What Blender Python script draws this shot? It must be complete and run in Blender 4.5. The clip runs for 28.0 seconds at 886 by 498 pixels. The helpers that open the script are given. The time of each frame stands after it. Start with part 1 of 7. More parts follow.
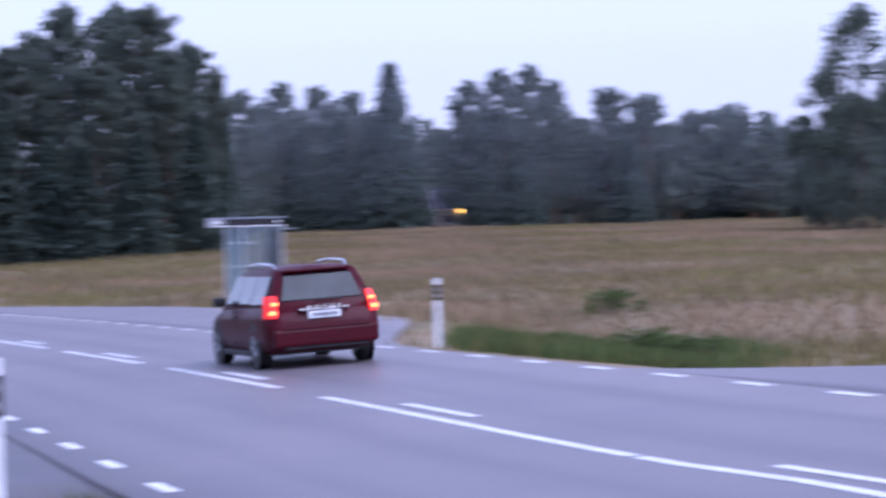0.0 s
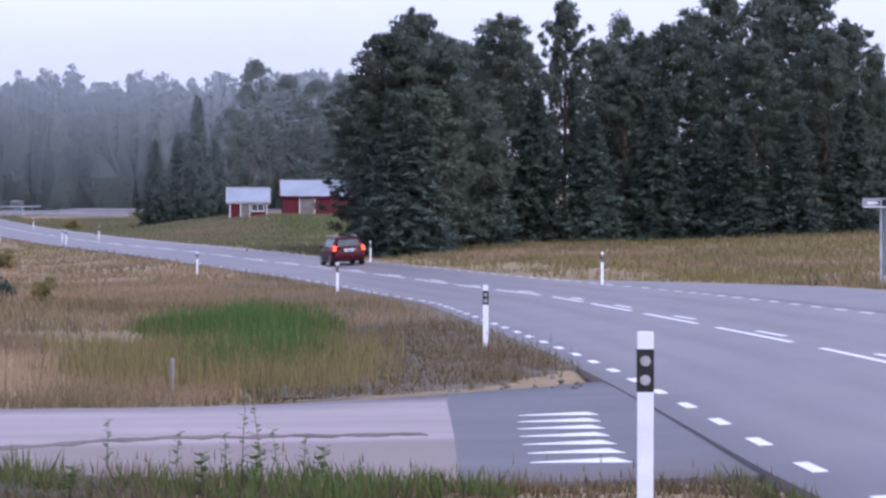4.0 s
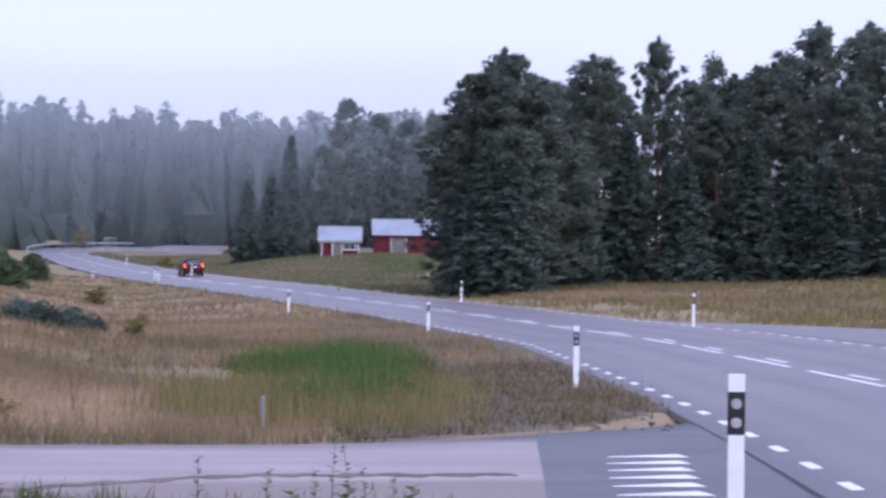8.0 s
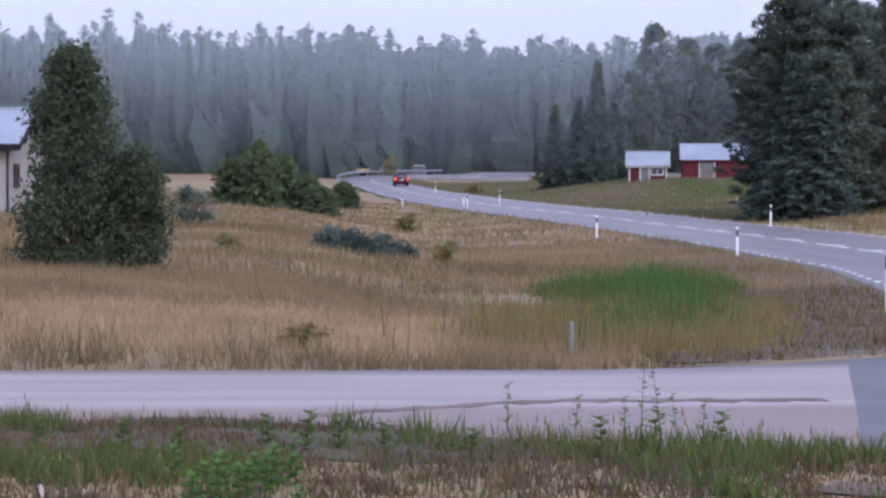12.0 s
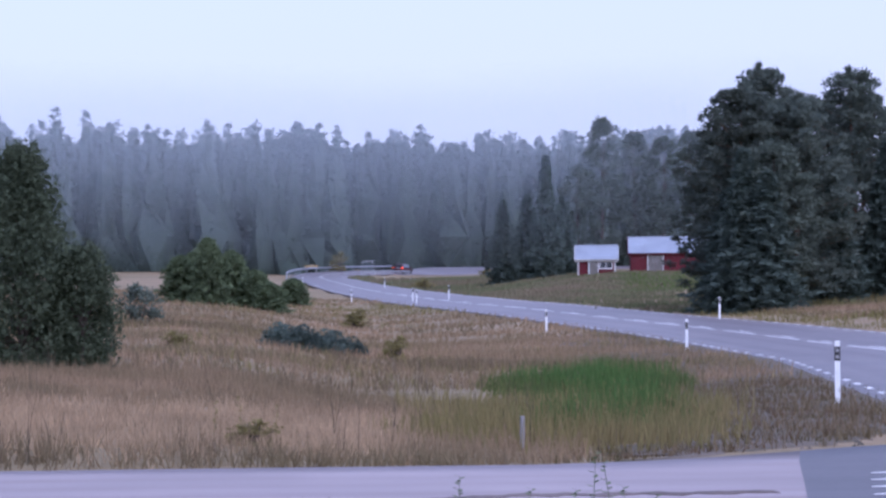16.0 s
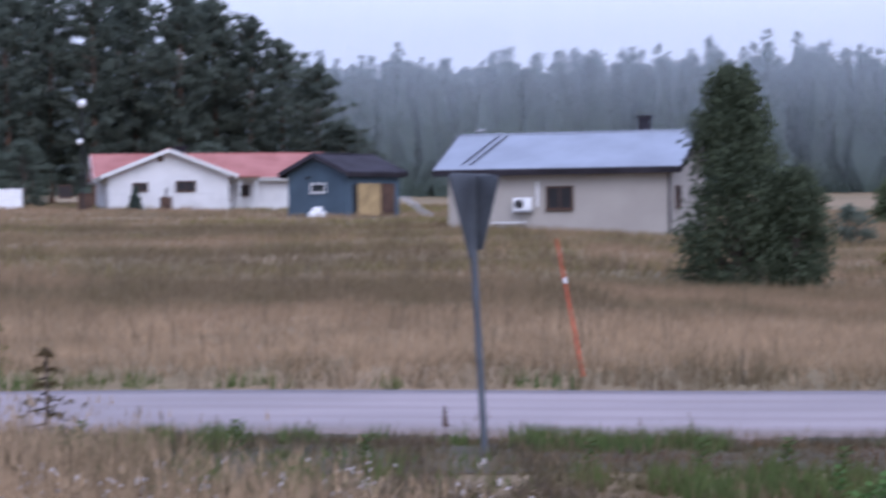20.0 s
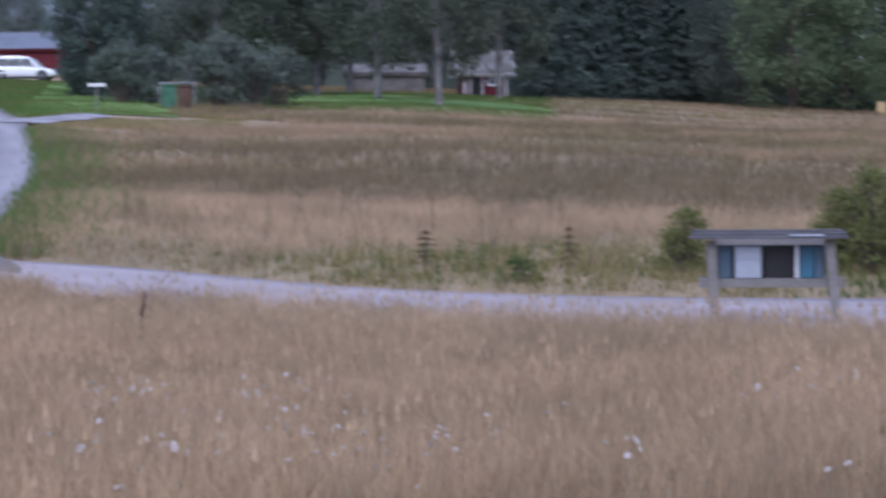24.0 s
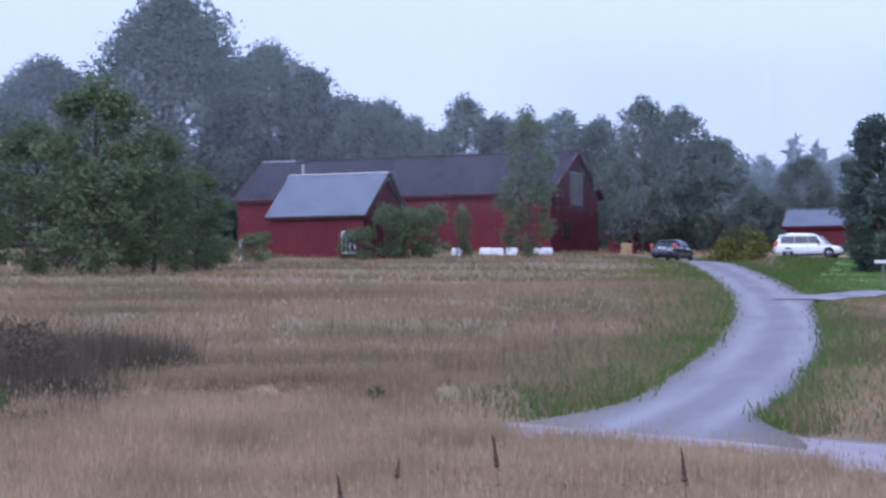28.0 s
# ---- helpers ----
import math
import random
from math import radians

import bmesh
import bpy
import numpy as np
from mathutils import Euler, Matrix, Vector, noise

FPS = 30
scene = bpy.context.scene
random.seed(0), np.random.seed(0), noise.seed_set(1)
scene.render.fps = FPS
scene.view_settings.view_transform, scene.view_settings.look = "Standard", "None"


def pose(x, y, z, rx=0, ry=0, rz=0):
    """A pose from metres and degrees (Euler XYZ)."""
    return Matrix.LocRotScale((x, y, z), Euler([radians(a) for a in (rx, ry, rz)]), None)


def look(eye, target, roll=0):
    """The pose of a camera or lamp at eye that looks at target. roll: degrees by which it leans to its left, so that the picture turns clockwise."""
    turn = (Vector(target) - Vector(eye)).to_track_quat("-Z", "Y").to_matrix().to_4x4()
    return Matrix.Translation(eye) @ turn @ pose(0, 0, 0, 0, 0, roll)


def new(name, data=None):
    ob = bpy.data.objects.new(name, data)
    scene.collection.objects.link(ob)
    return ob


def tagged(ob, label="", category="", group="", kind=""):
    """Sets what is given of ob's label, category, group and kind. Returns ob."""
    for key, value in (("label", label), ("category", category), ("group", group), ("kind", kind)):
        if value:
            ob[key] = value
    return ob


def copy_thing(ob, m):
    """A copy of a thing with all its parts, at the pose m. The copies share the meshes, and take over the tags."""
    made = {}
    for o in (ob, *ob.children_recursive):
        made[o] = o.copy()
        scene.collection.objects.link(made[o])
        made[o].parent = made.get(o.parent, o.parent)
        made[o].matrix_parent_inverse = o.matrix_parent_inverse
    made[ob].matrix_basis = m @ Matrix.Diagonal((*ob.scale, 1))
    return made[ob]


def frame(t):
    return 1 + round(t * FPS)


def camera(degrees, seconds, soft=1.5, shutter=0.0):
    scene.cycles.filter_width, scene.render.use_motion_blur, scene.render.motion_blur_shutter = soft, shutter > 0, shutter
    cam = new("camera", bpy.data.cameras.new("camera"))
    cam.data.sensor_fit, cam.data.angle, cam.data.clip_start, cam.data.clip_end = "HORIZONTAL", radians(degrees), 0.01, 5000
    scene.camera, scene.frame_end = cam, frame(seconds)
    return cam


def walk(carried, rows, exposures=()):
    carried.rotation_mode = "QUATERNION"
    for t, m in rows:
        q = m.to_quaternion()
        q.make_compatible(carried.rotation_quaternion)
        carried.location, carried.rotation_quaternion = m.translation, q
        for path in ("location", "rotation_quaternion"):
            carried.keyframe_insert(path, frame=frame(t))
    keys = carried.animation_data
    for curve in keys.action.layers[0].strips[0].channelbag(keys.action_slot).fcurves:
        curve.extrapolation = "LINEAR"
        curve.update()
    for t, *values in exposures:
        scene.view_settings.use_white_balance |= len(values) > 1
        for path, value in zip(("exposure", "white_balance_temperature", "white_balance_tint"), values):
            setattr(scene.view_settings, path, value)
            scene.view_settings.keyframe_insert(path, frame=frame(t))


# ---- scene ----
EYE = (0.0, 0.0, 1.75)
# seconds, bearing from +y (negative to the left), tilt, roll, all in degrees
ROWS = (
    (0, 0, 0.172, -1.398), (0.5, -6.254, 0.18, -1.012), (1, -7.763, 0.23, -0.548), (1.5, -9.699, -0.097, -0.213),
    (2, -11.687, -0.568, -0.245), (2.5, -13.64, -0.368, -0.162), (4.5, -13.884, -0.119, 0.098), (5, -13.489, -0.168, 0.07),
    (5.5, -12.98, -0.152, 0.375), (6, -12.417, 0.106, 0.621), (6.5, -11.507, 0.223, 0.58), (7, -12.105, 0.2, 0.653),
    (7.5, -14.157, 0.84, 0.754), (8, -15.835, 0.701, 0.619), (8.5, -17.343, 0.189, 0.661), (9, -18.923, -0.003, 0.449),
    (9.5, -20.525, -0.169, 0.491), (10, -21.583, 0.189, 0.587), (10.5, -21.992, -0.058, 0.499), (11, -22.012, -0.723, 0.622),
    (11.5, -22.433, -0.962, 0.294), (13.5, -21.842, -0.636, -0.436), (14, -22.042, -0.365, -0.346), (14.5, -22.436, -0.695, -0.488),
    (15, -22.42, -0.717, -0.313), (15.5, -21.789, 0.66, -0.164), (16, -21.299, 1.104, -0.441), (16.5, -21.178, 1.411, 0.154),
    (17, -21.074, 0.755, 0.803), (17.5, -24.052, 0.616, 0.442), (18, -27.812, -0.472, -0.412), (18.5, -31.428, -2.342, 0.038),
    (19, -32.411, -1.495, 0.141), (19.5, -33.031, 0.424, -0.013), (20, -36.429, -0.431, -0.695), (20.5, -38.619, -0.571, -1.091),
    (22.5, -46.934, -0.951, -0.356), (23, -48.227, -1.136, -0.6), (23.5, -53.166, -2.043, -1.132), (24, -57.533, -2.234, -0.382),
    (24.5, -60.192, -1.432, -0.258), (25, -62.67, -0.518, -0.487), (25.5, -65.018, 0.265, 0.13), (26, -67.371, 0.871, 0.669),
    (26.5, -69.722, 0.927, 1.129), (27, -71.44, 0.894, 0.505), (27.5, -73.127, 1.335, -0.126), (28, -74.162, 1.628, -0.251),
)

def aim(bearing, tilt, roll):
    b, e = radians(bearing), radians(tilt)
    return look(EYE, (math.sin(b) * math.cos(e), math.cos(b) * math.cos(e), EYE[2] + math.sin(e)), roll)


cam = camera(18.73, 28.0, soft=2.6, shutter=0.5)
# seconds, stops, kelvin, tint: the camera darkens a little as it turns to the bright sky
EXPOSURES = ((0, 0.25, 5180, 31), (2, 0.24, 5480, 29), (5, 0.25, 5650, 26), (8, 0.21, 5550, 26), (11, 0.14, 5760, 22), (14, 0.31, 5640, 23), (16, 0.08, 5200, 29), (17, -0.12, 5480, 26), (18, 0.0, 5450, 26), (18.5, -0.10, 5880, 18), (19, 0.08, 5700, 21), (20, 0.08, 5450, 23), (23, 0.16, 5180, 20), (24, 0.15, 5330, 21), (25, 0.25, 5260, 20), (26, 0.32, 5150, 21), (27, 0.22, 5200, 21), (28, 0.10, 5060, 23))
walk(cam, [(t, aim(b, e, r)) for t, b, e, r in ROWS], EXPOSURES)

# ---- sky and sun ----
world = bpy.data.worlds.new("overcast_sky")
scene.world = world
world.use_nodes = True
wn, wl = world.node_tree.nodes, world.node_tree.links
wn.clear()
sky = wn.new("ShaderNodeTexSky")
sky.sky_type, sky.sun_disc = "NISHITA", False
sky.sun_elevation, sky.sun_rotation = radians(44), radians(128)
sky.air_density, sky.dust_density, sky.ozone_density = 1.0, 4.0, 2.0
clear = wn.new("ShaderNodeBackground")
clear.inputs["Strength"].default_value = 0.05
deck = wn.new("ShaderNodeBackground")
coord, grad, ramp = wn.new("ShaderNodeTexCoord"), wn.new("ShaderNodeSeparateXYZ"), wn.new("ShaderNodeValToRGB")
ramp.color_ramp.elements[0].position, ramp.color_ramp.elements[0].color = 0.0, (0.87, 0.89, 1.0, 1)
ramp.color_ramp.elements[1].position, ramp.color_ramp.elements[1].color = 0.5, (0.73, 0.79, 1.0, 1)
wl.new(coord.outputs["Generated"], grad.inputs[0])
wl.new(grad.outputs["Z"], ramp.inputs[0])
wl.new(ramp.outputs["Color"], deck.inputs["Color"])
deck.inputs["Strength"].default_value = 0.76
both, wout = wn.new("ShaderNodeAddShader"), wn.new("ShaderNodeOutputWorld")
wl.new(sky.outputs["Color"], clear.inputs["Color"])
wl.new(clear.outputs[0], both.inputs[0])
wl.new(deck.outputs[0], both.inputs[1])
wl.new(both.outputs[0], wout.inputs["Surface"])
sun = new("sun", bpy.data.lights.new("sun", "SUN"))
sun.data.energy, sun.data.angle, sun.data.color = 1.75, radians(50), (1.0, 0.97, 0.94)
sun.matrix_world = look((57, -44, 70), (0, 0, 0))

# ---- materials ----
def mat(name, color, rough=0.8, vary=0.25, scale=1.5, fine=25.0, bump=0.15, island=0.0, obj=0.0, metal=0.0, leaf=0.0, second=None, spec=0.4, coat=0.0):
    """A two-scale mottled surface; island and obj vary it from piece to piece and from thing to thing."""
    m = bpy.data.materials.new(name)
    m.use_nodes = True
    n, l = m.node_tree.nodes, m.node_tree.links
    bs = n["Principled BSDF"]
    tc = n.new("ShaderNodeTexCoord")
    big, small = n.new("ShaderNodeTexNoise"), n.new("ShaderNodeTexNoise")
    big.inputs["Scale"].default_value, small.inputs["Scale"].default_value = scale, fine
    big.inputs["Detail"].default_value, small.inputs["Detail"].default_value = 5.0, 4.0
    for tex in (big, small):
        l.new(tc.outputs["Object"], tex.inputs["Vector"])
    mix = n.new("ShaderNodeMix")
    mix.data_type = "RGBA"
    mix.inputs[6].default_value = (*color, 1)
    mix.inputs[7].default_value = (*(second or [c * 0.6 for c in color]), 1)
    sharp = n.new("ShaderNodeMapRange")
    sharp.inputs["From Min"].default_value, sharp.inputs["From Max"].default_value = 0.38, 0.64
    l.new(big.outputs["Fac"], sharp.inputs["Value"])
    l.new(sharp.outputs[0], mix.inputs[0])
    val = n.new("ShaderNodeHueSaturation")
    l.new(mix.outputs[2], val.inputs["Color"])
    amount = n.new("ShaderNodeMath")
    amount.operation = "MULTIPLY_ADD"
    amount.inputs[1].default_value, amount.inputs[2].default_value = vary * 2, 1 - vary
    l.new(small.outputs["Fac"], amount.inputs[0])
    last = amount.outputs[0]
    for share, node, out in ((island, "ShaderNodeNewGeometry", "Random Per Island"), (obj, "ShaderNodeObjectInfo", "Random")):
        if share:
            src, add = n.new(node), n.new("ShaderNodeMath")
            add.operation = "MULTIPLY_ADD"
            add.inputs[1].default_value = share
            l.new(src.outputs[out], add.inputs[0])
            l.new(last, add.inputs[2])
            sub = n.new("ShaderNodeMath")
            sub.operation = "SUBTRACT"
            sub.inputs[1].default_value = share / 2
            l.new(add.outputs[0], sub.inputs[0])
            last = sub.outputs[0]
    l.new(last, val.inputs["Value"])
    l.new(val.outputs[0], bs.inputs["Base Color"])
    bs.inputs["Roughness"].default_value, bs.inputs["Metallic"].default_value = rough, metal
    bs.inputs["Specular IOR Level"].default_value, bs.inputs["Coat Weight"].default_value = spec, coat
    if bump:
        b = n.new("ShaderNodeBump")
        b.inputs["Strength"].default_value, b.inputs["Distance"].default_value = bump, 0.02
        l.new(small.outputs["Fac"], b.inputs["Height"])
        l.new(b.outputs[0], bs.inputs["Normal"])
    if leaf:
        tr, ms = n.new("ShaderNodeBsdfTranslucent"), n.new("ShaderNodeMixShader")
        ms.inputs[0].default_value = leaf
        l.new(val.outputs[0], tr.inputs["Color"])
        l.new(bs.outputs[0], ms.inputs[1])
        l.new(tr.outputs[0], ms.inputs[2])
        l.new(ms.outputs[0], n["Material Output"].inputs["Surface"])
    return m


def glow(name, color, strength):
    m = bpy.data.materials.new(name)
    m.use_nodes = True
    bs = m.node_tree.nodes["Principled BSDF"]
    bs.inputs["Base Color"].default_value = (*color, 1)
    bs.inputs["Emission Color"].default_value = (*color, 1)
    bs.inputs["Emission Strength"].default_value = strength
    return m


def glass(name, color, rough=0.05, clear=0.9, cloudy=0.0):
    """A pane: part of the light passes straight through, the rest is mirrored."""
    m = bpy.data.materials.new(name)
    m.use_nodes = True
    n, l = m.node_tree.nodes, m.node_tree.links
    g, t, f, ms = n.new("ShaderNodeBsdfGlossy"), n.new("ShaderNodeBsdfTransparent"), n.new("ShaderNodeFresnel"), n.new("ShaderNodeMixShader")
    g.inputs["Roughness"].default_value = rough
    t.inputs["Color"].default_value = (*[c * clear for c in color], 1)
    f.inputs["IOR"].default_value = 1.5
    l.new(f.outputs[0], ms.inputs[0])
    l.new(t.outputs[0], ms.inputs[1])
    l.new(g.outputs[0], ms.inputs[2])
    # an even bluish-white film mixed over the pane
    if cloudy:
        film, add = n.new("ShaderNodeBsdfTranslucent"), n.new("ShaderNodeMixShader")
        film.inputs["Color"].default_value = (0.72, 0.80, 0.86, 1)
        add.inputs[0].default_value = cloudy
        l.new(ms.outputs[0], add.inputs[1])
        l.new(film.outputs[0], add.inputs[2])
        ms = add
    l.new(ms.outputs[0], n["Material Output"].inputs["Surface"])
    return m


def road_mat(name, color, worn, tracks, middle, amount, rough=0.6, fine=60.0, patch=0.5, second=None, edge=None):
    """A driven surface: u runs across and v along it in metres; tracks are worn beside each lane's middle."""
    m = mat(name, color, rough, 0.2, 0.3, fine, 0.14, second=second, spec=0.5)
    n, l = m.node_tree.nodes, m.node_tree.links
    bs = n["Principled BSDF"]
    base = bs.inputs["Base Color"].links[0].from_socket

    def op(kind, a, b=0.0):
        k = n.new("ShaderNodeMath")
        k.operation = kind
        for i, val in enumerate((a, b)):
            if isinstance(val, float):
                k.inputs[i].default_value = val
            else:
                l.new(val, k.inputs[i])
        return k.outputs[0]

    def ramp(val, lo, hi):
        k = n.new("ShaderNodeMapRange")
        k.interpolation_type = "SMOOTHSTEP"
        k.inputs["From Min"].default_value, k.inputs["From Max"].default_value = lo, hi
        l.new(val, k.inputs["Value"])
        return k.outputs[0]

    def blend(fac, a, col):
        k = n.new("ShaderNodeMix")
        k.data_type = "RGBA"
        l.new(fac, k.inputs[0])
        l.new(a, k.inputs[6])
        k.inputs[7].default_value = (*col, 1)
        return k.outputs[2]

    uv, sep = n.new("ShaderNodeUVMap"), n.new("ShaderNodeSeparateXYZ")
    uv.uv_map = "across_along"
    l.new(uv.outputs[0], sep.inputs[0])
    u, v = sep.outputs["X"], sep.outputs["Y"]
    d = op("ABSOLUTE", op("SUBTRACT", op("ABSOLUTE", op("SUBTRACT", op("ABSOLUTE", u), middle)), tracks))
    stretch = n.new("ShaderNodeCombineXYZ")
    l.new(op("MULTIPLY", u, 1.3), stretch.inputs["X"])
    l.new(op("MULTIPLY", v, 0.10), stretch.inputs["Y"])
    streak = n.new("ShaderNodeTexNoise")
    streak.inputs["Scale"].default_value, streak.inputs["Detail"].default_value = 1.0, 6.0
    l.new(stretch.outputs[0], streak.inputs["Vector"])
    lane = op("MULTIPLY", op("SUBTRACT", 1.0, ramp(d, 0.05, 0.55)), ramp(streak.outputs["Fac"], 0.25, 0.60))
    out = blend(op("MULTIPLY", lane, amount), base, worn)
    blot = n.new("ShaderNodeTexNoise")
    blot.inputs["Scale"].default_value, blot.inputs["Detail"].default_value, blot.inputs["Roughness"].default_value = patch, 8.0, 0.65
    spread = n.new("ShaderNodeCombineXYZ")
    l.new(u, spread.inputs["X"])
    l.new(op("MULTIPLY", v, 0.22), spread.inputs["Y"])
    l.new(spread.outputs[0], blot.inputs["Vector"])
    out = blend(op("MULTIPLY", ramp(blot.outputs["Fac"], 0.50, 0.68), 0.55), out, worn)
    if edge:
        out = blend(op("MULTIPLY", ramp(op("ADD", op("ABSOLUTE", u), op("MULTIPLY", blot.outputs["Fac"], 1.2)), edge[0], edge[1]), 0.8), out, edge[2])
    l.new(out, bs.inputs["Base Color"])
    return m


ASPHALT = road_mat("asphalt", (0.186, 0.160, 0.162), (0.126, 0.110, 0.116), 0.75, 1.85, 0.8, 0.45, 60, 0.25, second=(0.156, 0.140, 0.148))
ASPHALT_NEW = road_mat("new_asphalt", (0.120, 0.115, 0.122), (0.078, 0.075, 0.082), 0.7, 1.6, 0.35, 0.55, 60, 0.6, second=(0.098, 0.094, 0.100))
ASPHALT_OLD = road_mat("old_asphalt", (0.345, 0.292, 0.290), (0.235, 0.196, 0.190), 0.75, 1.4, 0.5, 0.7, 40, 0.6, second=(0.285, 0.243, 0.240), edge=(3.4, 4.6, (0.20, 0.16, 0.14)))
GRAVEL = road_mat("gravel_drive", (0.20, 0.190, 0.196), (0.29, 0.278, 0.285), 0.72, 0.0, 0.85, 0.9, 40, 0.5, second=(0.185, 0.172, 0.18), edge=(1.7, 2.4, (0.17, 0.145, 0.11)))
ASPHALT_WORN = mat("worn_asphalt", (0.175, 0.140, 0.125), 0.9, 0.4, 1.6, 22, 0.7, second=(0.12, 0.095, 0.085))
STONEPALE = mat("pale_gravel", (0.30, 0.285, 0.30), 0.9, 0.25, 0.6, 40, 0.5)
CONCRETE = mat("concrete", (0.30, 0.29, 0.29), 0.9, 0.2, 1.5, 30, 0.2)
STONES = mat("verge_stones", (0.15, 0.125, 0.105), 0.95, 0.4, 0.8, 30, 0.6, island=0.5, second=(0.07, 0.065, 0.05))
PAINT = mat("road_paint", (0.78, 0.78, 0.78), 0.55, 0.12, 3, 50, 0.1, second=(0.66, 0.66, 0.66))
WHITE = mat("white_plastic", (0.80, 0.82, 0.84), 0.45, 0.06, 4, 40, 0.03, second=(0.70, 0.72, 0.73))
BLACK = mat("black_plastic", (0.02, 0.02, 0.022), 0.5, 0.2, 4, 40, 0.05)
SILVER = mat("reflector", (0.62, 0.63, 0.66), 0.25, 0.1, 8, 60, 0.05, metal=0.6)
STEEL = mat("galvanised_steel", (0.42, 0.44, 0.47), 0.5, 0.2, 3, 50, 0.08, metal=0.7, second=(0.30, 0.32, 0.35))
SOIL = mat("ground_soil", (0.26, 0.19, 0.11), 0.95, 0.3, 0.11, 3, 0.6, second=(0.19, 0.152, 0.08))
DRY = mat("dry_grass", (0.50, 0.365, 0.225), 0.85, 0.2, 0.45, 6, 0.0, island=0.45, leaf=0.45, second=(0.33, 0.245, 0.150), spec=0.2)
MEADOW = mat("meadow_grass", (0.370, 0.262, 0.162), 0.85, 0.18, 0.12, 6, 0.0, island=0.25, leaf=0.45, second=(0.205, 0.165, 0.092), spec=0.2)
BLOOM = mat("white_bloom", (0.50, 0.46, 0.43), 0.9, 0.15, 4, 40, 0.0, leaf=0.3, second=(0.50, 0.46, 0.44), spec=0.1)
WITHER = mat("withered_scrub", (0.125, 0.098, 0.070), 0.9, 0.3, 0.8, 8, 0.0, island=0.5, leaf=0.25, spec=0.2, second=(0.09, 0.08, 0.05))
SOILDARK = mat("bank_soil", (0.135, 0.110, 0.085), 0.95, 0.45, 0.9, 9, 1.0, second=(0.088, 0.078, 0.048))
VERGESOIL = mat("verge_soil", (0.085, 0.070, 0.040), 0.95, 0.4, 0.7, 9, 0.8, second=(0.055, 0.050, 0.026))
DRYDARK = mat("withered_weeds", (0.20, 0.150, 0.092), 0.9, 0.2, 0.4, 6, 0.0, island=0.4, leaf=0.3, spec=0.2, second=(0.155, 0.125, 0.068))
GREEN = mat("green_grass", (0.086, 0.132, 0.040), 0.8, 0.2, 0.3, 6, 0.0, island=0.5, leaf=0.4, second=(0.115, 0.128, 0.042), spec=0.2)
OLIVE = mat("olive_grass", (0.195, 0.178, 0.068), 0.85, 0.2, 0.3, 6, 0.0, island=0.35, leaf=0.4, second=(0.25, 0.20, 0.09), spec=0.2)
VERGE = mat("rough_verge_grass", (0.092, 0.082, 0.034), 0.85, 0.2, 0.5, 6, 0.0, island=0.6, leaf=0.3, second=(0.145, 0.088, 0.050), spec=0.2)
REED = mat("reed_leaves", (0.075, 0.150, 0.040), 0.8, 0.2, 0.3, 6, 0.0, island=0.5, leaf=0.35, second=(0.085, 0.135, 0.035), spec=0.2)
BINGREEN = mat("green_plastic", (0.04, 0.13, 0.07), 0.5, 0.1, 3, 30, 0.02)
LAWN = mat("lawn", (0.11, 0.21, 0.035), 0.85, 0.2, 0.2, 8, 0.4, second=(0.13, 0.20, 0.045))
BARK = mat("bark", (0.11, 0.085, 0.07), 0.95, 0.35, 2, 14, 0.6)
PINEBARK = mat("pine_bark", (0.17, 0.095, 0.06), 0.95, 0.35, 1, 14, 0.6, second=(0.10, 0.075, 0.06))
BIRCHBARK = mat("birch_bark", (0.20, 0.195, 0.19), 0.8, 0.2, 1.2, 14, 0.3, second=(0.07, 0.065, 0.06))
NEEDLE = mat("pine_needles", (0.122, 0.150, 0.124), 0.85, 0.15, 0.3, 4, 0.0, island=0.15, obj=0.35, leaf=0.45, second=(0.114, 0.134, 0.104), spec=0.1)
SPRUCE = mat("spruce_needles", (0.102, 0.134, 0.112), 0.85, 0.2, 0.3, 4, 0.0, island=0.25, obj=0.35, leaf=0.4, second=(0.078, 0.106, 0.088), spec=0.1)
LEAF = mat("birch_leaves", (0.140, 0.182, 0.094), 0.8, 0.2, 0.4, 4, 0.0, island=0.3, obj=0.2, leaf=0.4, spec=0.15, second=(0.115, 0.152, 0.082))
BIRCHLEAF = mat("hanging_birch_leaves", (0.098, 0.118, 0.082), 0.8, 0.2, 0.3, 4, 0.0, island=0.25, obj=0.3, leaf=0.4, spec=0.15, second=(0.080, 0.098, 0.072))
LEAFDARK = mat("broad_leaves", (0.132, 0.160, 0.126), 0.8, 0.2, 0.3, 4, 0.0, island=0.25, obj=0.35, leaf=0.4, spec=0.15, second=(0.108, 0.136, 0.104))
# bluish white for the strips that imitate distance haze
HAZE = mat("haze_strips", (0.70, 0.80, 0.88), 0.9, 0.0, 0.5, 5, 0.0, leaf=0.5, spec=0.0, second=(0.68, 0.78, 0.86))
WILLOW = mat("willow_leaves", (0.165, 0.178, 0.058), 0.8, 0.2, 0.8, 6, 0.0, island=0.5, leaf=0.4, second=(0.115, 0.132, 0.045), spec=0.15)
YELLOW = mat("yellow_leaves", (0.17, 0.17, 0.03), 0.7, 0.2, 0.5, 5, 0.0, island=0.8, leaf=0.3)
REDWOOD = mat("red_paint_wood", (0.120, 0.024, 0.031), 0.9, 0.25, 0.5, 9, 0.3, second=(0.088, 0.020, 0.026), spec=0.2)
WHITEWOOD = mat("white_paint_wood", (0.62, 0.63, 0.63), 0.7, 0.12, 0.7, 12, 0.2, second=(0.53, 0.54, 0.54))
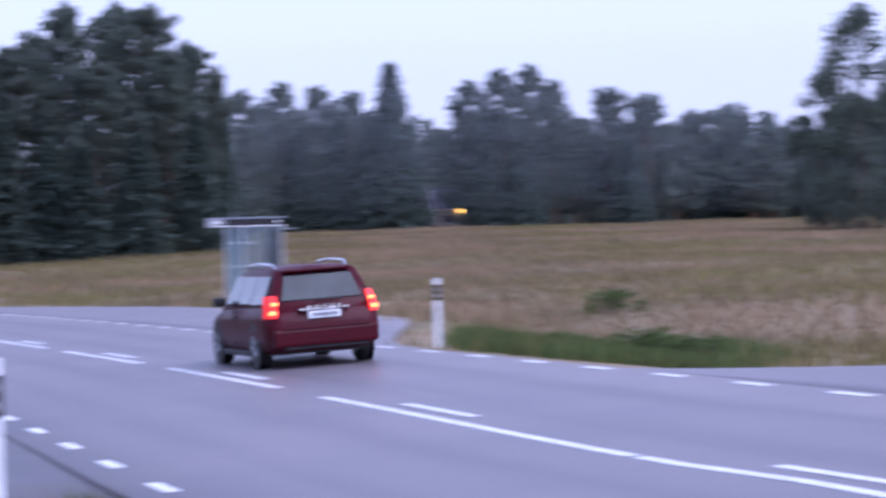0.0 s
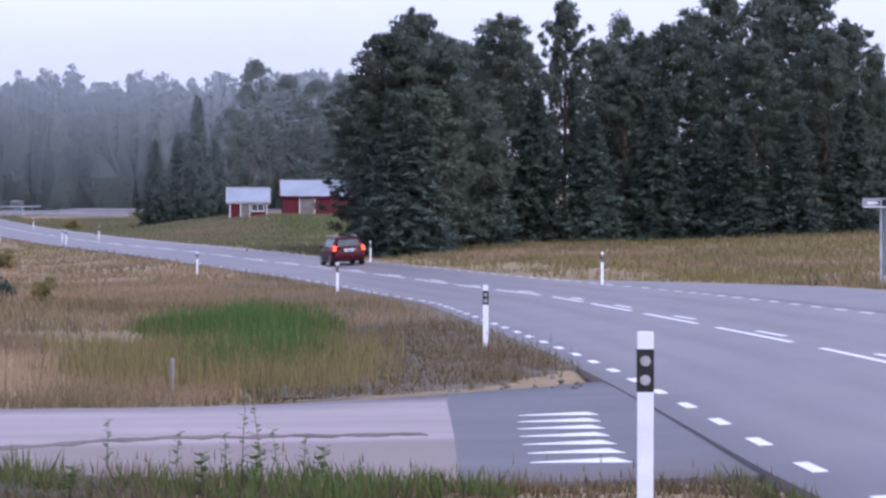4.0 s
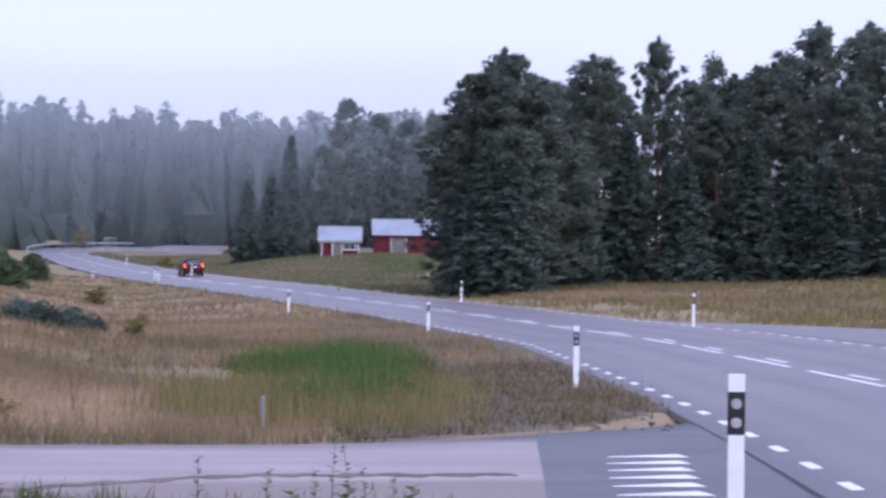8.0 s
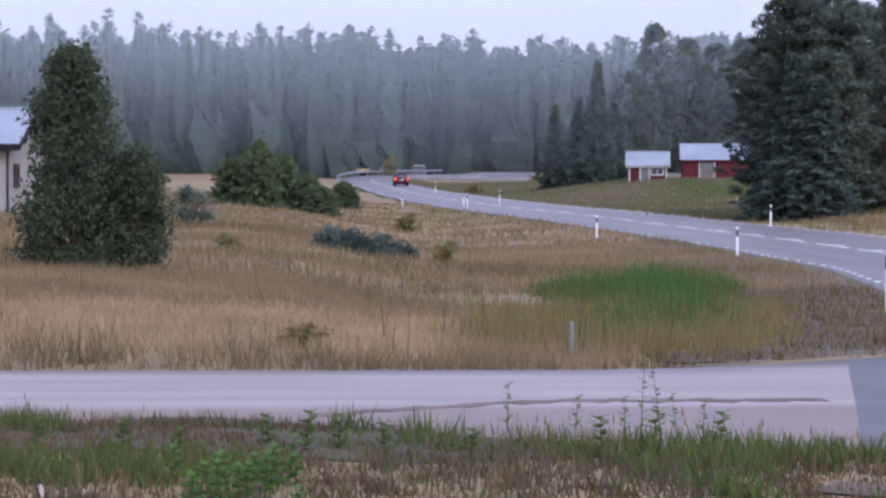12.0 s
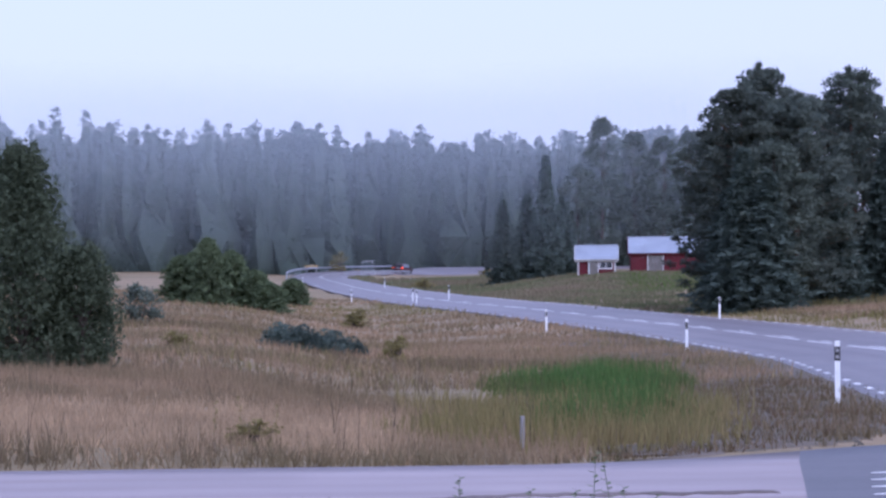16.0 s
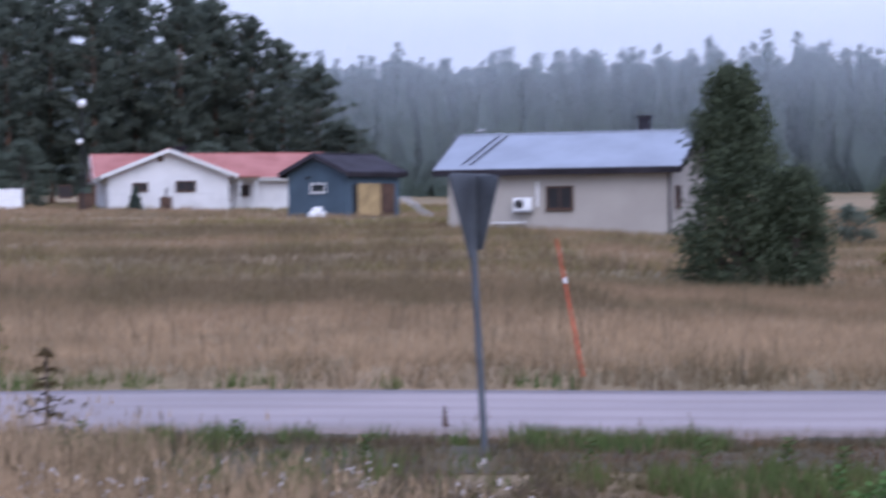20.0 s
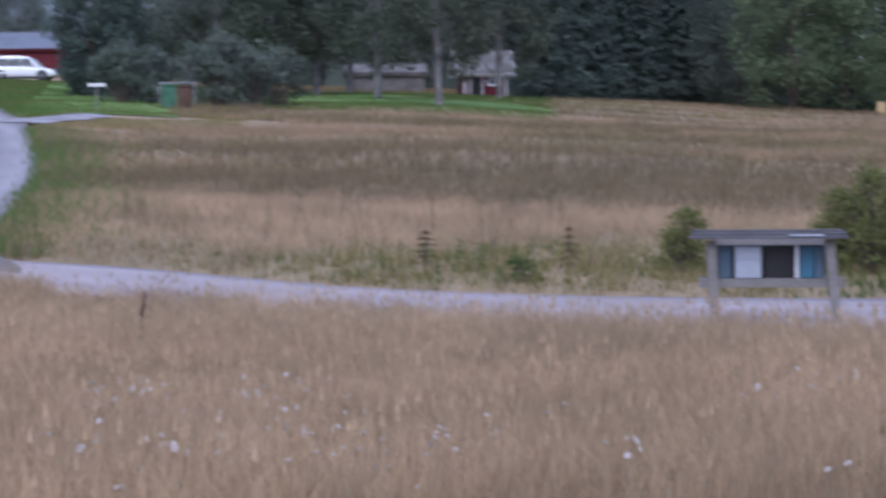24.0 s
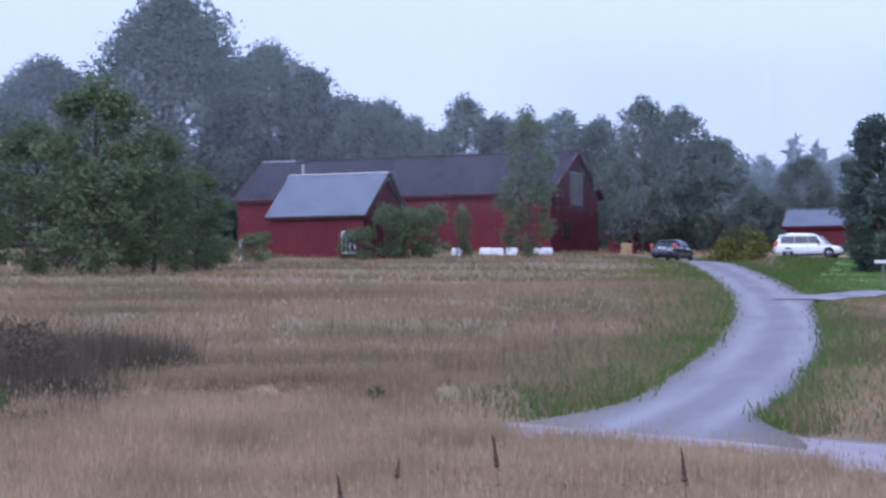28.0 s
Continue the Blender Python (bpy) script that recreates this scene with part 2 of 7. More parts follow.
BEIGE = mat("beige_render", (0.36, 0.340, 0.305), 0.9, 0.12, 0.5, 14, 0.2, second=(0.315, 0.295, 0.265))
BLUEWOOD = mat("blue_paint_wood", (0.070, 0.108, 0.145), 0.85, 0.2, 0.7, 10, 0.3, second=(0.055, 0.085, 0.115))
ROOFPLANK = mat("dark_weathered_planks", (0.10, 0.098, 0.105), 0.85, 0.3, 1, 15, 0.4, second=(0.06, 0.058, 0.062))
TEAL = mat("teal_plastic", (0.03, 0.11, 0.17), 0.5, 0.15, 3, 30, 0.02)
GREYWOOD = mat("weathered_wood", (0.19, 0.18, 0.17), 0.9, 0.3, 1, 15, 0.4, second=(0.12, 0.11, 0.10))
PLYWOOD = mat("plywood", (0.42, 0.31, 0.15), 0.8, 0.2, 1.2, 14, 0.1)
BROWNWOOD = mat("brown_wood", (0.085, 0.05, 0.035), 0.85, 0.3, 1, 14, 0.3)
METALROOF = mat("metal_roof", (0.36, 0.40, 0.46), 0.38, 0.12, 0.4, 10, 0.05, metal=0.35, second=(0.29, 0.32, 0.37))
TILEROOF = mat("red_tiles", (0.40, 0.175, 0.155), 0.75, 0.2, 0.5, 8, 0.2, second=(0.31, 0.12, 0.105))
SLATE = mat("grey_sheet_roof", (0.17, 0.19, 0.225), 0.5, 0.15, 0.6, 10, 0.05, metal=0.3, second=(0.14, 0.155, 0.19))
YOUNG = mat("young_spruce_needles", (0.088, 0.110, 0.066), 0.85, 0.25, 0.8, 6, 0.0, island=0.4, leaf=0.35, second=(0.066, 0.086, 0.052), spec=0.1)
DARKROOF = mat("dark_roof", (0.045, 0.042, 0.054), 0.85, 0.25, 0.6, 10, 0.2, spec=0.25)
# near-black for insides: their shade is put into the colour
DARK = mat("painted_dark_inside", (0.012, 0.012, 0.014), 0.6, 0.2, 2, 20, 0.0)
PANE = mat("window_pane", (0.03, 0.035, 0.045), 0.08, 0.1, 1, 5, 0.0, spec=0.8)
ORANGE = mat("orange_plastic", (0.62, 0.11, 0.05), 0.6, 0.1, 4, 30, 0.02)
CLEARGLASS = glass("shelter_glass", (0.86, 0.95, 0.97), cloudy=0.2)
CARRED = mat("red_car_paint", (0.058, 0.002, 0.008), 0.45, 0.05, 3, 40, 0.0, spec=0.12, coat=0.12, second=(0.048, 0.002, 0.007))
CARWHITE = mat("white_car_paint", (0.72, 0.74, 0.76), 0.3, 0.05, 3, 40, 0.0, coat=0.8, second=(0.68, 0.70, 0.72))
CARBLUE = mat("dark_blue_car_paint", (0.016, 0.022, 0.045), 0.25, 0.1, 3, 40, 0.0, coat=1.0)
CARGLASS = mat("car_glass", (0.030, 0.042, 0.046), 0.12, 0.1, 2, 10, 0.0, spec=0.3)
# pale and half metal: part of the sky's reflection is put into the colour
SIDEGLASS = mat("side_glass", (0.16, 0.19, 0.22), 0.10, 0.1, 2, 10, 0.0, metal=0.55)
FRAME = mat("pale_frame", (0.50, 0.52, 0.56), 0.45, 0.08, 4, 40, 0.03)
PASTURE = mat("pasture_grass", (0.155, 0.172, 0.085), 0.85, 0.2, 0.1, 4, 0.0, island=0.25, leaf=0.4, second=(0.22, 0.18, 0.12), spec=0.15)
LAWNBLADE = mat("lawn_blades", (0.100, 0.175, 0.042), 0.85, 0.2, 0.35, 6, 0.0, island=0.35, leaf=0.4, second=(0.135, 0.160, 0.052), spec=0.15)
RUBBER = mat("rubber", (0.02, 0.02, 0.021), 0.85, 0.2, 5, 50, 0.1)
ALLOY = mat("alloy_rim", (0.45, 0.46, 0.48), 0.35, 0.1, 6, 40, 0.0, metal=0.8)
CHROME = mat("chrome", (0.7, 0.71, 0.73), 0.18, 0.05, 6, 40, 0.0, metal=1.0)
PLATE = mat("number_plate", (0.74, 0.76, 0.80), 0.5, 0.06, 6, 40, 0.0, second=(0.70, 0.72, 0.76))
PLATEBAR = mat("plate_bar", (0.28, 0.29, 0.33), 0.5, 0.1, 6, 40, 0.0)
# darker than bare metal: the shade on the sign's back is in the colour
SIGNBACK = mat("shaded_sign_back", (0.12, 0.135, 0.155), 0.55, 0.2, 3, 40, 0.05, metal=0.3)
TAIL = glow("tail_lamp", (0.75, 0.02, 0.012), 0.7)
TAILHOT = glow("brake_lamp", (1.0, 0.16, 0.03), 5.0)
LAMP = glow("yellow_lamp", (1.0, 0.55, 0.08), 6.0)

# ---- geometry helpers ----
def mesh_np(name, verts, faces, material, smooth=False):
    """A mesh from arrays: verts (n, 3) and faces (m, 3 or 4)."""
    verts, faces = np.asarray(verts, dtype=np.float32), np.asarray(faces, dtype=np.int32)
    me = bpy.data.meshes.new(name)
    me.vertices.add(len(verts))
    me.vertices.foreach_set("co", verts.ravel())
    k = faces.shape[1]
    me.loops.add(faces.size)
    me.loops.foreach_set("vertex_index", faces.ravel())
    me.polygons.add(len(faces))
    me.polygons.foreach_set("loop_start", np.arange(0, faces.size, k, dtype=np.int32))
    me.polygons.foreach_set("use_smooth", np.full(len(faces), smooth))
    me.update(calc_edges=True)
    me.materials.append(material)
    return me


def part(name, bm, material, parent=None, label="", smooth=False):
    """Links a bmesh as one mesh object under a thing or a part."""
    me = bpy.data.meshes.new(name)
    bm.normal_update()
    bm.to_mesh(me)
    bm.free()
    me.materials.append(material)
    if smooth:
        me.polygons.foreach_set("use_smooth", [True] * len(me.polygons))
    return under(new(name, me), parent, label)


def under(ob, parent=None, label=""):
    if parent:
        ob.parent = parent
    return tagged(ob, label)


def box(bm, x0, y0, z0, x1, y1, z1, bevel=0.0):
    """A box from corner to corner, with worn edges where bevel is given."""
    made = bmesh.ops.create_cube(bm, size=1.0)["verts"]
    for v in made:
        v.co = Vector(((x0 + x1) / 2 + v.co.x * (x1 - x0), (y0 + y1) / 2 + v.co.y * (y1 - y0), (z0 + z1) / 2 + v.co.z * (z1 - z0)))
    if bevel:
        edges = {e for v in made for e in v.link_edges}
        bmesh.ops.bevel(bm, geom=list(edges), offset=bevel, segments=2, affect="EDGES", profile=0.6)
    return bm


def boxed(*size, bevel=0.0):
    return box(bmesh.new(), *size, bevel=bevel)


def tube(bm, p, q, r0, r1=None, sides=8):
    """A round bar from p to q."""
    p, q = Vector(p), Vector(q)
    d = q - p
    m = Matrix.Translation((p + q) / 2) @ d.to_track_quat("Z", "Y").to_matrix().to_4x4()
    bmesh.ops.create_cone(bm, cap_ends=True, segments=sides, radius1=r0, radius2=r0 if r1 is None else r1, depth=d.length, matrix=m)
    return bm


def prism(bm, outline, y0, y1):
    """An outline of (x, z) drawn out along y."""
    a = [bm.verts.new((x, y0, z)) for x, z in outline]
    b = [bm.verts.new((x, y1, z)) for x, z in outline]
    bm.faces.new(a)
    bm.faces.new(b[::-1])
    for i in range(len(a)):
        j = (i + 1) % len(a)
        bm.faces.new((a[j], a[i], b[i], b[j]))
    bmesh.ops.recalc_face_normals(bm, faces=bm.faces)
    return bm


def spot(bearing, far):
    """The plan position that lies that many metres from the camera at a bearing."""
    return far * math.sin(radians(bearing)), far * math.cos(radians(bearing))


# ---- the land ----
FAR = (0, 30, 60, 100, 150, 200, 300, 450, 700, 1500, 3500)
LAND = {  # height over the road by bearing, at the distances above
    -180: (0.15, -0.3, 0.0, 0.5, 1, 2, 3, 4, 10, 9, 12),
    -75: (0.15, -0.3, 0.9, 2.5, 4.6, 7.0, 10.5, 14, 22, 24, 30),
    -67: (0.15, -0.3, 0.85, 2.5, 4.6, 6.9, 9.5, 12, 20, 22, 28),
    -60: (0.15, -0.3, 0.6, 2.2, 4.0, 5.7, 8.0, 10, 18, 20, 26),
    -48: (0.15, -0.3, 0.45, 1.4, 2.5, 3.7, 5.5, 8, 16, 18, 26),
    -36: (0.15, -0.3, 0.4, 1.4, 2.4, 3.2, 4.6, 6.6, 15, 17, 26),
    -27: (0.15, -0.35, 0.0, 0.4, 1.2, 1.9, 3.6, 6.4, 15, 17, 26),
    -22.5: (0.15, -0.4, -0.5, -0.4, -0.1, 0.5, 2.2, 5.6, 12, 18, 26),
    -17.5: (0.15, -0.4, -0.5, -0.4, 0.2, 1.4, 4.5, 6.2, 12, 18, 26),
    -10: (0.15, -0.3, -0.2, 0.2, 1.0, 2.5, 4.6, 7, 16, 18, 26),
    0: (0.15, -0.3, 0.0, 0.7, 1.6, 2.7, 4.8, 7, 16, 18, 26),
    180: (0.15, -0.3, 0.0, 0.5, 1, 2, 3, 4, 10, 9, 12),
}


def land(x, y):
    x, y = np.atleast_1d(np.asarray(x, float)), np.atleast_1d(np.asarray(y, float))
    far, az = np.hypot(x, y), np.degrees(np.arctan2(x, y))
    keys = list(LAND)
    tab = np.array([np.interp(far, FAR, LAND[k]) for k in keys])
    k = np.clip(np.searchsorted(keys, az) - 1, 0, len(keys) - 2)
    f = (az - np.array(keys)[k]) / (np.array(keys)[k + 1] - np.array(keys)[k])
    f = f * f * (3 - 2 * f)
    i = np.arange(len(x))
    z = tab[k, i] * (1 - f) + tab[k + 1, i] * f
    amp = np.clip((far - 22) / 60, 0.15, 1.0)
    return z + amp * (0.10 * np.sin(x / 7.3 + y / 11.0) + 0.07 * np.sin(x / 3.1 - y / 4.7 + 1.3))


def curve(points, step):
    """A smooth line through plan points (x, y, z), cut evenly."""
    p = np.array(points, float)
    p = np.vstack([2 * p[0] - p[1], p, 2 * p[-1] - p[-2]])
    out = []
    for i in range(1, len(p) - 2):
        n = max(2, int(np.linalg.norm(p[i + 1] - p[i]) / 0.5))
        t = np.linspace(0, 1, n, endpoint=False)[:, None]
        out.append(0.5 * (2 * p[i] + (p[i + 1] - p[i - 1]) * t + (2 * p[i - 1] - 5 * p[i] + 4 * p[i + 1] - p[i + 2]) * t ** 2 + (3 * p[i] - p[i - 1] - 3 * p[i + 1] + p[i + 2]) * t ** 3))
    line = np.vstack(out + [p[-2:-1]])
    s = np.concatenate([[0], np.cumsum(np.linalg.norm(np.diff(line[:, :2], axis=0), axis=1))])
    at = np.arange(0, s[-1], step)
    return at, np.stack([np.interp(at, s, line[:, k]) for k in range(3)], 1)


class Lane:
    """A road's middle line with its level and its cross slope."""

    def __init__(self, points, step, slope=0.0, fade=((0, 1), (1, 1))):
        self.s, self.p = curve(points, step)
        self.slope, self.fade = slope, fade
        d = np.gradient(self.p, axis=0)
        self.t = d / np.linalg.norm(d[:, :2], axis=1)[:, None]

    def bank(self, s):
        """The cross slope at s metres along."""
        return self.slope * np.interp(s, *self.fade)

    def at(self, s, off):
        """The point at s metres along, off metres to the right, and the unit tangent."""
        p = np.array([np.interp(s, self.s, self.p[:, k]) for k in range(3)])
        t = np.array([np.interp(s, self.s, self.t[:, k]) for k in range(3)])
        f = self.bank(s)
        return np.array([p[0] + t[1] * off, p[1] - t[0] * off, p[2] + f * off]), t, f

    def near(self, x, y):
        """For arrays of places: the distance along, the offset to the right."""
        s, off, best = np.zeros(len(x)), np.full(len(x), 1e9), np.full(len(x), 1e9)
        for i in range(0, len(self.s), 2):
            dx, dy = x - self.p[i, 0], y - self.p[i, 1]
            along = dx * self.t[i, 0] + dy * self.t[i, 1]
            o = dx * self.t[i, 1] - dy * self.t[i, 0]
            d = dx * dx + dy * dy
            hit = d < best
            best[hit], s[hit], off[hit] = d[hit], self.s[i] + along[hit], o[hit]
        return s, off, np.sqrt(best)


MAIN = Lane([(16, -30, 0), (11.5, -12, 0), (7.6, 2, 0), (3.1, 18.6, 0), (1.55, 23, 0), (-1.6, 34.2, 0), (-4.65, 44.7, 0), (-7.65, 54.4, 0), (-10.8, 64.4, 0), (-14.3, 75.4, 0), (-18.09, 87.07, -0.02), (-23.17, 99.12, 0.03), (-27.12, 109.34, 0.05), (-35.97, 128.56, 0.25), (-49.63, 156.32, 0.57), (-64.83, 183.23, 1.12), (-80.17, 209, 1.62), (-97.02, 239.5, 2.22), (-115.95, 274.02, 3.04), (-133.73, 308.14, 3.95), (-149.92, 340.04, 4.81), (-165, 372, 5.5), (-175, 402, 6.3), (-177, 433, 6.8), (-171, 466, 7.1), (-158, 498, 7.4), (-138, 529, 7.8), (-112, 558, 8.3), (-80, 585, 8.8)], 2.0, 0.055, ((300, 400, 470, 510), (1, 0, -1.1, -1.8)))
SIDE = Lane([(4.4, 34.0, -0.02), (-1.5, 32.6, -0.20), (-5.0, 31.6, -0.25), (*spot(-15, 31.2), -0.3), (*spot(-22, 30.7), -0.3), (*spot(-27, 30.7), -0.3), (*spot(-31, 30.8), -0.3), (*spot(-36, 31.4), -0.3), (*spot(-41, 32.2), -0.3),
             (*spot(-46, 33), -0.3), (*spot(-53, 33.8), -0.28), (*spot(-58, 35.4), -0.25), (*spot(-61.5, 37.8), -0.2), (*spot(-65, 41), -0.1), (*spot(-68, 42.6), -0.02), (*spot(-71, 43.8), 0.05), (*spot(-73.5, 45.2), 0.12), (*spot(-75, 46.5), 0.18)], 1.0)
DRIVE = Lane([(*spot(-70.6, 40.2), -0.12), (*spot(-69.8, 43.5), 0.03), (*spot(-68.5, 49.5), 0.32), (*spot(-67.75, 56.5), 0.66), (*spot(-67.25, 66), 1.1), (*spot(-67.05, 79), 1.65), (*spot(-67.1, 95), 2.3), (*spot(-67.5, 120), 3.3), (*spot(-68.1, 150), 4.6), (*spot(-68.8, 178), 5.85), (*spot(-70.5, 192), 6.4)], 1.0)
def ease(v):
    v = np.clip(v, 0, 1)
    return v * v * (3 - 2 * v)


HALF = 4.15
EDGES = {  # how far the surfaces reach to the left and to the right at s metres along
    MAIN: (lambda s: HALF + 5.2 * ease((s - 512) / 22), lambda s: HALF + 3.9 * ease((s - 76.5) / 16) * ease((146 - s) / 34) + 3.4 * ease((67.5 - s) / 9) + 1.8 * ease((s - 490) / 25)),
    SIDE: (lambda s: 3.2 + 1.6 * ease((40 - s) / 10) + 3.5 * ease((20 - s) / 6.5), lambda s: np.interp(s, (8.3, 9.5, 10.5, 11.2, 12.5, 13.8, 15.5, 30, 35, 40, 46, 56), (11.6, 9.0, 7.0, 5.6, 4.5, 3.4, 2.7, 2.6, 1.5, 0.7, 0.7, 1.6))),
    DRIVE: (lambda s: 1.55 + 1.6 * ease((10 - s) / 10), lambda s: 1.3 + 1.6 * ease((7 - s) / 7) + 0.45 * ease((s - 50) / 20)),
}
ROADS = ((MAIN, 4.6), (DRIVE, 2.6), (SIDE, 2.4))


def ground(x, y, sunk=0.0):
    """The land's height with the roads' beds and banks cut into it. sunk: how far it lies below the roads."""
    x, y = np.atleast_1d(np.asarray(x, float)), np.atleast_1d(np.asarray(y, float))
    z = land(x, y)
    far = np.hypot(x, y)
    for lane, bank in ROADS:
        s, off, d = lane.near(x, y)
        fl, fr = EDGES[lane]
        half = np.where(off < 0, fl(s), fr(s))
        lvl = np.interp(s, lane.s, lane.p[:, 2]) + lane.bank(s) * np.clip(off, -half, half)
        f = ease((np.abs(off) - half) / bank)
        f = np.where(d > half + bank + 3, 1, f)
        if lane is MAIN:
            on_main = (np.abs(off) < half + 0.08) & (d < half + bank)
        elif lane is SIDE:
            f = np.where(on_main | (s < 6), 1, f)
        bed = lvl - np.where(np.abs(off) < half + np.where((off > 0) & (s < 17) & (lane is SIDE), -1.6, 0.08), sunk * (1 + far * 0.006), 0.03)
        z = bed * (1 - f) + z * f
    return z


def gz(x, y):
    return float(ground(x, y)[0])


az = np.unique(np.concatenate([np.arange(-180, -96, 6.0), np.arange(-96, 22, 0.4), np.arange(22, 181, 6.0)]))
rings = np.concatenate([[0.02], np.geomspace(2, 130, 330), np.geomspace(131.5, 620, 150), np.geomspace(640, 3500, 25)])
A, R = np.meshgrid(np.radians(az), rings)
X, Y = R * np.sin(A) + 0.4, R * np.cos(A) - 0.3
Z = ground(X.ravel(), Y.ravel(), 0.14).reshape(X.shape)
na, nr = len(az), len(rings)
idx = np.arange(na * nr).reshape(nr, na)
quads = np.stack([idx[:-1, :-1], idx[1:, :-1], idx[1:, 1:], idx[:-1, 1:]], -1).reshape(-1, 4)[:, ::-1]
tagged(new("ground", mesh_np("ground", np.stack([X, Y, Z], -1).reshape(-1, 3), quads, SOIL, True)), "dry autumn meadow ground with soil and thatch", "ground", kind="structure")


def ribbon(name, lane, s0, s1, left, right, lift, material, label, step=1.0, thick=0.12, skew=lambda s: 0.0):
    """A road surface with thickness; left and right give the edges' offsets at s."""
    ss = np.arange(s0, s1 + step / 2, step)
    cols = 7
    v, top = [], []
    for s in ss:
        a, b = left(s), right(s)
        for k in range(cols):
            o = a + (b - a) * k / (cols - 1)
            p, _, _ = lane.at(s + skew(s) * o, o)
            v.append((p[0], p[1], p[2] + lift))
        for o in (a, b):
            p, _, _ = lane.at(s + skew(s) * o, o)
            v.append((p[0], p[1], p[2] + lift - thick))
    w = cols + 2
    for i in range(len(ss) - 1):
        o, q = i * w, (i + 1) * w
        for k in range(cols - 1):
            top.append((o + k, o + k + 1, q + k + 1, q + k))
        top.append((o + cols, o, q, q + cols))
        top.append((o + cols - 1, o + cols + 1, q + cols + 1, q + cols - 1))
    me = mesh_np(name, v, top, material, False)
    smooth = np.tile(np.arange(cols + 1) < cols - 1, len(ss) - 1)
    me.polygons.foreach_set("use_smooth", smooth)
    plan = np.array([(left(s) + (right(s) - left(s)) * k / (cols - 1), s) for s in ss for k in range(cols)] , dtype=np.float32).reshape(len(ss), cols, 2)
    plan = np.concatenate([plan, plan[:, :1], plan[:, -1:]], 1).reshape(-1, 2)
    layer = me.uv_layers.new(name="across_along")
    layer.data.foreach_set("uv", plan[np.asarray(top).ravel()].ravel())
    return tagged(new(name, me), label, "road", kind="structure")


road = ribbon("road", MAIN, 0, MAIN.s[-1] - 2, lambda s: -float(EDGES[MAIN][0](s)), lambda s: HALF + 1.8 * float(ease((s - 490) / 25)), 0.0, ASPHALT, "grey two-lane asphalt road bending through the meadow", 2.0)
side_road = ribbon("side_road", SIDE, 12.4, SIDE.s[-1] - 2, lambda s: -EDGES[SIDE][0](s), EDGES[SIDE][1], 0.0, ASPHALT_OLD, "pale worn asphalt side road", skew=lambda s: -0.21 * max(0.0, 1 - abs(s - 12.4) / 8))
drive = ribbon("drive", DRIVE, 0, DRIVE.s[-1] - 2, lambda s: -EDGES[DRIVE][0](s), EDGES[DRIVE][1], 0.015, GRAVEL, "grey gravel drive winding up to a farm")
mouth = ribbon("junction", SIDE, 6.0, 12.4, lambda s: -EDGES[SIDE][0](s), EDGES[SIDE][1], 0.0, ASPHALT_NEW, "dark new asphalt mouth of the side road", 0.4, skew=lambda s: -0.21 * max(0.0, 1 - abs(s - 12.4) / 8))
bay = ribbon("bus_bay", MAIN, 76.5, 148, lambda s: HALF - 0.02, lambda s: float(EDGES[MAIN][1](s)) + 0.02, -0.004, ASPHALT, "grey asphalt bus bay beside the road", 2.0)
lay_by = ribbon("lay_by", MAIN, 36, 68, lambda s: HALF - 0.02, lambda s: float(EDGES[MAIN][1](s)) + 0.02, -0.004, ASPHALT, "grey asphalt widening of the road", 1.0)
cut = lambda s: -2.5 - 0.62 * max(0.0, s - 16.0) ** 1.25 + 0.05 * math.sin(s * 6.1) + 0.04 * math.sin(s * 14.3 + 1)
seam = ribbon("road_seam", SIDE, 13.25, 18.6, lambda s: cut(s) - 0.24 - 0.09 * math.sin(s * 9.7) - 0.05 * math.sin(s * 23), lambda s: cut(s) + 0.14 + 0.07 * math.sin(s * 12.3) + 0.04 * math.sin(s * 31), 0.008, ASPHALT_WORN, "crumbled brown seam in the old asphalt", 0.08, 0.02)


def apron(name, lane, s0, s1, o0, o1, material, label, category, lift=0.012, step=0.8, ragged=0.5):
    """A strip of another ground beside a road, lying on the land with a ragged edge."""
    ss, os = np.arange(s0, s1, step), np.linspace(0, 1, 12)
    pts = []
    for s in ss:
        w = ragged * (math.sin(s * 1.3) + 0.6 * math.sin(s * 3.1 + 1))
        a = o0(s) if callable(o0) else o0
        pts += [lane.at(s, a + (o1 + w - a) * t)[0] for t in os]
    pts = np.array(pts)
    s_, off_, d_ = SIDE.near(pts[:, 0], pts[:, 1])
    on_side = (off_ < EDGES[SIDE][1](s_) - 0.04) & (off_ > 0.06 - EDGES[SIDE][0](s_)) & (s_ > 6) & (d_ < 14)
    pts[:, 2] = ground(pts[:, 0], pts[:, 1]) + lift - 0.3 * on_side
    k, i = len(os), np.arange((len(ss) - 1) * len(os)).reshape(-1, len(os))[:, :-1].ravel()
    f = np.stack([i, i + 1, i + 1 + k, i + k], 1)
    if o1 < (o0(s0) if callable(o0) else o0):
        f = f[:, ::-1]
    return tagged(new(name, mesh_np(name, pts, f, material, True)), label, category, kind="structure")


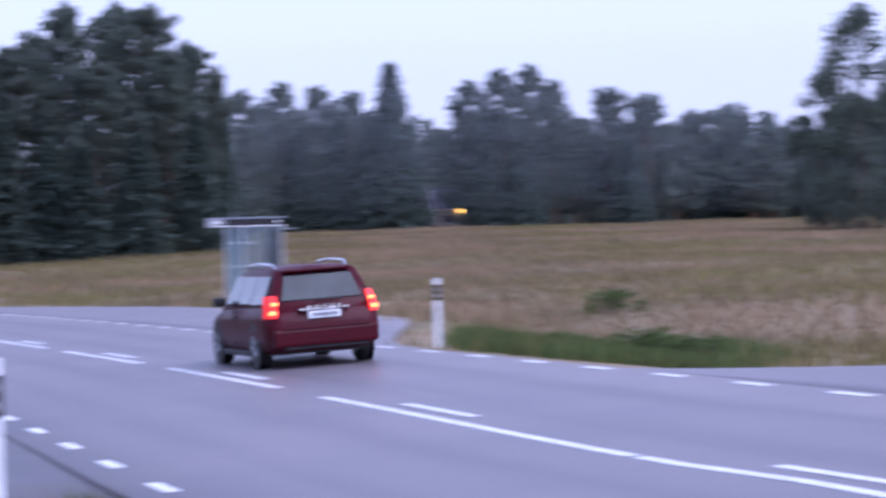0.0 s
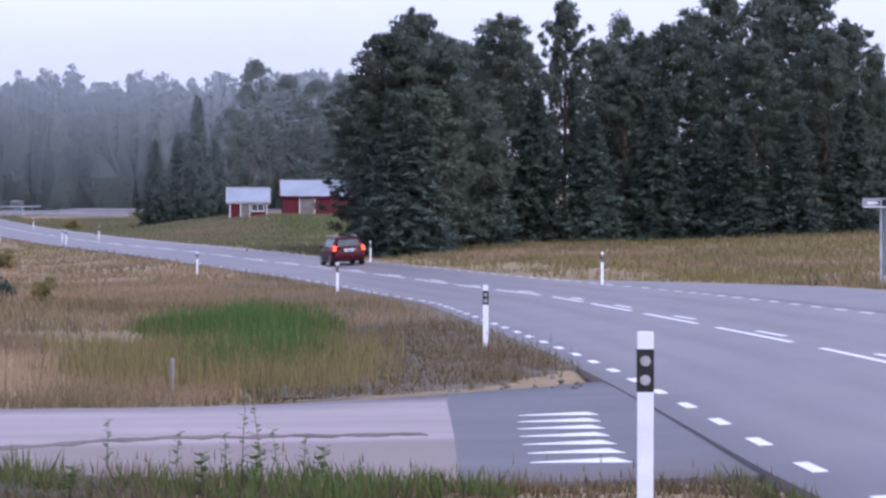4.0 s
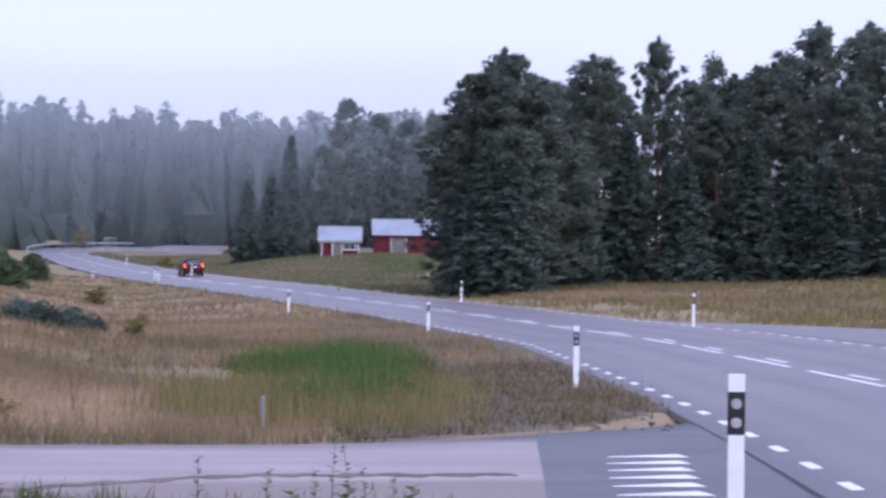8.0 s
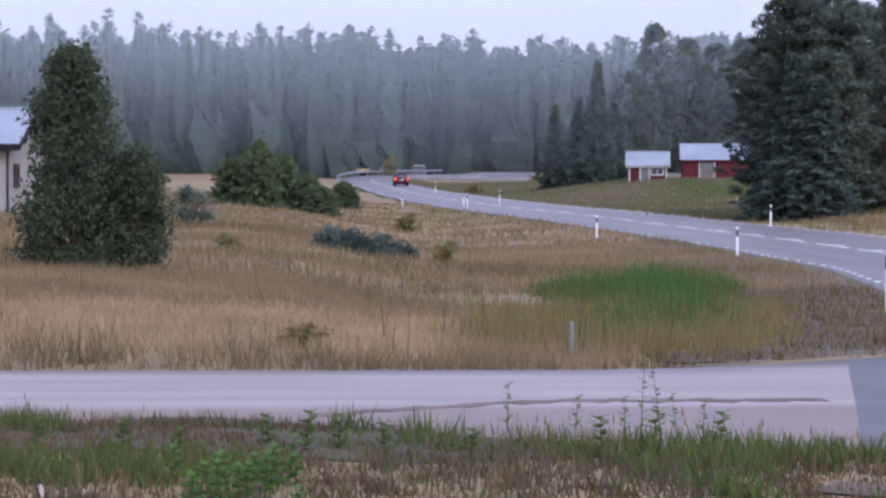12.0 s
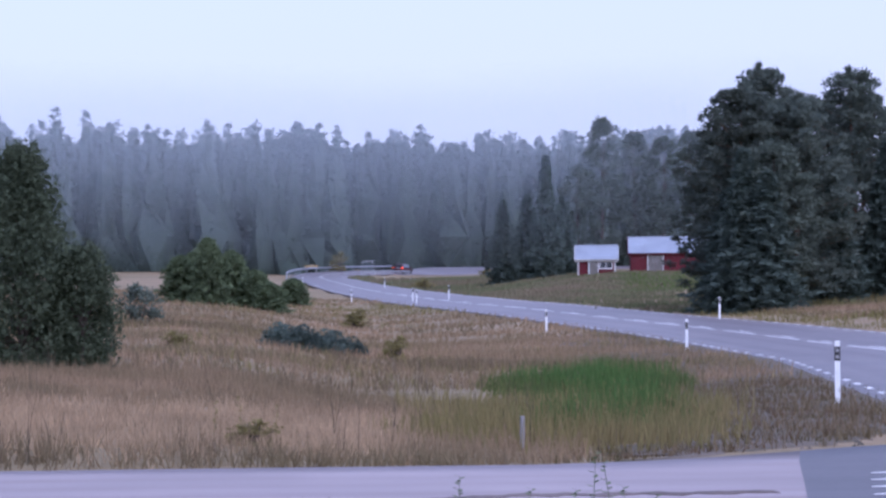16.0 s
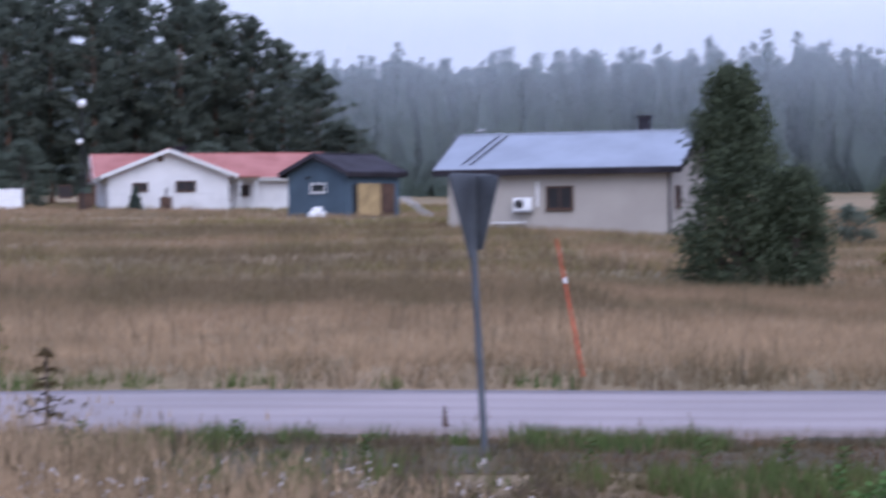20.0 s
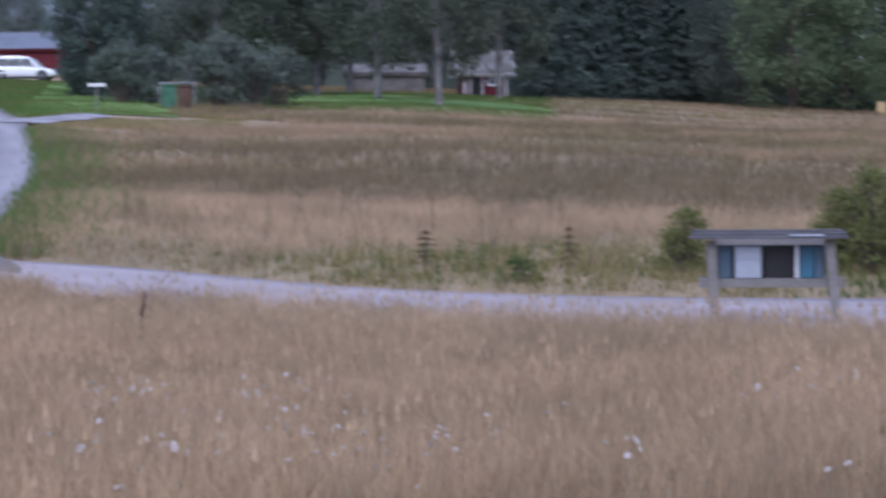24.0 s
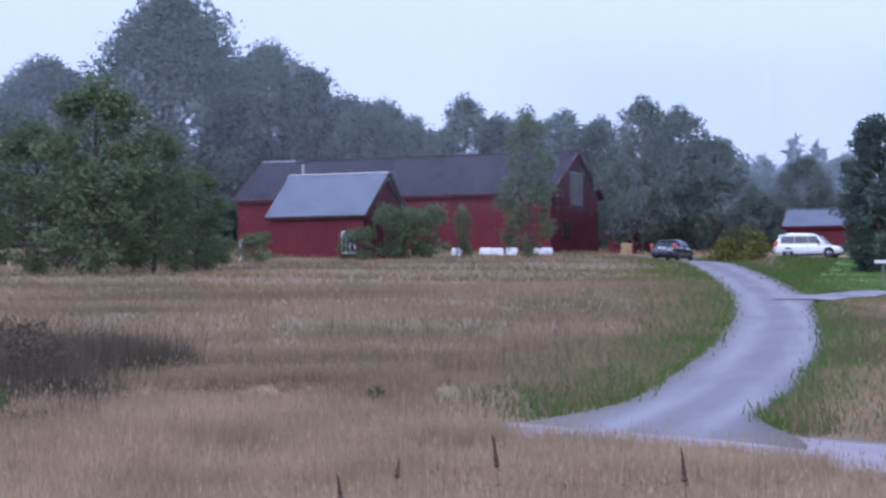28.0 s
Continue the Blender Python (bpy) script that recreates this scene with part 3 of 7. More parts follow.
bank = apron("road_bank", MAIN, 67, 170, -4.16, -8.8, SOILDARK, "dark stony soil bank beside the road", "ground", 0.02, 0.4)
apron("road_verge", MAIN, 30, 53, -4.16, -7.0, SOILDARK, "dark gravelly verge beside the road", "ground", 0.02)
apron("side_verge", SIDE, 15.5, 44, lambda s: 0.05 - EDGES[SIDE][0](s), -10.0, VERGESOIL, "dark earthy verge beside the side road", "ground", 0.012)
SPUR = Lane([(*spot(-66.6, 104), 2.62), (*spot(-65.9, 109), 2.78), (*spot(-65.0, 112), 2.85), (*spot(-64.1, 113), 2.9)], 0.5)
apron("drive_spur", SPUR, 0, SPUR.s[-1] - 0.5, -1.2, 1.2, STONEPALE, "short pale gravel spur of the drive", "road", 0.05, 0.5, 0.15)
LAWNLINE = Lane([(*spot(-65.7, 114), 3), (*spot(-65.4, 150), 4.6), (*spot(-65.2, 190), 6.5)], 2.0)
apron("lawn", LAWNLINE, 0, LAWNLINE.s[-1] - 2, -1.8, 4.5, LAWN, "mown green lawn beside the drive", "lawn", 0.05, 2.0, 0.8)
GARDEN = Lane([(*spot(-62.6, 166), 4.4), (*spot(-59, 168), 4.4), (*spot(-55.8, 172), 4.4)], 2.0)
apron("garden_lawn", GARDEN, 0, GARDEN.s[-1] - 2, -14.0, 16.0, LAWN, "bright green garden lawn under the birches", "lawn", 0.05, 2.0, 1.5)


# ---- painted lines ----
def dash_mesh(name, length, width, paint=PAINT):
    bm = boxed(-length / 2, -width / 2, -0.003, length / 2, width / 2, 0.003)
    me = bpy.data.meshes.new(name)
    bm.to_mesh(me)
    bm.free()
    me.materials.append(paint)
    return me


def lay(name, me, lane, s, off, owner, lift=0.006):
    """Lays a mark on a road's surface."""
    p, t, slope = lane.at(s, off)
    fx = Vector(t).normalized()
    right = Vector((t[1], -t[0], slope)).normalized()
    up = right.cross(fx).normalized()
    ob = new(name, me)
    ob.matrix_world = Matrix.Translation(Vector(p) + up * lift) @ Matrix((fx, -right, up)).transposed().to_4x4()
    ob.parent = owner
    return ob


EDGE, LONG, SHORT = dash_mesh("edge_dash", 1.0, 0.14), dash_mesh("warning_line", 8.1, 0.13), dash_mesh("short_line", 2.9, 0.13)
for k in range(-14, 110):
    lay("edge_dash", EDGE, MAIN, 53.6 + k * 2.95, -3.76, road)
    lay("edge_dash", EDGE, MAIN, 59.05 + k * 2.72, 3.93, road)
for k in range(4):
    line = ribbon("solid_line", MAIN, 54.95 - k * 11.75, 66.6 - k * 11.75, lambda s: -0.04, lambda s: 0.10, 0.007, PAINT, "solid white painted line", 0.97, 0.006)
    line.parent = road
    del line["category"], line["kind"]
for k in range(42):
    lay("warning_line", LONG, MAIN, 73.5 + k * 10.75, 0.05, road)
for k in range(-3, 22):
    lay("short_line", SHORT, MAIN, 73.3 + k * 10.85, 0.40, road)

tooth = bmesh.new()
low = [tooth.verts.new(c) for c in ((0, -0.29, 0), (0, 0.29, 0), (0.9, 0.02, 0), (0.9, -0.02, 0))]
high = [tooth.verts.new(v.co + Vector((0, 0, 0.006))) for v in low]
tooth.faces.new(high)
for i in range(4):
    tooth.faces.new((low[i], low[(i + 1) % 4], high[(i + 1) % 4], high[i]))
bmesh.ops.recalc_face_normals(tooth, faces=tooth.faces)
TOOTH = bpy.data.meshes.new("yield_tooth")
tooth.to_mesh(TOOTH)
tooth.free()
TOOTH.materials.append(PAINT)
for k in range(7):
    lay("yield_tooth", TOOTH, SIDE, 10.7 + 0.25 * k, -0.1 - 1.05 * k, mouth, 0.004)

# ---- trees and bushes ----
rng = np.random.default_rng(7)


def leaves(centres, spread, count, size, flat=0.6, droop=0.0, lying=0.0, slim=0.45):
    """Many small leaf or needle tufts about clump centres, as loose triangles."""
    c = np.repeat(np.asarray(centres, float), count, axis=0)
    sp = np.repeat(np.asarray(spread, float).reshape(-1, 1) * np.ones((len(centres), 1)), count, axis=0)
    d = rng.normal(size=c.shape)
    d /= np.linalg.norm(d, axis=1)[:, None]
    d *= rng.random((len(c), 1)) ** 0.45
    d[:, 2] *= flat
    p = c + d * sp
    a, b = rng.normal(size=c.shape), rng.normal(size=c.shape)
    a[:, 2] *= 1 - lying
    b[:, 2] *= 1 - lying
    a[:, 2] -= droop
    a /= np.linalg.norm(a, axis=1)[:, None]
    b /= np.linalg.norm(b, axis=1)[:, None]
    sz = size * rng.uniform(0.6, 1.4, (len(c), 1))
    v = np.stack([p - b * sz * slim, p + b * sz * slim, p + a * sz], 1).reshape(-1, 3)
    return v, np.arange(len(v)).reshape(-1, 3)


def limb_mesh(paths, sides=6):
    """Tapered bent limbs; a path is a list of (point, radius)."""
    v, f = [], []
    for path in paths:
        base = len(v)
        for p, r in path:
            for k in range(sides):
                a = 2 * math.pi * k / sides
                v.append((p[0] + r * math.cos(a), p[1] + r * math.sin(a), p[2] + r * 0.3 * math.sin(a)))
        for i in range(len(path) - 1):
            for k in range(sides):
                j = (k + 1) % sides
                f.append((base + i * sides + k, base + i * sides + j, base + (i + 1) * sides + j, base + (i + 1) * sides + k))
    return np.array(v), np.array(f)


def stem(h, r, bend=0.02, n=7):
    ph = rng.uniform(0, 6.28)
    return [((bend * h * math.sin(ph + 3 * t) * t, bend * h * math.cos(ph + 2.3 * t) * t, h * t - 0.3 * (t == 0)), r * (1 - 0.88 * t) + 0.01) for t in np.linspace(0, 1, n)]


def make_tree(name, trunk, limbs, crown, bark, leaf):
    tree = new(name)
    me = mesh_np("trunk", *limb_mesh([trunk] + limbs), bark, True)
    under(new("trunk", me), tree)
    under(new("crown", mesh_np("crown", *crown, leaf)), tree)
    return tree


def pine(h, wide, low=0.25, clumps=70, count=70, size=0.42):
    """A pine: whorls of level boughs with flat needle plates, an open ragged top."""
    t = stem(h, h * 0.016, 0.015)
    limbs, cs, sp = [], [], []
    for i in range(clumps):
        u = low + (1 - low) * (i + rng.random()) / clumps
        v = (u - low) / (1 - low)
        a = i * 2.4 + rng.normal(0, 0.5)
        env = wide * min(1.0, 0.70 + 1.0 * v) * min(1.0, 2.6 * (1.05 - v)) ** 0.62 * rng.uniform(0.5, 1.15)
        z = h * u * 0.97
        root = Vector((t[3][0][0] * u, t[3][0][1] * u, z - env * (0.10 + 0.30 * v)))
        tip = Vector((math.cos(a) * env, math.sin(a) * env, z + env * (0.30 * v - 0.06)))
        limbs.append([(root, 0.045), (root.lerp(tip, 0.5) - Vector((0, 0, 0.06 * env)), 0.03), (tip, 0.010)])
        for w in (0.42, 0.72, 1.0):
            c = root.lerp(tip, w) + Vector((rng.normal(0, 0.16), rng.normal(0, 0.16), rng.normal(0, 0.10)))
            cs.append(c)
            sp.append(rng.uniform(0.45, 0.9) * (0.30 + 0.16 * wide) * (1.15 - 0.25 * w))
    cs += [(t[6][0][0], t[6][0][1], h * w) for w in (0.95, 0.975, 1.0)]
    sp += [0.5, 0.4, 0.25]
    return make_tree("pine_tree", t, limbs, leaves(cs, sp, max(30, count * 72 // 100), size * 0.85, 0.62, -0.2, 0.0, 0.30), PINEBARK, NEEDLE)


def spruce(h, wide, low=0.03, layers=34, arms=9, count=13, size=0.4, leaf=SPRUCE, name="spruce_tree", taper=0.85, foot=1.0):
    t = stem(h, h * 0.014, 0.004)
    limbs, cs, sp = [], [], []
    for i in range(layers):
        u = low + (1 - low) * i / layers
        r = wide * (1 - u) ** taper * min(1.0, foot + 1.6 * u) * rng.uniform(0.75, 1.12)
        for k in range(arms):
            a = 6.28 * (k + rng.random()) / arms
            rr = r * rng.uniform(0.65, 1.1)
            for w in (0.35, 0.68, 1.0):
                cs.append((math.cos(a) * rr * w, math.sin(a) * rr * w, h * u - 0.22 * rr * w * w + 0.1))
                sp.append(0.10 * h / 10 + 0.22 * rr * 0.5)
            if k % 3 == 0:
                limbs.append([((0, 0, h * u), 0.03), ((math.cos(a) * rr * 0.8, math.sin(a) * rr * 0.8, h * u - 0.14 * rr), 0.01)])
    cs += [(0, 0, h * w) for w in (0.93, 0.96, 0.985, 1.0)]
    sp += [0.2, 0.15, 0.1, 0.06]
    return make_tree(name, t, limbs, leaves(cs, sp, count * 13 // 10, size, 0.5, 0.25, 0.0, 0.32), BARK, leaf)


def broadleaf(h, wide, low=0.22, clumps=90, count=80, size=0.3, bark=BARK, leaf=LEAF, droop=0.15, name="birch_tree", top=0.9, trunk=0.013):
    t = stem(h * 0.95, h * trunk, 0.02)
    limbs, cs, sp = [], [], []
    for i in range(clumps):
        u = low + (1 - low) * rng.random() ** 0.85
        w = math.sin(math.pi * min(1.0, 0.12 + 0.88 * (u - low) / (1 - low)) ** top) ** 0.6
        a, env = rng.uniform(0, 6.28), wide * w * rng.uniform(0.3, 1.0) ** 0.6
        root = Vector((t[3][0][0], t[3][0][1], max(0.3, h * u - env * 0.9)))
        tip = Vector((math.cos(a) * env, math.sin(a) * env, h * u * 0.98))
        if i % 3 == 0:
            limbs.append([(root, 0.06), (root.lerp(tip, 0.5) + Vector((0, 0, 0.2)), 0.04), (tip, 0.012)])
        cs.append(tip)
        sp.append(rng.uniform(0.5, 1.2) * wide * 0.24 + 0.25)
    return make_tree(name, t, limbs, leaves(cs, sp, count * 12 // 10, size * 0.9, 0.8, droop, 0.0, 0.38), bark, leaf)


def shrub(h, wide, clumps=26, count=45, size=0.16, leaf=LEAF, name="bush"):
    limbs, cs, sp = [], [], []
    for i in range(clumps):
        a, env, z = rng.uniform(0, 6.28), wide * math.sqrt(rng.random()) * 0.8, h * rng.uniform(0.12, 0.9)
        env *= math.sqrt(max(0.08, 1 - (z / h) ** 2))
        tip = (math.cos(a) * env, math.sin(a) * env, z)
        limbs.append([((tip[0] * 0.15, tip[1] * 0.15, -0.1), 0.03), (tip, 0.008)])
        cs.append(tip)
        sp.append(rng.uniform(0.6, 1.1) * wide * 0.32)
    return make_tree(name, [((0, 0, -0.1), 0.05), ((0, 0, h * 0.6), 0.01)], limbs, leaves(cs, sp, count, size, 0.8), BARK, leaf)


def stand(first, places, label, group, category="tree", base=None):
    """Plants the first and copies of it: rows of bearing, distance, height in proportion and width in proportion."""
    for i, (b, far, tall, wide) in enumerate(places):
        x, y = spot(b, far)
        m = pose(x, y, gz(x, y) - 0.05, 0, 0, (b * 77 + i * 131) % 360)
        ob = copy_thing(first, m)
        ob.scale = (wide, wide, tall)
        tagged(ob, label, category, group)
    for o in (*first.children_recursive, first):
        bpy.data.objects.remove(o)


stand(pine(15, 3.1, 0.2, 85, 105, 0.34), [(-15.0, 172, 0.95, 1.05), (-14.5, 178, 1.06, 1.0), (-13.2, 190, 0.95, 1.0), (-11.3, 196, 1.16, 0.75), (-9.6, 205, 1.0, 1.0), (-7.9, 198, 1.22, 1.15), (-6.2, 196, 1.2, 1.1), (-5.3, 204, 1.05, 1.0), (-12.4, 205, 1.0, 1.0)], "tall dark green pine at the edge of the road", "pines by the bus stop")
stand(pine(15, 3.4, 0.10, 95, 105, 0.34), [(-15.4, 181, 0.8, 1.0), (-13.8, 172, 0.9, 1.1), (-12.6, 186, 1.05, 1.0), (-10.5, 200, 0.95, 1.0), (-8.9, 190, 1.0, 1.0), (-6.9, 205, 1.25, 1.1), (-5.8, 190, 0.95, 0.9), (-7.3, 187, 0.9, 1.0), (-10.0, 188, 0.8, 1.0)], "dense dark pine with low branches", "pines by the bus stop")
stand(spruce(14, 2.8), [(-14.9, 167, 0.72, 1.1), (-15.2, 169, 0.55, 1.1), (-14.4, 166, 0.62, 1.1), (-11.9, 183, 0.75, 1.0), (-9.3, 182, 0.7, 1.1), (-7.6, 181, 0.55, 1.0), (-5.2, 186, 0.7, 0.9), (-10.7, 181, 0.6, 1.1), (-13.0, 177, 0.6, 1.0), (-6.4, 183, 0.6, 1.0), (-4.8, 208, 0.95, 1.0), (-8.3, 184, 0.6, 1.0)], "dark spruce with branches down to the ground", "pines by the bus stop")
stand(broadleaf(15, 2.6, 0.15, leaf=LEAFDARK), [(-10.1, 206, 1.1, 0.8), (-8.5, 212, 1.15, 0.9), (-14.2, 168, 0.7, 1.1)], "slender birch with dull green leaves", "pines by the bus stop")
# across the meadow behind the bus stop, and on past it
stand(pine(17, 3.4, 0.15, 80, 60, 0.5), [(-4.2, 300, 0.95, 1.0), (-3.4, 305, 1.0, 1.1), (-2.6, 310, 0.98, 1.1), (-1.9, 315, 0.95, 1.1), (0.6, 310, 1.0, 1.1), (1.3, 305, 1.05, 1.1), (1.9, 312, 1.1, 1.1), (3.6, 320, 0.95, 1.3), (4.4, 318, 0.9, 1.3), (5.4, 350, 0.85, 1.2), (6.3, 355, 0.75, 1.2), (7.0, 345, 0.7, 1.2), (-0.3, 335, 0.6, 1.3), (2.9, 335, 0.65, 1.3), (2.4, 315, 1.0, 1.0), (5.0, 330, 0.6, 1.3), (6.6, 340, 0.6, 1.3)], "dark pine across the dry meadow", "trees behind the meadow")
stand(spruce(17, 3.2, size=0.5), [(-1.05, 300, 1.1, 1.6), (-3.0, 302, 0.7, 1.1), (-2.2, 303, 0.75, 1.1), (0.9, 303, 0.7, 1.1), (4.0, 310, 0.6, 1.1), (-4.7, 260, 0.9, 1.1), (-1.5, 306, 0.8, 1.1), (5.9, 345, 0.6, 1.2), (1.7, 304, 0.7, 1.1)], "tall pointed spruce across the dry meadow", "trees behind the meadow")
stand(broadleaf(16, 4.2, 0.05, 110, 85, 0.32, leaf=LEAFDARK, name="leafy_tree"), [(8.9, 218, 1.12, 1.0), (10.4, 222, 1.2, 1.1), (8.1, 224, 0.8, 0.8), (11.8, 215, 1.2, 1.1)], "broad leafy tree at the edge of the meadow", "trees behind the meadow")
# round the red huts
stand(spruce(14, 3.0), [(-20.0, 318, 0.72, 0.9), (-19.1, 322, 1.05, 1.05), (-19.5, 325, 0.75, 1.0), (-18.75, 330, 0.7, 1.0)], "dark spruce beside the red hut", "trees by the huts")
stand(broadleaf(20, 3.4, 0.12, 90, 70, 0.45, leaf=LEAFDARK), [(-17.9, 360, 1.05, 1.0), (-17.2, 365, 0.97, 1.0), (-16.6, 365, 0.93, 1.1), (-16.0, 350, 0.93, 1.1), (-18.4, 368, 0.75, 0.9), (-15.4, 340, 0.9, 1.2)], "leafy tree behind the red huts", "trees by the huts")


def wood(name, b0, b1, near, deep, n, low, high, label, wide=0.17, size=1.0, per=170, taper=0.72, leaf=SPRUCE, many=3):
    """A far wood: many conifers in one mesh, too far to count."""
    vs = []
    for i in range(n):
        b, far = b0 + (b1 - b0) * (i + rng.random()) / n, near + deep * rng.random() ** 1.5
        x, y = spot(b, far)
        h = rng.uniform(low, high) * (1.1 if rng.random() < 0.15 else 1.0) * (1 - 0.07 * math.exp(-((b + 39) / 4) ** 2))
        u = rng.random(per) ** 0.9
        r = h * wide * (1.03 - u) ** taper * np.sqrt(rng.random(per)) * rng.uniform(0.8, 1.25)
        a = rng.uniform(0, 6.28, per)
        c = np.stack([x + r * np.cos(a), y + r * np.sin(a), np.full(per, gz(x, y)) + h * (-0.01 + 1.0 * u)], 1)
        vs.append(leaves(c, 0.55, many, size, 0.5, 0.25, 0.0, 0.33)[0])
        rim = [(x + q * math.cos(k * 0.9 + q), y + q * math.sin(k * 0.9 + q), z) for z, w in ((0.0, 0.95), (0.25, 0.85), (0.5, 0.6), (0.72, 0.34), (0.9, 0.12)) for k in range(7) for q in (h * wide * w * rng.uniform(0.6, 1.15),)]
        base = c[0, 2] - h * (u[0] - 0.01)
        rim = np.array([(p[0], p[1], base + h * p[2]) for p in rim])
        for a_ in range(4):
            for k in range(7):
                p0, p1, p2, p3 = rim[a_ * 7 + k], rim[a_ * 7 + (k + 1) % 7], rim[a_ * 7 + 7 + (k + 1) % 7], rim[a_ * 7 + 7 + k]
                vs.append(np.array((p0, p1, p2, p0, p2, p3)))
    v = np.concatenate(vs)
    return tagged(new(name, mesh_np(name, v, np.arange(len(v)).reshape(-1, 3), leaf)), label, "woods", kind="stuff")


wood("far_woods", -46, -23.6, 470, 60, 330, 21.5, 27, "misty conifer forest beyond the meadow", per=210, size=0.7, many=4)
wood("road_woods", -25, -13.5, 552, 60, 190, 23.5, 29.0, "misty conifer forest behind the far bend of the road", per=210, size=0.8, many=4)
wood("garden_woods", -63.2, -50, 262, 40, 110, 15, 20, "dark trees behind the garden", per=230, size=0.8, leaf=NEEDLE)
wood("meadow_woods", -5, 11, 345, 40, 100, 11, 16, "dark trees behind the meadow", per=200, size=0.9, leaf=NEEDLE)
wood("farm_woods", -91, -71.5, 288, 40, 130, 8, 13, "dark trees behind the farm", per=190, size=0.9, leaf=NEEDLE)
wood("hill_woods", -71, -62, 320, 50, 90, 9.5, 14, "misty trees on the hill behind the farm", per=190)


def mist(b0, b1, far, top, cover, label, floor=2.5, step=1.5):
    """An upright sheet of thin opaque level strips that imitates haze: they thin to nothing at the floor, the top and
    the ends.
    top: its height as a share of the distance; cover: how much of the view its strips take, from the foot to the top."""
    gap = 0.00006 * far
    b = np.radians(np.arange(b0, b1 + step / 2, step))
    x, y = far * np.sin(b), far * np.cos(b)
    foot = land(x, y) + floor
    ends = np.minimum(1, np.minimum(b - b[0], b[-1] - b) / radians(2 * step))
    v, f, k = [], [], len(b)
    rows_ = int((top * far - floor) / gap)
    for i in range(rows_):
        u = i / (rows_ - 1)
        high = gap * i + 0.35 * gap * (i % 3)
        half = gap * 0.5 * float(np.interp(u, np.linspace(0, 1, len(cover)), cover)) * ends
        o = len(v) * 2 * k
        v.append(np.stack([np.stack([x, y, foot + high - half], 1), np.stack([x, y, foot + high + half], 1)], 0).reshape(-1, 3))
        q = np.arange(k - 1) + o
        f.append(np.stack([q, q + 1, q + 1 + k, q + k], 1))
    tagged(new("mist", mesh_np("mist", np.concatenate(v), np.concatenate(f), HAZE)), label, "mist", kind="stuff")


# added sheets: the haze over far things is built into these pale strips
mist(-49, -11, 440, 0.080, (0, 0.03, 0.06, 0.11, 0.18, 0.26, 0.30, 0.28, 0.10, 0), "pale strips imitating haze in the tops of the conifer forest", 1.0)
mist(-49, -11, 285, 0.085, (0, 0.04, 0.06, 0.08, 0.10, 0.10, 0.08, 0), "thin strips imitating haze over the pasture before the forest", 1.5)
mist(-14, 16, 250, 0.078, (0, 0.04, 0.06, 0.08, 0.10, 0.09, 0), "thin strips imitating haze over the dry meadow", 1.0)
mist(-90, -61, 160, 0.11, (0, 0.05, 0.07, 0.07, 0.06, 0), "thin strips imitating haze before the farm")
mist(-90, -62, 252, 0.11, (0, 0.05, 0.06, 0.05, 0), "thin strips imitating haze before the farm trees")
mist(-74, -59, 306, 0.085, (0, 0.22, 0.26, 0.28, 0), "thin strips imitating haze before the trees on the hill")

# behind the white house
stand(pine(17, 3.2, 0.12, 80, 65, 0.45), [(-46.6, 232, 1.05, 1.1), (-45.6, 228, 1.08, 1.0), (-44.7, 235, 1.1, 1.1), (-43.8, 230, 1.12, 1.0), (-42.9, 236, 1.1, 1.1), (-42.0, 230, 1.08, 1.1), (-41.2, 234, 1.05, 1.1), (-40.5, 232, 0.95, 1.0), (-39.8, 236, 0.85, 1.0), (-39.1, 230, 0.72, 0.95), (-38.5, 226, 0.42, 0.9), (-45.1, 245, 1.1, 1.2), (-47.4, 240, 1.15, 1.2), (-46.2, 246, 1.2, 1.2), (-43.3, 247, 1.15, 1.2), (-41.6, 246, 1.1, 1.2)], "tall dark pine behind the white house", "pines behind the houses")
stand(pine(19, 3.6, 0.10, 85, 65, 0.5), [(-58.3, 230, 1.05, 1.1), (-57.0, 245, 1.1, 1.0), (-55.6, 236, 1.1, 1.1), (-54.4, 242, 1.1, 1.1), (-53.2, 238, 1.1, 1.1), (-52.1, 246, 1.1, 1.1), (-50.9, 248, 1.1, 1.1), (-49.8, 246, 1.1, 1.1), (-48.8, 250, 1.1, 1.1), (-47.7, 244, 1.05, 1.1)], "tall dark pine in the grove", "trees of the grove")
stand(spruce(15, 3.4), [(-55.3, 205, 0.95, 1.1), (-54.5, 215, 1.0, 1.1), (-53.6, 222, 0.9, 1.1), (-52.6, 226, 0.8, 1.1), (-49.2, 228, 0.6, 1.1), (-48.2, 232, 0.6, 1.1), (-56.1, 222, 0.8, 1.0)], "dark spruce in front of the grove", "trees of the grove")
stand(broadleaf(15, 4.0, 0.03, 120, 80, 0.33, leaf=LEAFDARK, name="leafy_tree"), [(-51.2, 222, 1.1, 1.0), (-50.0, 226, 1.0, 1.0), (-52.0, 232, 1.2, 0.9), (-47.0, 222, 0.45, 0.7), (-45.3, 206, 0.35, 0.6), (-41.4, 205, 0.33, 0.7)], "broad leafy tree with dense green crown", "trees of the grove")
stand(broadleaf(14, 4.4, 0.02, 130, 85, 0.30, leaf=LEAF, name="leafy_tree"), [(-50.1, 212, 1.1, 1.15), (-49.0, 214, 0.95, 1.0), (-47.7, 209, 0.55, 0.7), (-46.9, 206, 0.4, 0.6)], "broad bright green leafy tree at the edge of the grove", "trees of the grove")
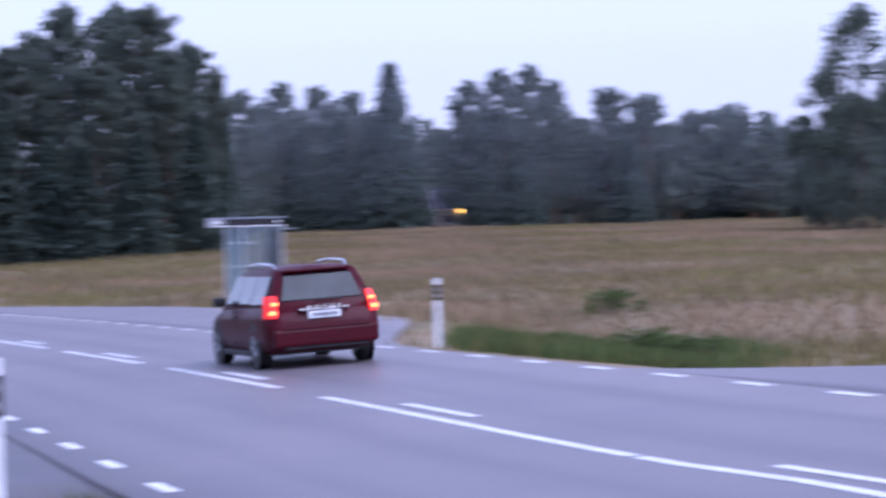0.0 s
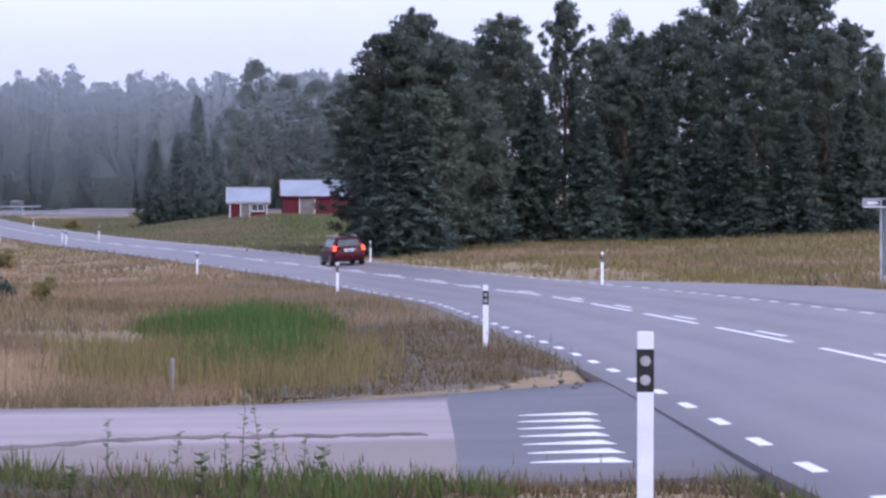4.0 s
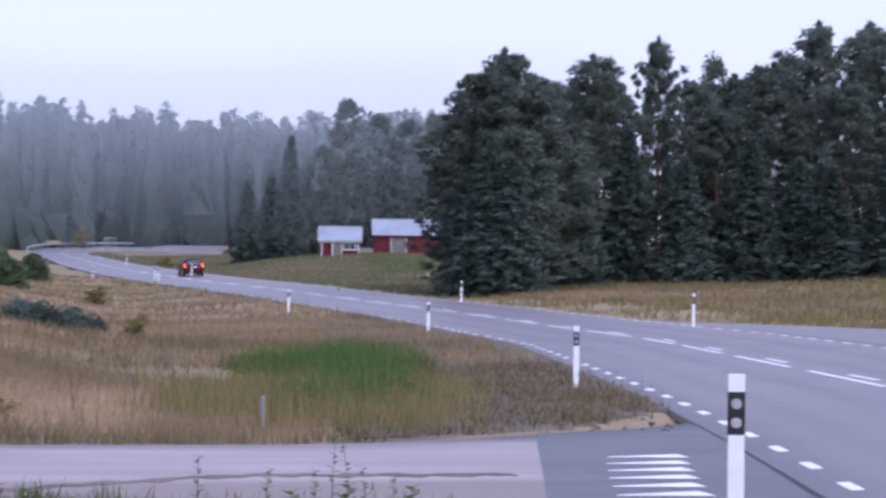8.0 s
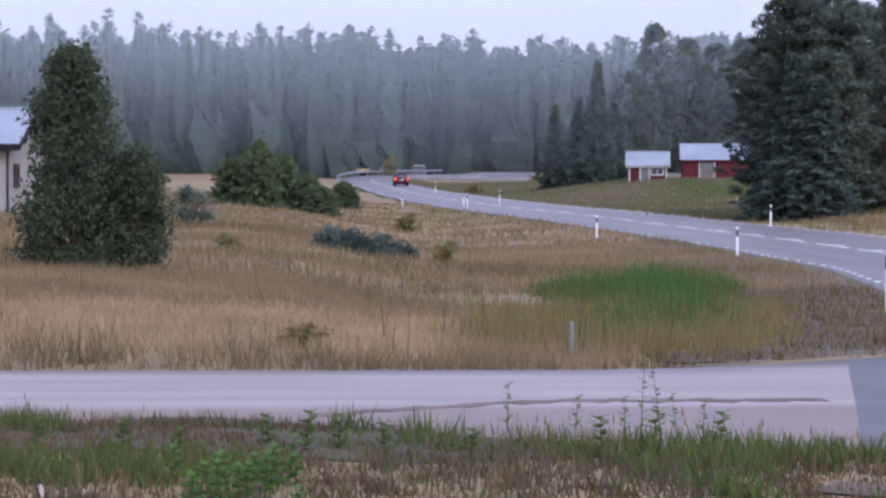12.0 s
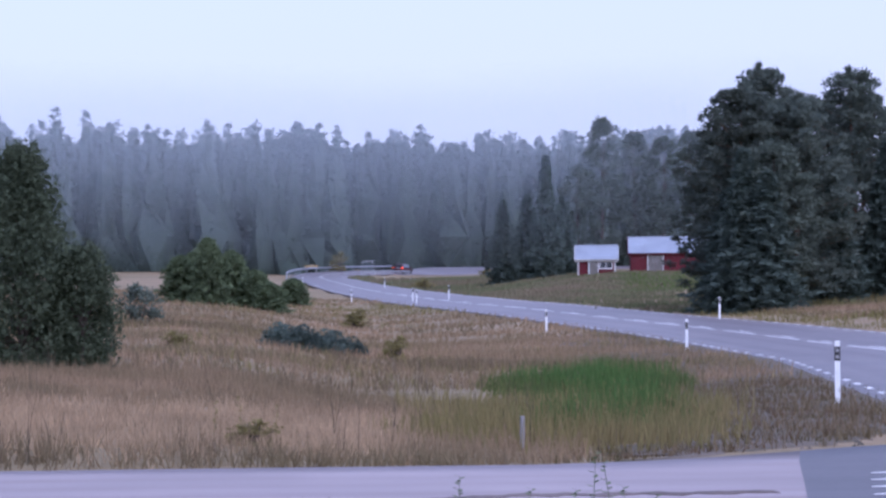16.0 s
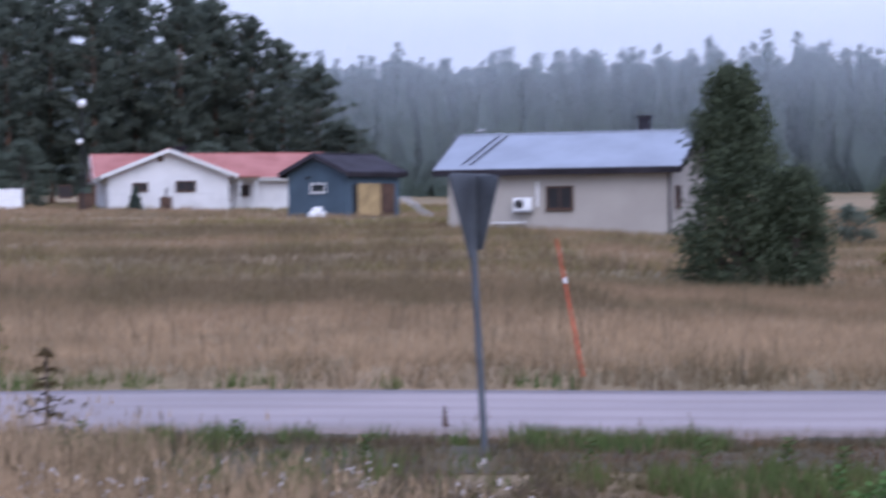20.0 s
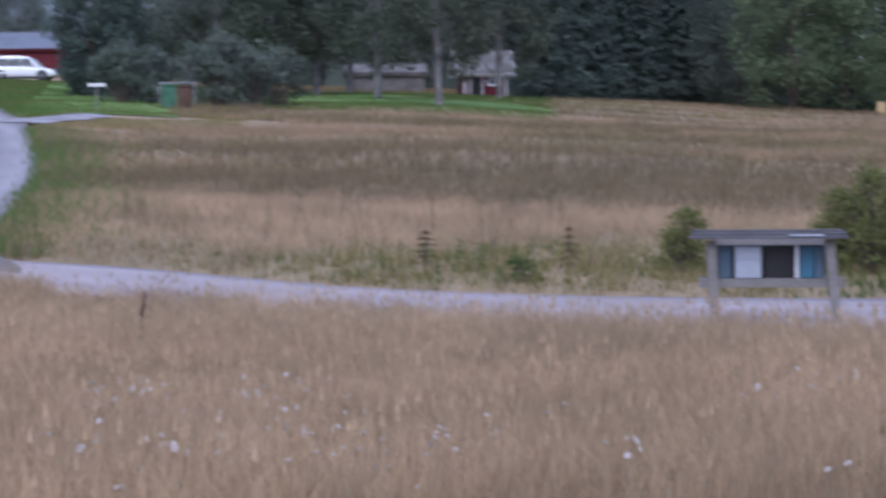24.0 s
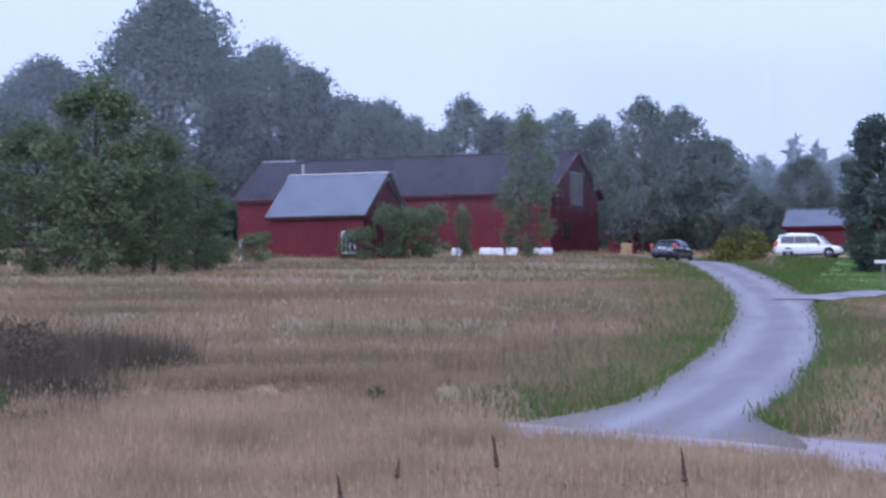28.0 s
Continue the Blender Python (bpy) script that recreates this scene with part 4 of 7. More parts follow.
stand(broadleaf(19, 3.8, 0.10, 135, 95, 0.32, BIRCHBARK, BIRCHLEAF, 0.6), [(-62.3, 172, 1.05, 1.15), (-60.2, 188, 1.0, 1.0), (-58.9, 160, 1.0, 0.9), (-57.6, 150, 0.95, 0.85), (-61.2, 185, 1.0, 1.1), (-56.3, 186, 1.0, 1.0), (-59.5, 200, 1.0, 1.1), (-62.9, 182, 0.9, 1.1)], "tall birch with hanging branches and pale trunk", "birches by the lawn")
stand(broadleaf(8.6, 2.15, 0.0, 130, 80, 0.26, BARK, SPRUCE, 0.1, "conifer", 0.95), [(-64.95, 150, 1.0, 1.0), (-64.3, 156, 0.72, 0.9)], "dense dark ornamental conifer beside the lawn", "birches by the lawn")
stand(shrub(3.4, 2.0, 30, 60, 0.22, LEAFDARK), [(-64.3, 132, 1.0, 1.0), (-63.7, 134, 0.9, 1.0), (-61.6, 138, 1.1, 1.2), (-62.3, 136, 1.2, 1.2), (-61.0, 142, 0.9, 1.0)], "dark overgrown shrub by the drive", "shrubs by the drive", "bush")
# round the farm
stand(broadleaf(24, 8.5, 0.10, 300, 95, 0.5, leaf=LEAFDARK, droop=0.2, name="leafy_tree", trunk=0.018), [(-79.9, 262, 1.02, 1.12), (-82.6, 268, 0.78, 0.9), (-77.9, 268, 0.84, 0.8)], "huge broad-crowned tree towering behind the barn", "farm trees")
stand(broadleaf(14, 4.2, 0.10, 110, 75, 0.42, leaf=LEAFDARK, name="leafy_tree"), [(-77.0, 262, 1.25, 1.0), (-76.3, 266, 1.08, 1.0), (-75.8, 258, 1.0, 0.9), (-74.9, 262, 0.92, 0.9), (-73.7, 268, 1.08, 0.75), (-72.9, 266, 0.95, 0.9), (-71.6, 262, 0.98, 0.9), (-75.4, 270, 1.05, 0.9), (-70.8, 268, 0.95, 0.8), (-78.6, 272, 1.2, 1.1), (-84.0, 190, 0.8, 1.1), (-72.5, 275, 0.9, 0.9)], "leafy tree behind the barn", "farm trees")
stand(broadleaf(11, 2.9, 0.05, 100, 75, 0.28, leaf=LEAF, name="leafy_tree"), [(-81.5, 146, 0.98, 1.25), (-80.3, 150, 0.75, 0.95), (-82.8, 152, 0.8, 1.2), (-79.4, 156, 0.55, 0.75), (-72.35, 190, 0.97, 0.72)], "young leafy tree with pale green crown", "farm trees")
stand(broadleaf(11, 3.6, 0.05, 110, 75, 0.3, leaf=LEAFDARK, name="leafy_tree"), [(-69.9, 215, 1.12, 0.9), (-69.1, 220, 1.08, 1.0), (-68.4, 218, 0.85, 1.0), (-67.4, 235, 0.5, 0.8), (-66.5, 250, 0.8, 0.9), (-70.9, 235, 1.0, 0.8)], "leafy tree between barn and drive", "farm trees")
stand(shrub(4.2, 2.7, 34, 60, 0.22, LEAF), [(-75.25, 189, 1.0, 0.95), (-74.5, 191, 1.0, 1.1), (-75.9, 187, 0.6, 0.8), (-79.9, 176, 0.7, 1.0), (-81.0, 172, 0.6, 1.2), (-82.2, 170, 0.6, 1.2), (-78.1, 184, 0.55, 0.7), (-73.75, 194, 1.0, 0.35), (-79.3, 162, 0.6, 0.8), (-78.9, 178, 0.45, 0.8)], "overgrown green bush against the red farm building", "farm bushes", "bush")
stand(shrub(2.3, 2.2, 30, 60, 0.18, YELLOW), [(-67.75, 178, 1.0, 1.0), (-68.1, 180, 0.7, 0.8)], "yellow-green rounded bush beside the drive", "farm bushes", "bush")
# in the meadow
stand(broadleaf(5.3, 1.25, 0.0, 300, 60, 0.13, BARK, YOUNG, 0.1, "spruce_tree", 0.66), [(-30.25, 65.5, 1.0, 1.0)], "bushy young spruce in the dry grass", "", "tree")
stand(broadleaf(3.0, 0.85, 0.0, 130, 65, 0.13, BARK, YOUNG, 0.1, "spruce_tree", 0.8), [(-28.95, 65.6, 1.0, 0.95), (-29.45, 66.8, 0.6, 0.8)], "small dark spruce beside a taller one", "", "tree")
stand(shrub(1.9, 1.2, 26, 60, 0.14, LEAFDARK), [(-27.75, 120, 1.0, 1.05)], "dark rounded bush in the meadow", "", "bush")
# the lighter birch green puts haze into the colour of these conifers
stand(spruce(4.6, 2.0, 0.02, 22, 9, 14, 0.24, LEAF, taper=0.5), [(-26.9, 188, 0.72, 1.0), (-26.3, 186, 1.0, 1.0), (-25.8, 190, 0.85, 1.0), (-25.3, 188, 0.6, 1.0), (-26.6, 192, 0.8, 1.0), (-25.0, 186, 0.45, 0.9), (-24.5, 225, 0.5, 1.0)], "young conifer in a thicket across the meadow", "thicket", "tree")
stand(shrub(0.8, 1.2, 22, 60, 0.13, SPRUCE, "juniper"), [(-24.8, 97, 1.0, 0.95), (-24.3, 96, 1.05, 1.0), (-23.8, 97, 1.0, 1.0), (-23.3, 98, 0.8, 0.9)], "low dark spreading juniper in the dry grass", "junipers", "bush")
stand(shrub(1.0, 0.7, 18, 40, 0.10, OLIVE), [(-22.3, 95, 1.0, 1.0), (-23.2, 168, 1.3, 2.0), (-21.7, 316, 1.8, 3.0), (-30.9, 88, 0.8, 1.2), (-27.0, 84, 0.7, 1.0), (-20.4, 440, 1.5, 3.0), (-23.5, 452, 3.6, 3.0), (-25.3, 38.0, 0.45, 0.75)], "low olive-green scrub in the meadow", "scrub", "bush")
stand(shrub(1.65, 1.05, 46, 60, 0.075, WILLOW), [(-48.3, 38.6, 1.0, 0.8), (-47.3, 38.4, 0.95, 0.85), (-46.5, 38.2, 0.55, 0.6), (-52.4, 38.8, 0.62, 0.5), (-49.2, 39.0, 0.8, 0.5)], "yellow-green willow bush beside the side road", "willows", "bush")
stand(spruce(0.98, 0.46, 0.12, 6, 6, 4, 0.05, VERGE), [(-44.86, 25.8, 1.0, 1.0), (-54.84, 38.8, 0.7, 0.6), (-57.9, 39.5, 0.6, 0.8)], "sparse little spruce seedling in the verge", "seedlings", "tree")
stand(shrub(1.5, 1.3, 30, 40, 0.09, WITHER), [(-84.2, 50, 1.0, 1.0), (-82.9, 52, 0.8, 1.2), (-83.6, 56, 1.0, 1.3), (-83.2, 46, 0.75, 0.8), (-82.3, 45, 0.55, 0.8), (-81.6, 44, 0.45, 0.6), (-80.2, 60, 0.45, 0.6), (-81.0, 62, 0.5, 0.6), (-84.8, 45, 1.0, 1.0)], "dark brown withered scrub in the meadow", "withered scrub", "bush")
stand(shrub(0.8, 0.8, 20, 45, 0.08, GREEN), [(-83.9, 41, 0.9, 0.8), (-83.0, 40, 0.6, 0.7), (-78.6, 47, 0.55, 0.35), (-75.6, 50, 0.7, 0.35), (-77.9, 46, 0.45, 0.5), (4.2, 46, 0.9, 1.2), (5.3, 45, 0.8, 1.1), (2.4, 49, 0.6, 1.2), (3.6, 68, 0.9, 1.2), (-55.9, 37.4, 0.55, 0.45)], "low green scrub before the field", "scrub", "bush")

# ---- roadside things ----
def thing(name, label, category, m, group="", kind=""):
    ob = new(name)
    ob.matrix_world = m
    return tagged(ob, label, category, group, kind)


def on_land(bearing, far, turn=0.0, sink=0.0, tilt=(0, 0)):
    """A pose on the ground; turn 0 faces away from the camera, in degrees anticlockwise."""
    x, y = spot(bearing, far)
    return pose(x, y, gz(x, y) - sink, tilt[0], tilt[1], -bearing + turn)


def marker_post(m, tall=1.2):
    post = thing("marker_post", "white plastic roadside marker post with black reflector band", "marker post", m, "marker posts")
    bm = bmesh.new()
    outline = [(-0.052, -0.2), (0.052, -0.2), (0.052, tall - 0.008), (0.047, tall), (-0.047, tall), (-0.052, tall - 0.008)]
    prism(bm, outline, -0.03, 0.03)
    bmesh.ops.bevel(bm, geom=list(bm.edges), offset=0.004, segments=1, affect="EDGES")
    part("post_body", bm, WHITE, post)
    band = part("reflector_band", boxed(-0.055, -0.034, tall - 0.38, 0.055, 0.034, tall - 0.11, bevel=0.004), BLACK, post, "black band")
    for z in (tall - 0.305, tall - 0.185):
        disc = bmesh.new()
        tube(disc, (0, -0.040, z), (0, -0.033, z), 0.034, sides=16)
        part("reflector", disc, SILVER, band, "round silver reflector")
    return post


first = marker_post(on_land(-9.57, 17.0))
post_a = spot(-9.57, 17.0)
first.matrix_world = pose(*post_a, 1.19 - 1.2, 0, 0, 9.57)
for b, far in ((-12.97, 51.5), (-16.13, 104), (-19.11, 141), (-0.15, 46.7), (-10.49, 98), (-15.43, 152), (-21.18, 238), (-21.87, 229), (-22.55, 300), (-23.26, 248), (-24.3, 326), (-20.85, 520), (-22.76, 446), (-21.95, 236)):
    copy_thing(first, on_land(b, far))

pipe = thing("short_post", "short grey steel marker post in the grass", "post", on_land(-19.65, 38.3))
part("post_body", tube(bmesh.new(), (0, 0, -0.2), (0.01, 0, 0.47), 0.032, 0.032, 12), CONCRETE, pipe)
part("post_cap", tube(bmesh.new(), (0.01, 0, 0.46), (0.01, 0, 0.485), 0.034, 0.03, 12), CONCRETE, pipe)


def road_sign():
    ob = thing("yield_sign", "triangular road sign, grey back, on a leaning steel pole", "road sign", on_land(-35.55, 23.0))
    top = Vector((-0.12, 0.0, 2.40))
    part("pole", tube(bmesh.new(), (0, 0, -0.3), top, 0.030, 0.030, 12), SIGNBACK, ob)
    part("pole_cap", tube(bmesh.new(), top, top + Vector((0, 0, 0.02)), 0.033, 0.02, 12), BLACK, ob)
    for turn, name in ((63, "sign_plate"), (-50, "second_plate")):
        bm = bmesh.new()
        w, h = (0.40, 0.69) if turn > 0 else (0.26, 0.60)
        prism(bm, [(-w, 0.0), (-w + 0.03, 0.035), (w - 0.03, 0.035), (w, 0.0), (0.035, -h), (-0.035, -h)], -0.006, 0.006)
        bmesh.ops.bevel(bm, geom=[e for e in bm.edges], offset=0.003, segments=1, affect="EDGES")
        plate = part(name, bm, SIGNBACK, ob, "plain grey metal back of the sign")
        off = Vector((0.0, -0.05, 0)) if turn > 0 else Vector((0.075, 0.02, -0.02))
        plate.matrix_local = Matrix.Translation(Vector((-0.11, 0, 2.39)) + off) @ pose(0, 0, 0, 0, 0, turn)
        if turn > 0:
            for z in (-0.12, -0.42):
                part("clamp", boxed(-0.12, 0.006, z - 0.015, 0.12, 0.03, z + 0.015, bevel=0.003), BLACK, plate, "dark clamp bar")


road_sign()

stick = thing("snow_stick", "leaning orange plastic snow stick with a white band", "snow stick", on_land(-33.44, 35.4))
part("stick_body", tube(bmesh.new(), (0, 0, -0.1), (-0.35, 0.0, 1.82), 0.018, 0.014, 8), ORANGE, stick)
part("white_band", tube(bmesh.new(), (-0.237, 0, 1.23), (-0.252, 0, 1.31), 0.020, 0.020, 8), WHITE, stick, "white reflective band")


def mailbox_rack():
    x0, x1 = -0.66, 0.66
    ob = thing("mailbox_stand", "weathered wooden mailbox stand with a plank roof", "mailbox", on_land(-50.6, 30.6, 2))
    for i, (x, lean) in enumerate(((x0, 0.05), (x1, 0.09))):
        bm = boxed(-0.055, -0.05, -0.2, 0.055, 0.05, 0.93, bevel=0.008)
        leg = part("post", bm, GREYWOOD, ob, "leaning weathered post")
        leg.matrix_local = Matrix.Translation((x + lean, -0.12, 0)) @ pose(0, 0, 0, 0, -3 if i == 0 else -5, 0)
    for k in range(3):
        part("roof_plank", boxed(-0.90 + 0.02 * k, -0.30 + 0.20 * k, 0.955 + 0.03 * k, 0.88 - 0.015 * k, -0.11 + 0.20 * k, 0.985 + 0.03 * k, bevel=0.004), ROOFPLANK, ob)
    part("fascia", boxed(-0.62, -0.07, 0.88, 0.62, -0.04, 0.95, bevel=0.004), WHITEWOOD, ob, "pale painted board")
    part("back_board", boxed(-0.64, 0.22, 0.42, 0.64, 0.25, 0.95), GREYWOOD, ob)
    part("shelf_board", boxed(-0.80, -0.07, 0.40, 0.84, 0.25, 0.50, bevel=0.005), GREYWOOD, ob)
    for x, w, m, label in ((-0.50, 0.14, BLUEWOOD, "blue-grey mailbox"), (-0.24, 0.30, METALROOF, "pale grey mailbox"), (0.42, 0.16, TEAL, "dark teal mailbox"), (0.56, 0.10, BLUEWOOD, "blue mailbox")):
        bx = part("mailbox", boxed(x - w / 2, -0.03, 0.503, x + w / 2, 0.2, 0.86, bevel=0.01), m, ob, label)
        part("flap", boxed(x - w / 2 + 0.02, -0.045, 0.72, x + w / 2 - 0.02, -0.031, 0.80, bevel=0.003), m, bx)
    # solid near-black block: the slot's inner shade as colour
    part("open_mailbox", boxed(-0.05, 0.05, 0.503, 0.29, 0.2, 0.86), DARK, ob, "near-black block painted as the shade of an empty slot")
    part("roof_patch", boxed(0.22, -0.31, 0.987, 0.60, -0.12, 1.0, bevel=0.003), METALROOF, ob, "pale metal patch")
    part("divider", boxed(0.29, -0.04, 0.503, 0.325, 0.2, 0.87), WHITEWOOD, ob, "pale divider")


mailbox_rack()


def bus_shelter(m, wide=1.82, tall=2.72, deep=1.3, label="glass bus shelter with thin white posts and a black roof band", sign=True):
    ob = thing("bus_shelter", label, "bus shelter", m)
    h, p = wide / 2, 0.026
    part("plinth", boxed(-h - 0.1, -0.1, -0.25, h + 0.1, deep + 0.1, 0.02, bevel=0.02), CONCRETE, ob, "concrete slab")
    for x in (-h, -h + wide * 0.31, h):
        part("post", boxed(x - p, 0, 0.02, x + p, 0.05, tall - 0.2, bevel=0.006), FRAME, ob)
    for x in (-h, h):
        part("back_post", boxed(x - p, deep - 0.05, 0.02, x + p, deep, tall - 0.2, bevel=0.006), FRAME, ob)
        for y, q in ((0.07, deep / 2 - 0.02), (deep / 2 + 0.02, deep - 0.07)):
            pane = part("side_pane", boxed(x - 0.005, y, 0.28, x + 0.005, q, tall - 0.25), CLEARGLASS, ob)
            pane.visible_shadow = False
    for x0, x1 in ((-h + 0.05, -h + wide * 0.31 - 0.03), (-h + wide * 0.31 + 0.03, h - 0.05)):
        for y in ((0.02, deep - 0.03) if sign and x0 < -h + 0.1 else (deep - 0.03,)):
            pane = part("pane", boxed(x0, y, 0.28, x1, y + 0.01, tall - 0.25), CLEARGLASS, ob)
            pane.visible_shadow = False
        part("kick_panel", boxed(x0, deep - 0.045, 0.06, x1, deep - 0.012, 0.275, bevel=0.004), FRAME, ob, "pale kick panel")
    part("top_rail", boxed(-h, deep - 0.045, tall - 0.25, h, deep - 0.005, tall - 0.2), FRAME, ob)
    if sign:
        part("bench", boxed(0.05, deep - 0.45, 0.43, h - 0.1, deep - 0.1, 0.47, bevel=0.01), BROWNWOOD, ob, "dark bench")
        for x in (0.15, h - 0.2):
            part("bench_leg", boxed(x, deep - 0.3, 0.02, x + 0.04, deep - 0.25, 0.43), STEEL, ob)
        part("timetable", boxed(0.40, deep - 0.09, 0.55, h - 0.08, deep - 0.06, 2.35), SIDEGLASS, ob, "pale blue-green display pane")
        for x in (-0.72, -0.58, -0.22, -0.08):
            for z in (1.15, 1.9):
                part("sticker", boxed(x, 0.008, z, x + 0.05, 0.016, z + 0.05), WHITE, ob, "small white sticker")
        part("sign_panel", boxed(-h - 0.58, -0.12, tall - 0.24, -h + 0.03, -0.08, tall - 0.03, bevel=0.006), STEEL, ob, "grey stop name panel")
        part("panel_bar", boxed(-h - 0.42, -0.128, tall - 0.17, -h - 0.08, -0.121, tall - 0.09), WHITE, ob, "white bar of lettering")
        part("panel_bar", boxed(-h - 0.20, -0.126, tall - 0.20, -h - 0.02, -0.121, tall - 0.075), BLACK, ob, "dark bar of lettering")
        disc = bmesh.new()
        tube(disc, (h - 0.14, -0.128, tall - 0.13), (h - 0.14, -0.12, tall - 0.13), 0.055, sides=14)
        part("stop_symbol", disc, WHITE, ob, "round white symbol")
        part("mast", tube(bmesh.new(), (-h + 0.28, 0.2, tall), (-h + 0.28, 0.2, tall + 0.22), 0.025, 0.025), STEEL, ob)
        part("side_arm", boxed(h, 0.1, tall - 0.38, h + 0.40, 0.14, tall - 0.34), STEEL, ob)
        part("roof_band", boxed(-h + 0.05, -0.115, tall - 0.24, h + 0.07, -0.05, tall - 0.022), BLACK, ob, "black roof band")
        part("lower_trim", boxed(-h - 0.55, -0.12, tall - 0.275, h + 0.07, -0.06, tall - 0.243), WHITE, ob)
    else:
        part("roof_band", boxed(-h, -0.06, tall - 0.12, h, -0.02, tall - 0.022), WHITE, ob, "white roof band")
    part("roof", boxed(-h - (0.58 if sign else 0.06), -0.13, tall - 0.02, h + 0.09, deep + 0.1, tall + 0.02, bevel=0.008), METALROOF, ob, "thin pale metal roof")


x, y = spot(-4.02, 86)
bus_shelter(pose(x, y, 0.43, 0, 0, 4))
bus_shelter(on_land(-22.9, 486, 10), 2.1, 2.4, 1.2, "small white-framed bus shelter by the far bend", False)


def guardrail(name_label, s0, s1, off):
    ob = thing("guardrail", name_label, "guardrail", Matrix.Identity(4), "guardrails")
    beam = bmesh.new()
    rows = []
    for s in np.arange(s0, s1, 3.0):
        p, t, _ = MAIN.at(s, off)
        n = Vector((t[1], -t[0], 0)) * (1 if off < 0 else -1)
        drop = 0.45 * max(0, 1 - (s - s0) / 5.0)
        rows.append([beam.verts.new(Vector(p) + n * o + Vector((0, 0, z - drop))) for o, z in ((0, 0.42), (0.06, 0.5), (0, 0.58), (0.06, 0.66), (0, 0.74), (-0.02, 0.74), (-0.02, 0.42))])
        if int((s - s0) / 3) % 2 == 0:
            post = bmesh.new()
            tube(post, Vector(p) + Vector((0, 0, -0.5)) - n * 0.06, Vector(p) + Vector((0, 0, 0.7 - drop)) - n * 0.06, 0.06, 0.06, 6)
            part("post", post, STEEL, ob)
    for a, b in zip(rows, rows[1:]):
        for i in range(len(a)):
            j = (i + 1) % len(a)
            beam.faces.new((a[i], a[j], b[j], b[i]))
    part("beam", beam, STEEL, ob)


guardrail("galvanised guardrail along the outer edge of the bend", 425, 513, -4.9)
guardrail("galvanised guardrail along the inner edge of the bend", 466, 500, 5.0)
board = thing("direction_sign", "small orange direction board on two posts", "road sign", on_land(-24.1, 445))
part("board", boxed(-1.1, -0.04, 0.9, 1.1, 0.0, 1.45, bevel=0.02), PLYWOOD, board)
for x in (-0.8, 0.8):
    part("post", tube(bmesh.new(), (x, 0.04, -0.4), (x, 0.04, 1.4), 0.05, 0.05), STEEL, board)
board = thing("notice_board", "small white notice board on a post", "sign", on_land(-23.67, 455))
part("board", boxed(-0.4, -0.04, 1.1, 0.4, 0.0, 1.5, bevel=0.02), WHITE, board)
part("post", tube(bmesh.new(), (0, 0.04, -0.4), (0, 0.04, 1.5), 0.05, 0.05), STEEL, board)


# ---- buildings ----
def cladding(owner, wall, length, depth, high, material, step=0.9):
    """Upright battens on the long front, so that the boarding reads."""
    me = None
    for k in range(int(length / step)):
        if me is None:
            bm = boxed(-0.03, -0.025, 0.05, 0.03, 0.0, high - 0.05)
            me = bpy.data.meshes.new("batten")
            bm.to_mesh(me)
            bm.free()
            me.materials.append(material)
        ob = new("batten", me)
        ob.parent = wall
        ob.location = (-length / 2 + (k + 0.5) * step, -0.002, 0)


def window(owner, x, z, w, h, frame_m, face=0.0, bars=1, pane_m=None, side=0, depth=0.0):
    """A window in the front wall (y = face) or in the right (side 1) or left (side -1) gable."""
    win = new("window")
    win.parent = owner
    if side:
        win.matrix_local = Matrix.Translation((face, x, z)) @ pose(0, 0, 0, 0, 0, 90 * side)
    else:
        win.matrix_local = Matrix.Translation((x, face, z))
    bm = bmesh.new()
    t = 0.09
    for a in ((-w / 2 - t, 0, w / 2 + t, t), (-w / 2 - t, h - t, w / 2 + t, h), (-w / 2 - t, t, -w / 2, h - t), (w / 2, t, w / 2 + t, h - t)):
        box(bm, a[0], -0.05, a[1], a[2], 0.02, a[3])
    for k in range(bars):
        x0 = -w / 2 + w * (k + 1) / (bars + 1)
        box(bm, x0 - 0.03, -0.045, t, x0 + 0.03, 0.0, h - t)
    me = bpy.data.meshes.new("window_frame")
    bm.to_mesh(me)
    bm.free()
    me.materials.append(frame_m)
    under(new("window_frame", me), win)
    part("pane", boxed(-w / 2, -0.015, t, w / 2, -0.003, h - t), pane_m or PANE, win)
    part("window_sill", boxed(-w / 2 - 0.12, -0.1, -0.03, w / 2 + 0.12, 0.0, 0.0), frame_m, win)
    return win


def door(owner, x, w, h, leaf_m, frame_m, face=0.0, leaves=1):
    d = new("door")
    d.parent = owner
    d.matrix_local = Matrix.Translation((x, face, 0.05))
    bm = bmesh.new()
    for a in ((-w / 2 - 0.1, 0, -w / 2, h + 0.1), (w / 2, 0, w / 2 + 0.1, h + 0.1), (-w / 2, h, w / 2, h + 0.1)):
        box(bm, a[0], -0.05, a[1], a[2], 0.0, a[3])
    me = bpy.data.meshes.new("door_frame")
    bm.to_mesh(me)
    bm.free()
    me.materials.append(frame_m)
    under(new("door_frame", me), d)
    for k in range(leaves):
        a = -w / 2 + w * k / leaves
        part("door_leaf", boxed(a + 0.01, -0.03, 0, a + w / leaves - 0.01, -0.003, h), leaf_m, d)
    part("door_handle", boxed(w / 2 - 0.14, -0.07, 1.0, w / 2 - 0.10, -0.031, 1.12), STEEL, d)
    return d


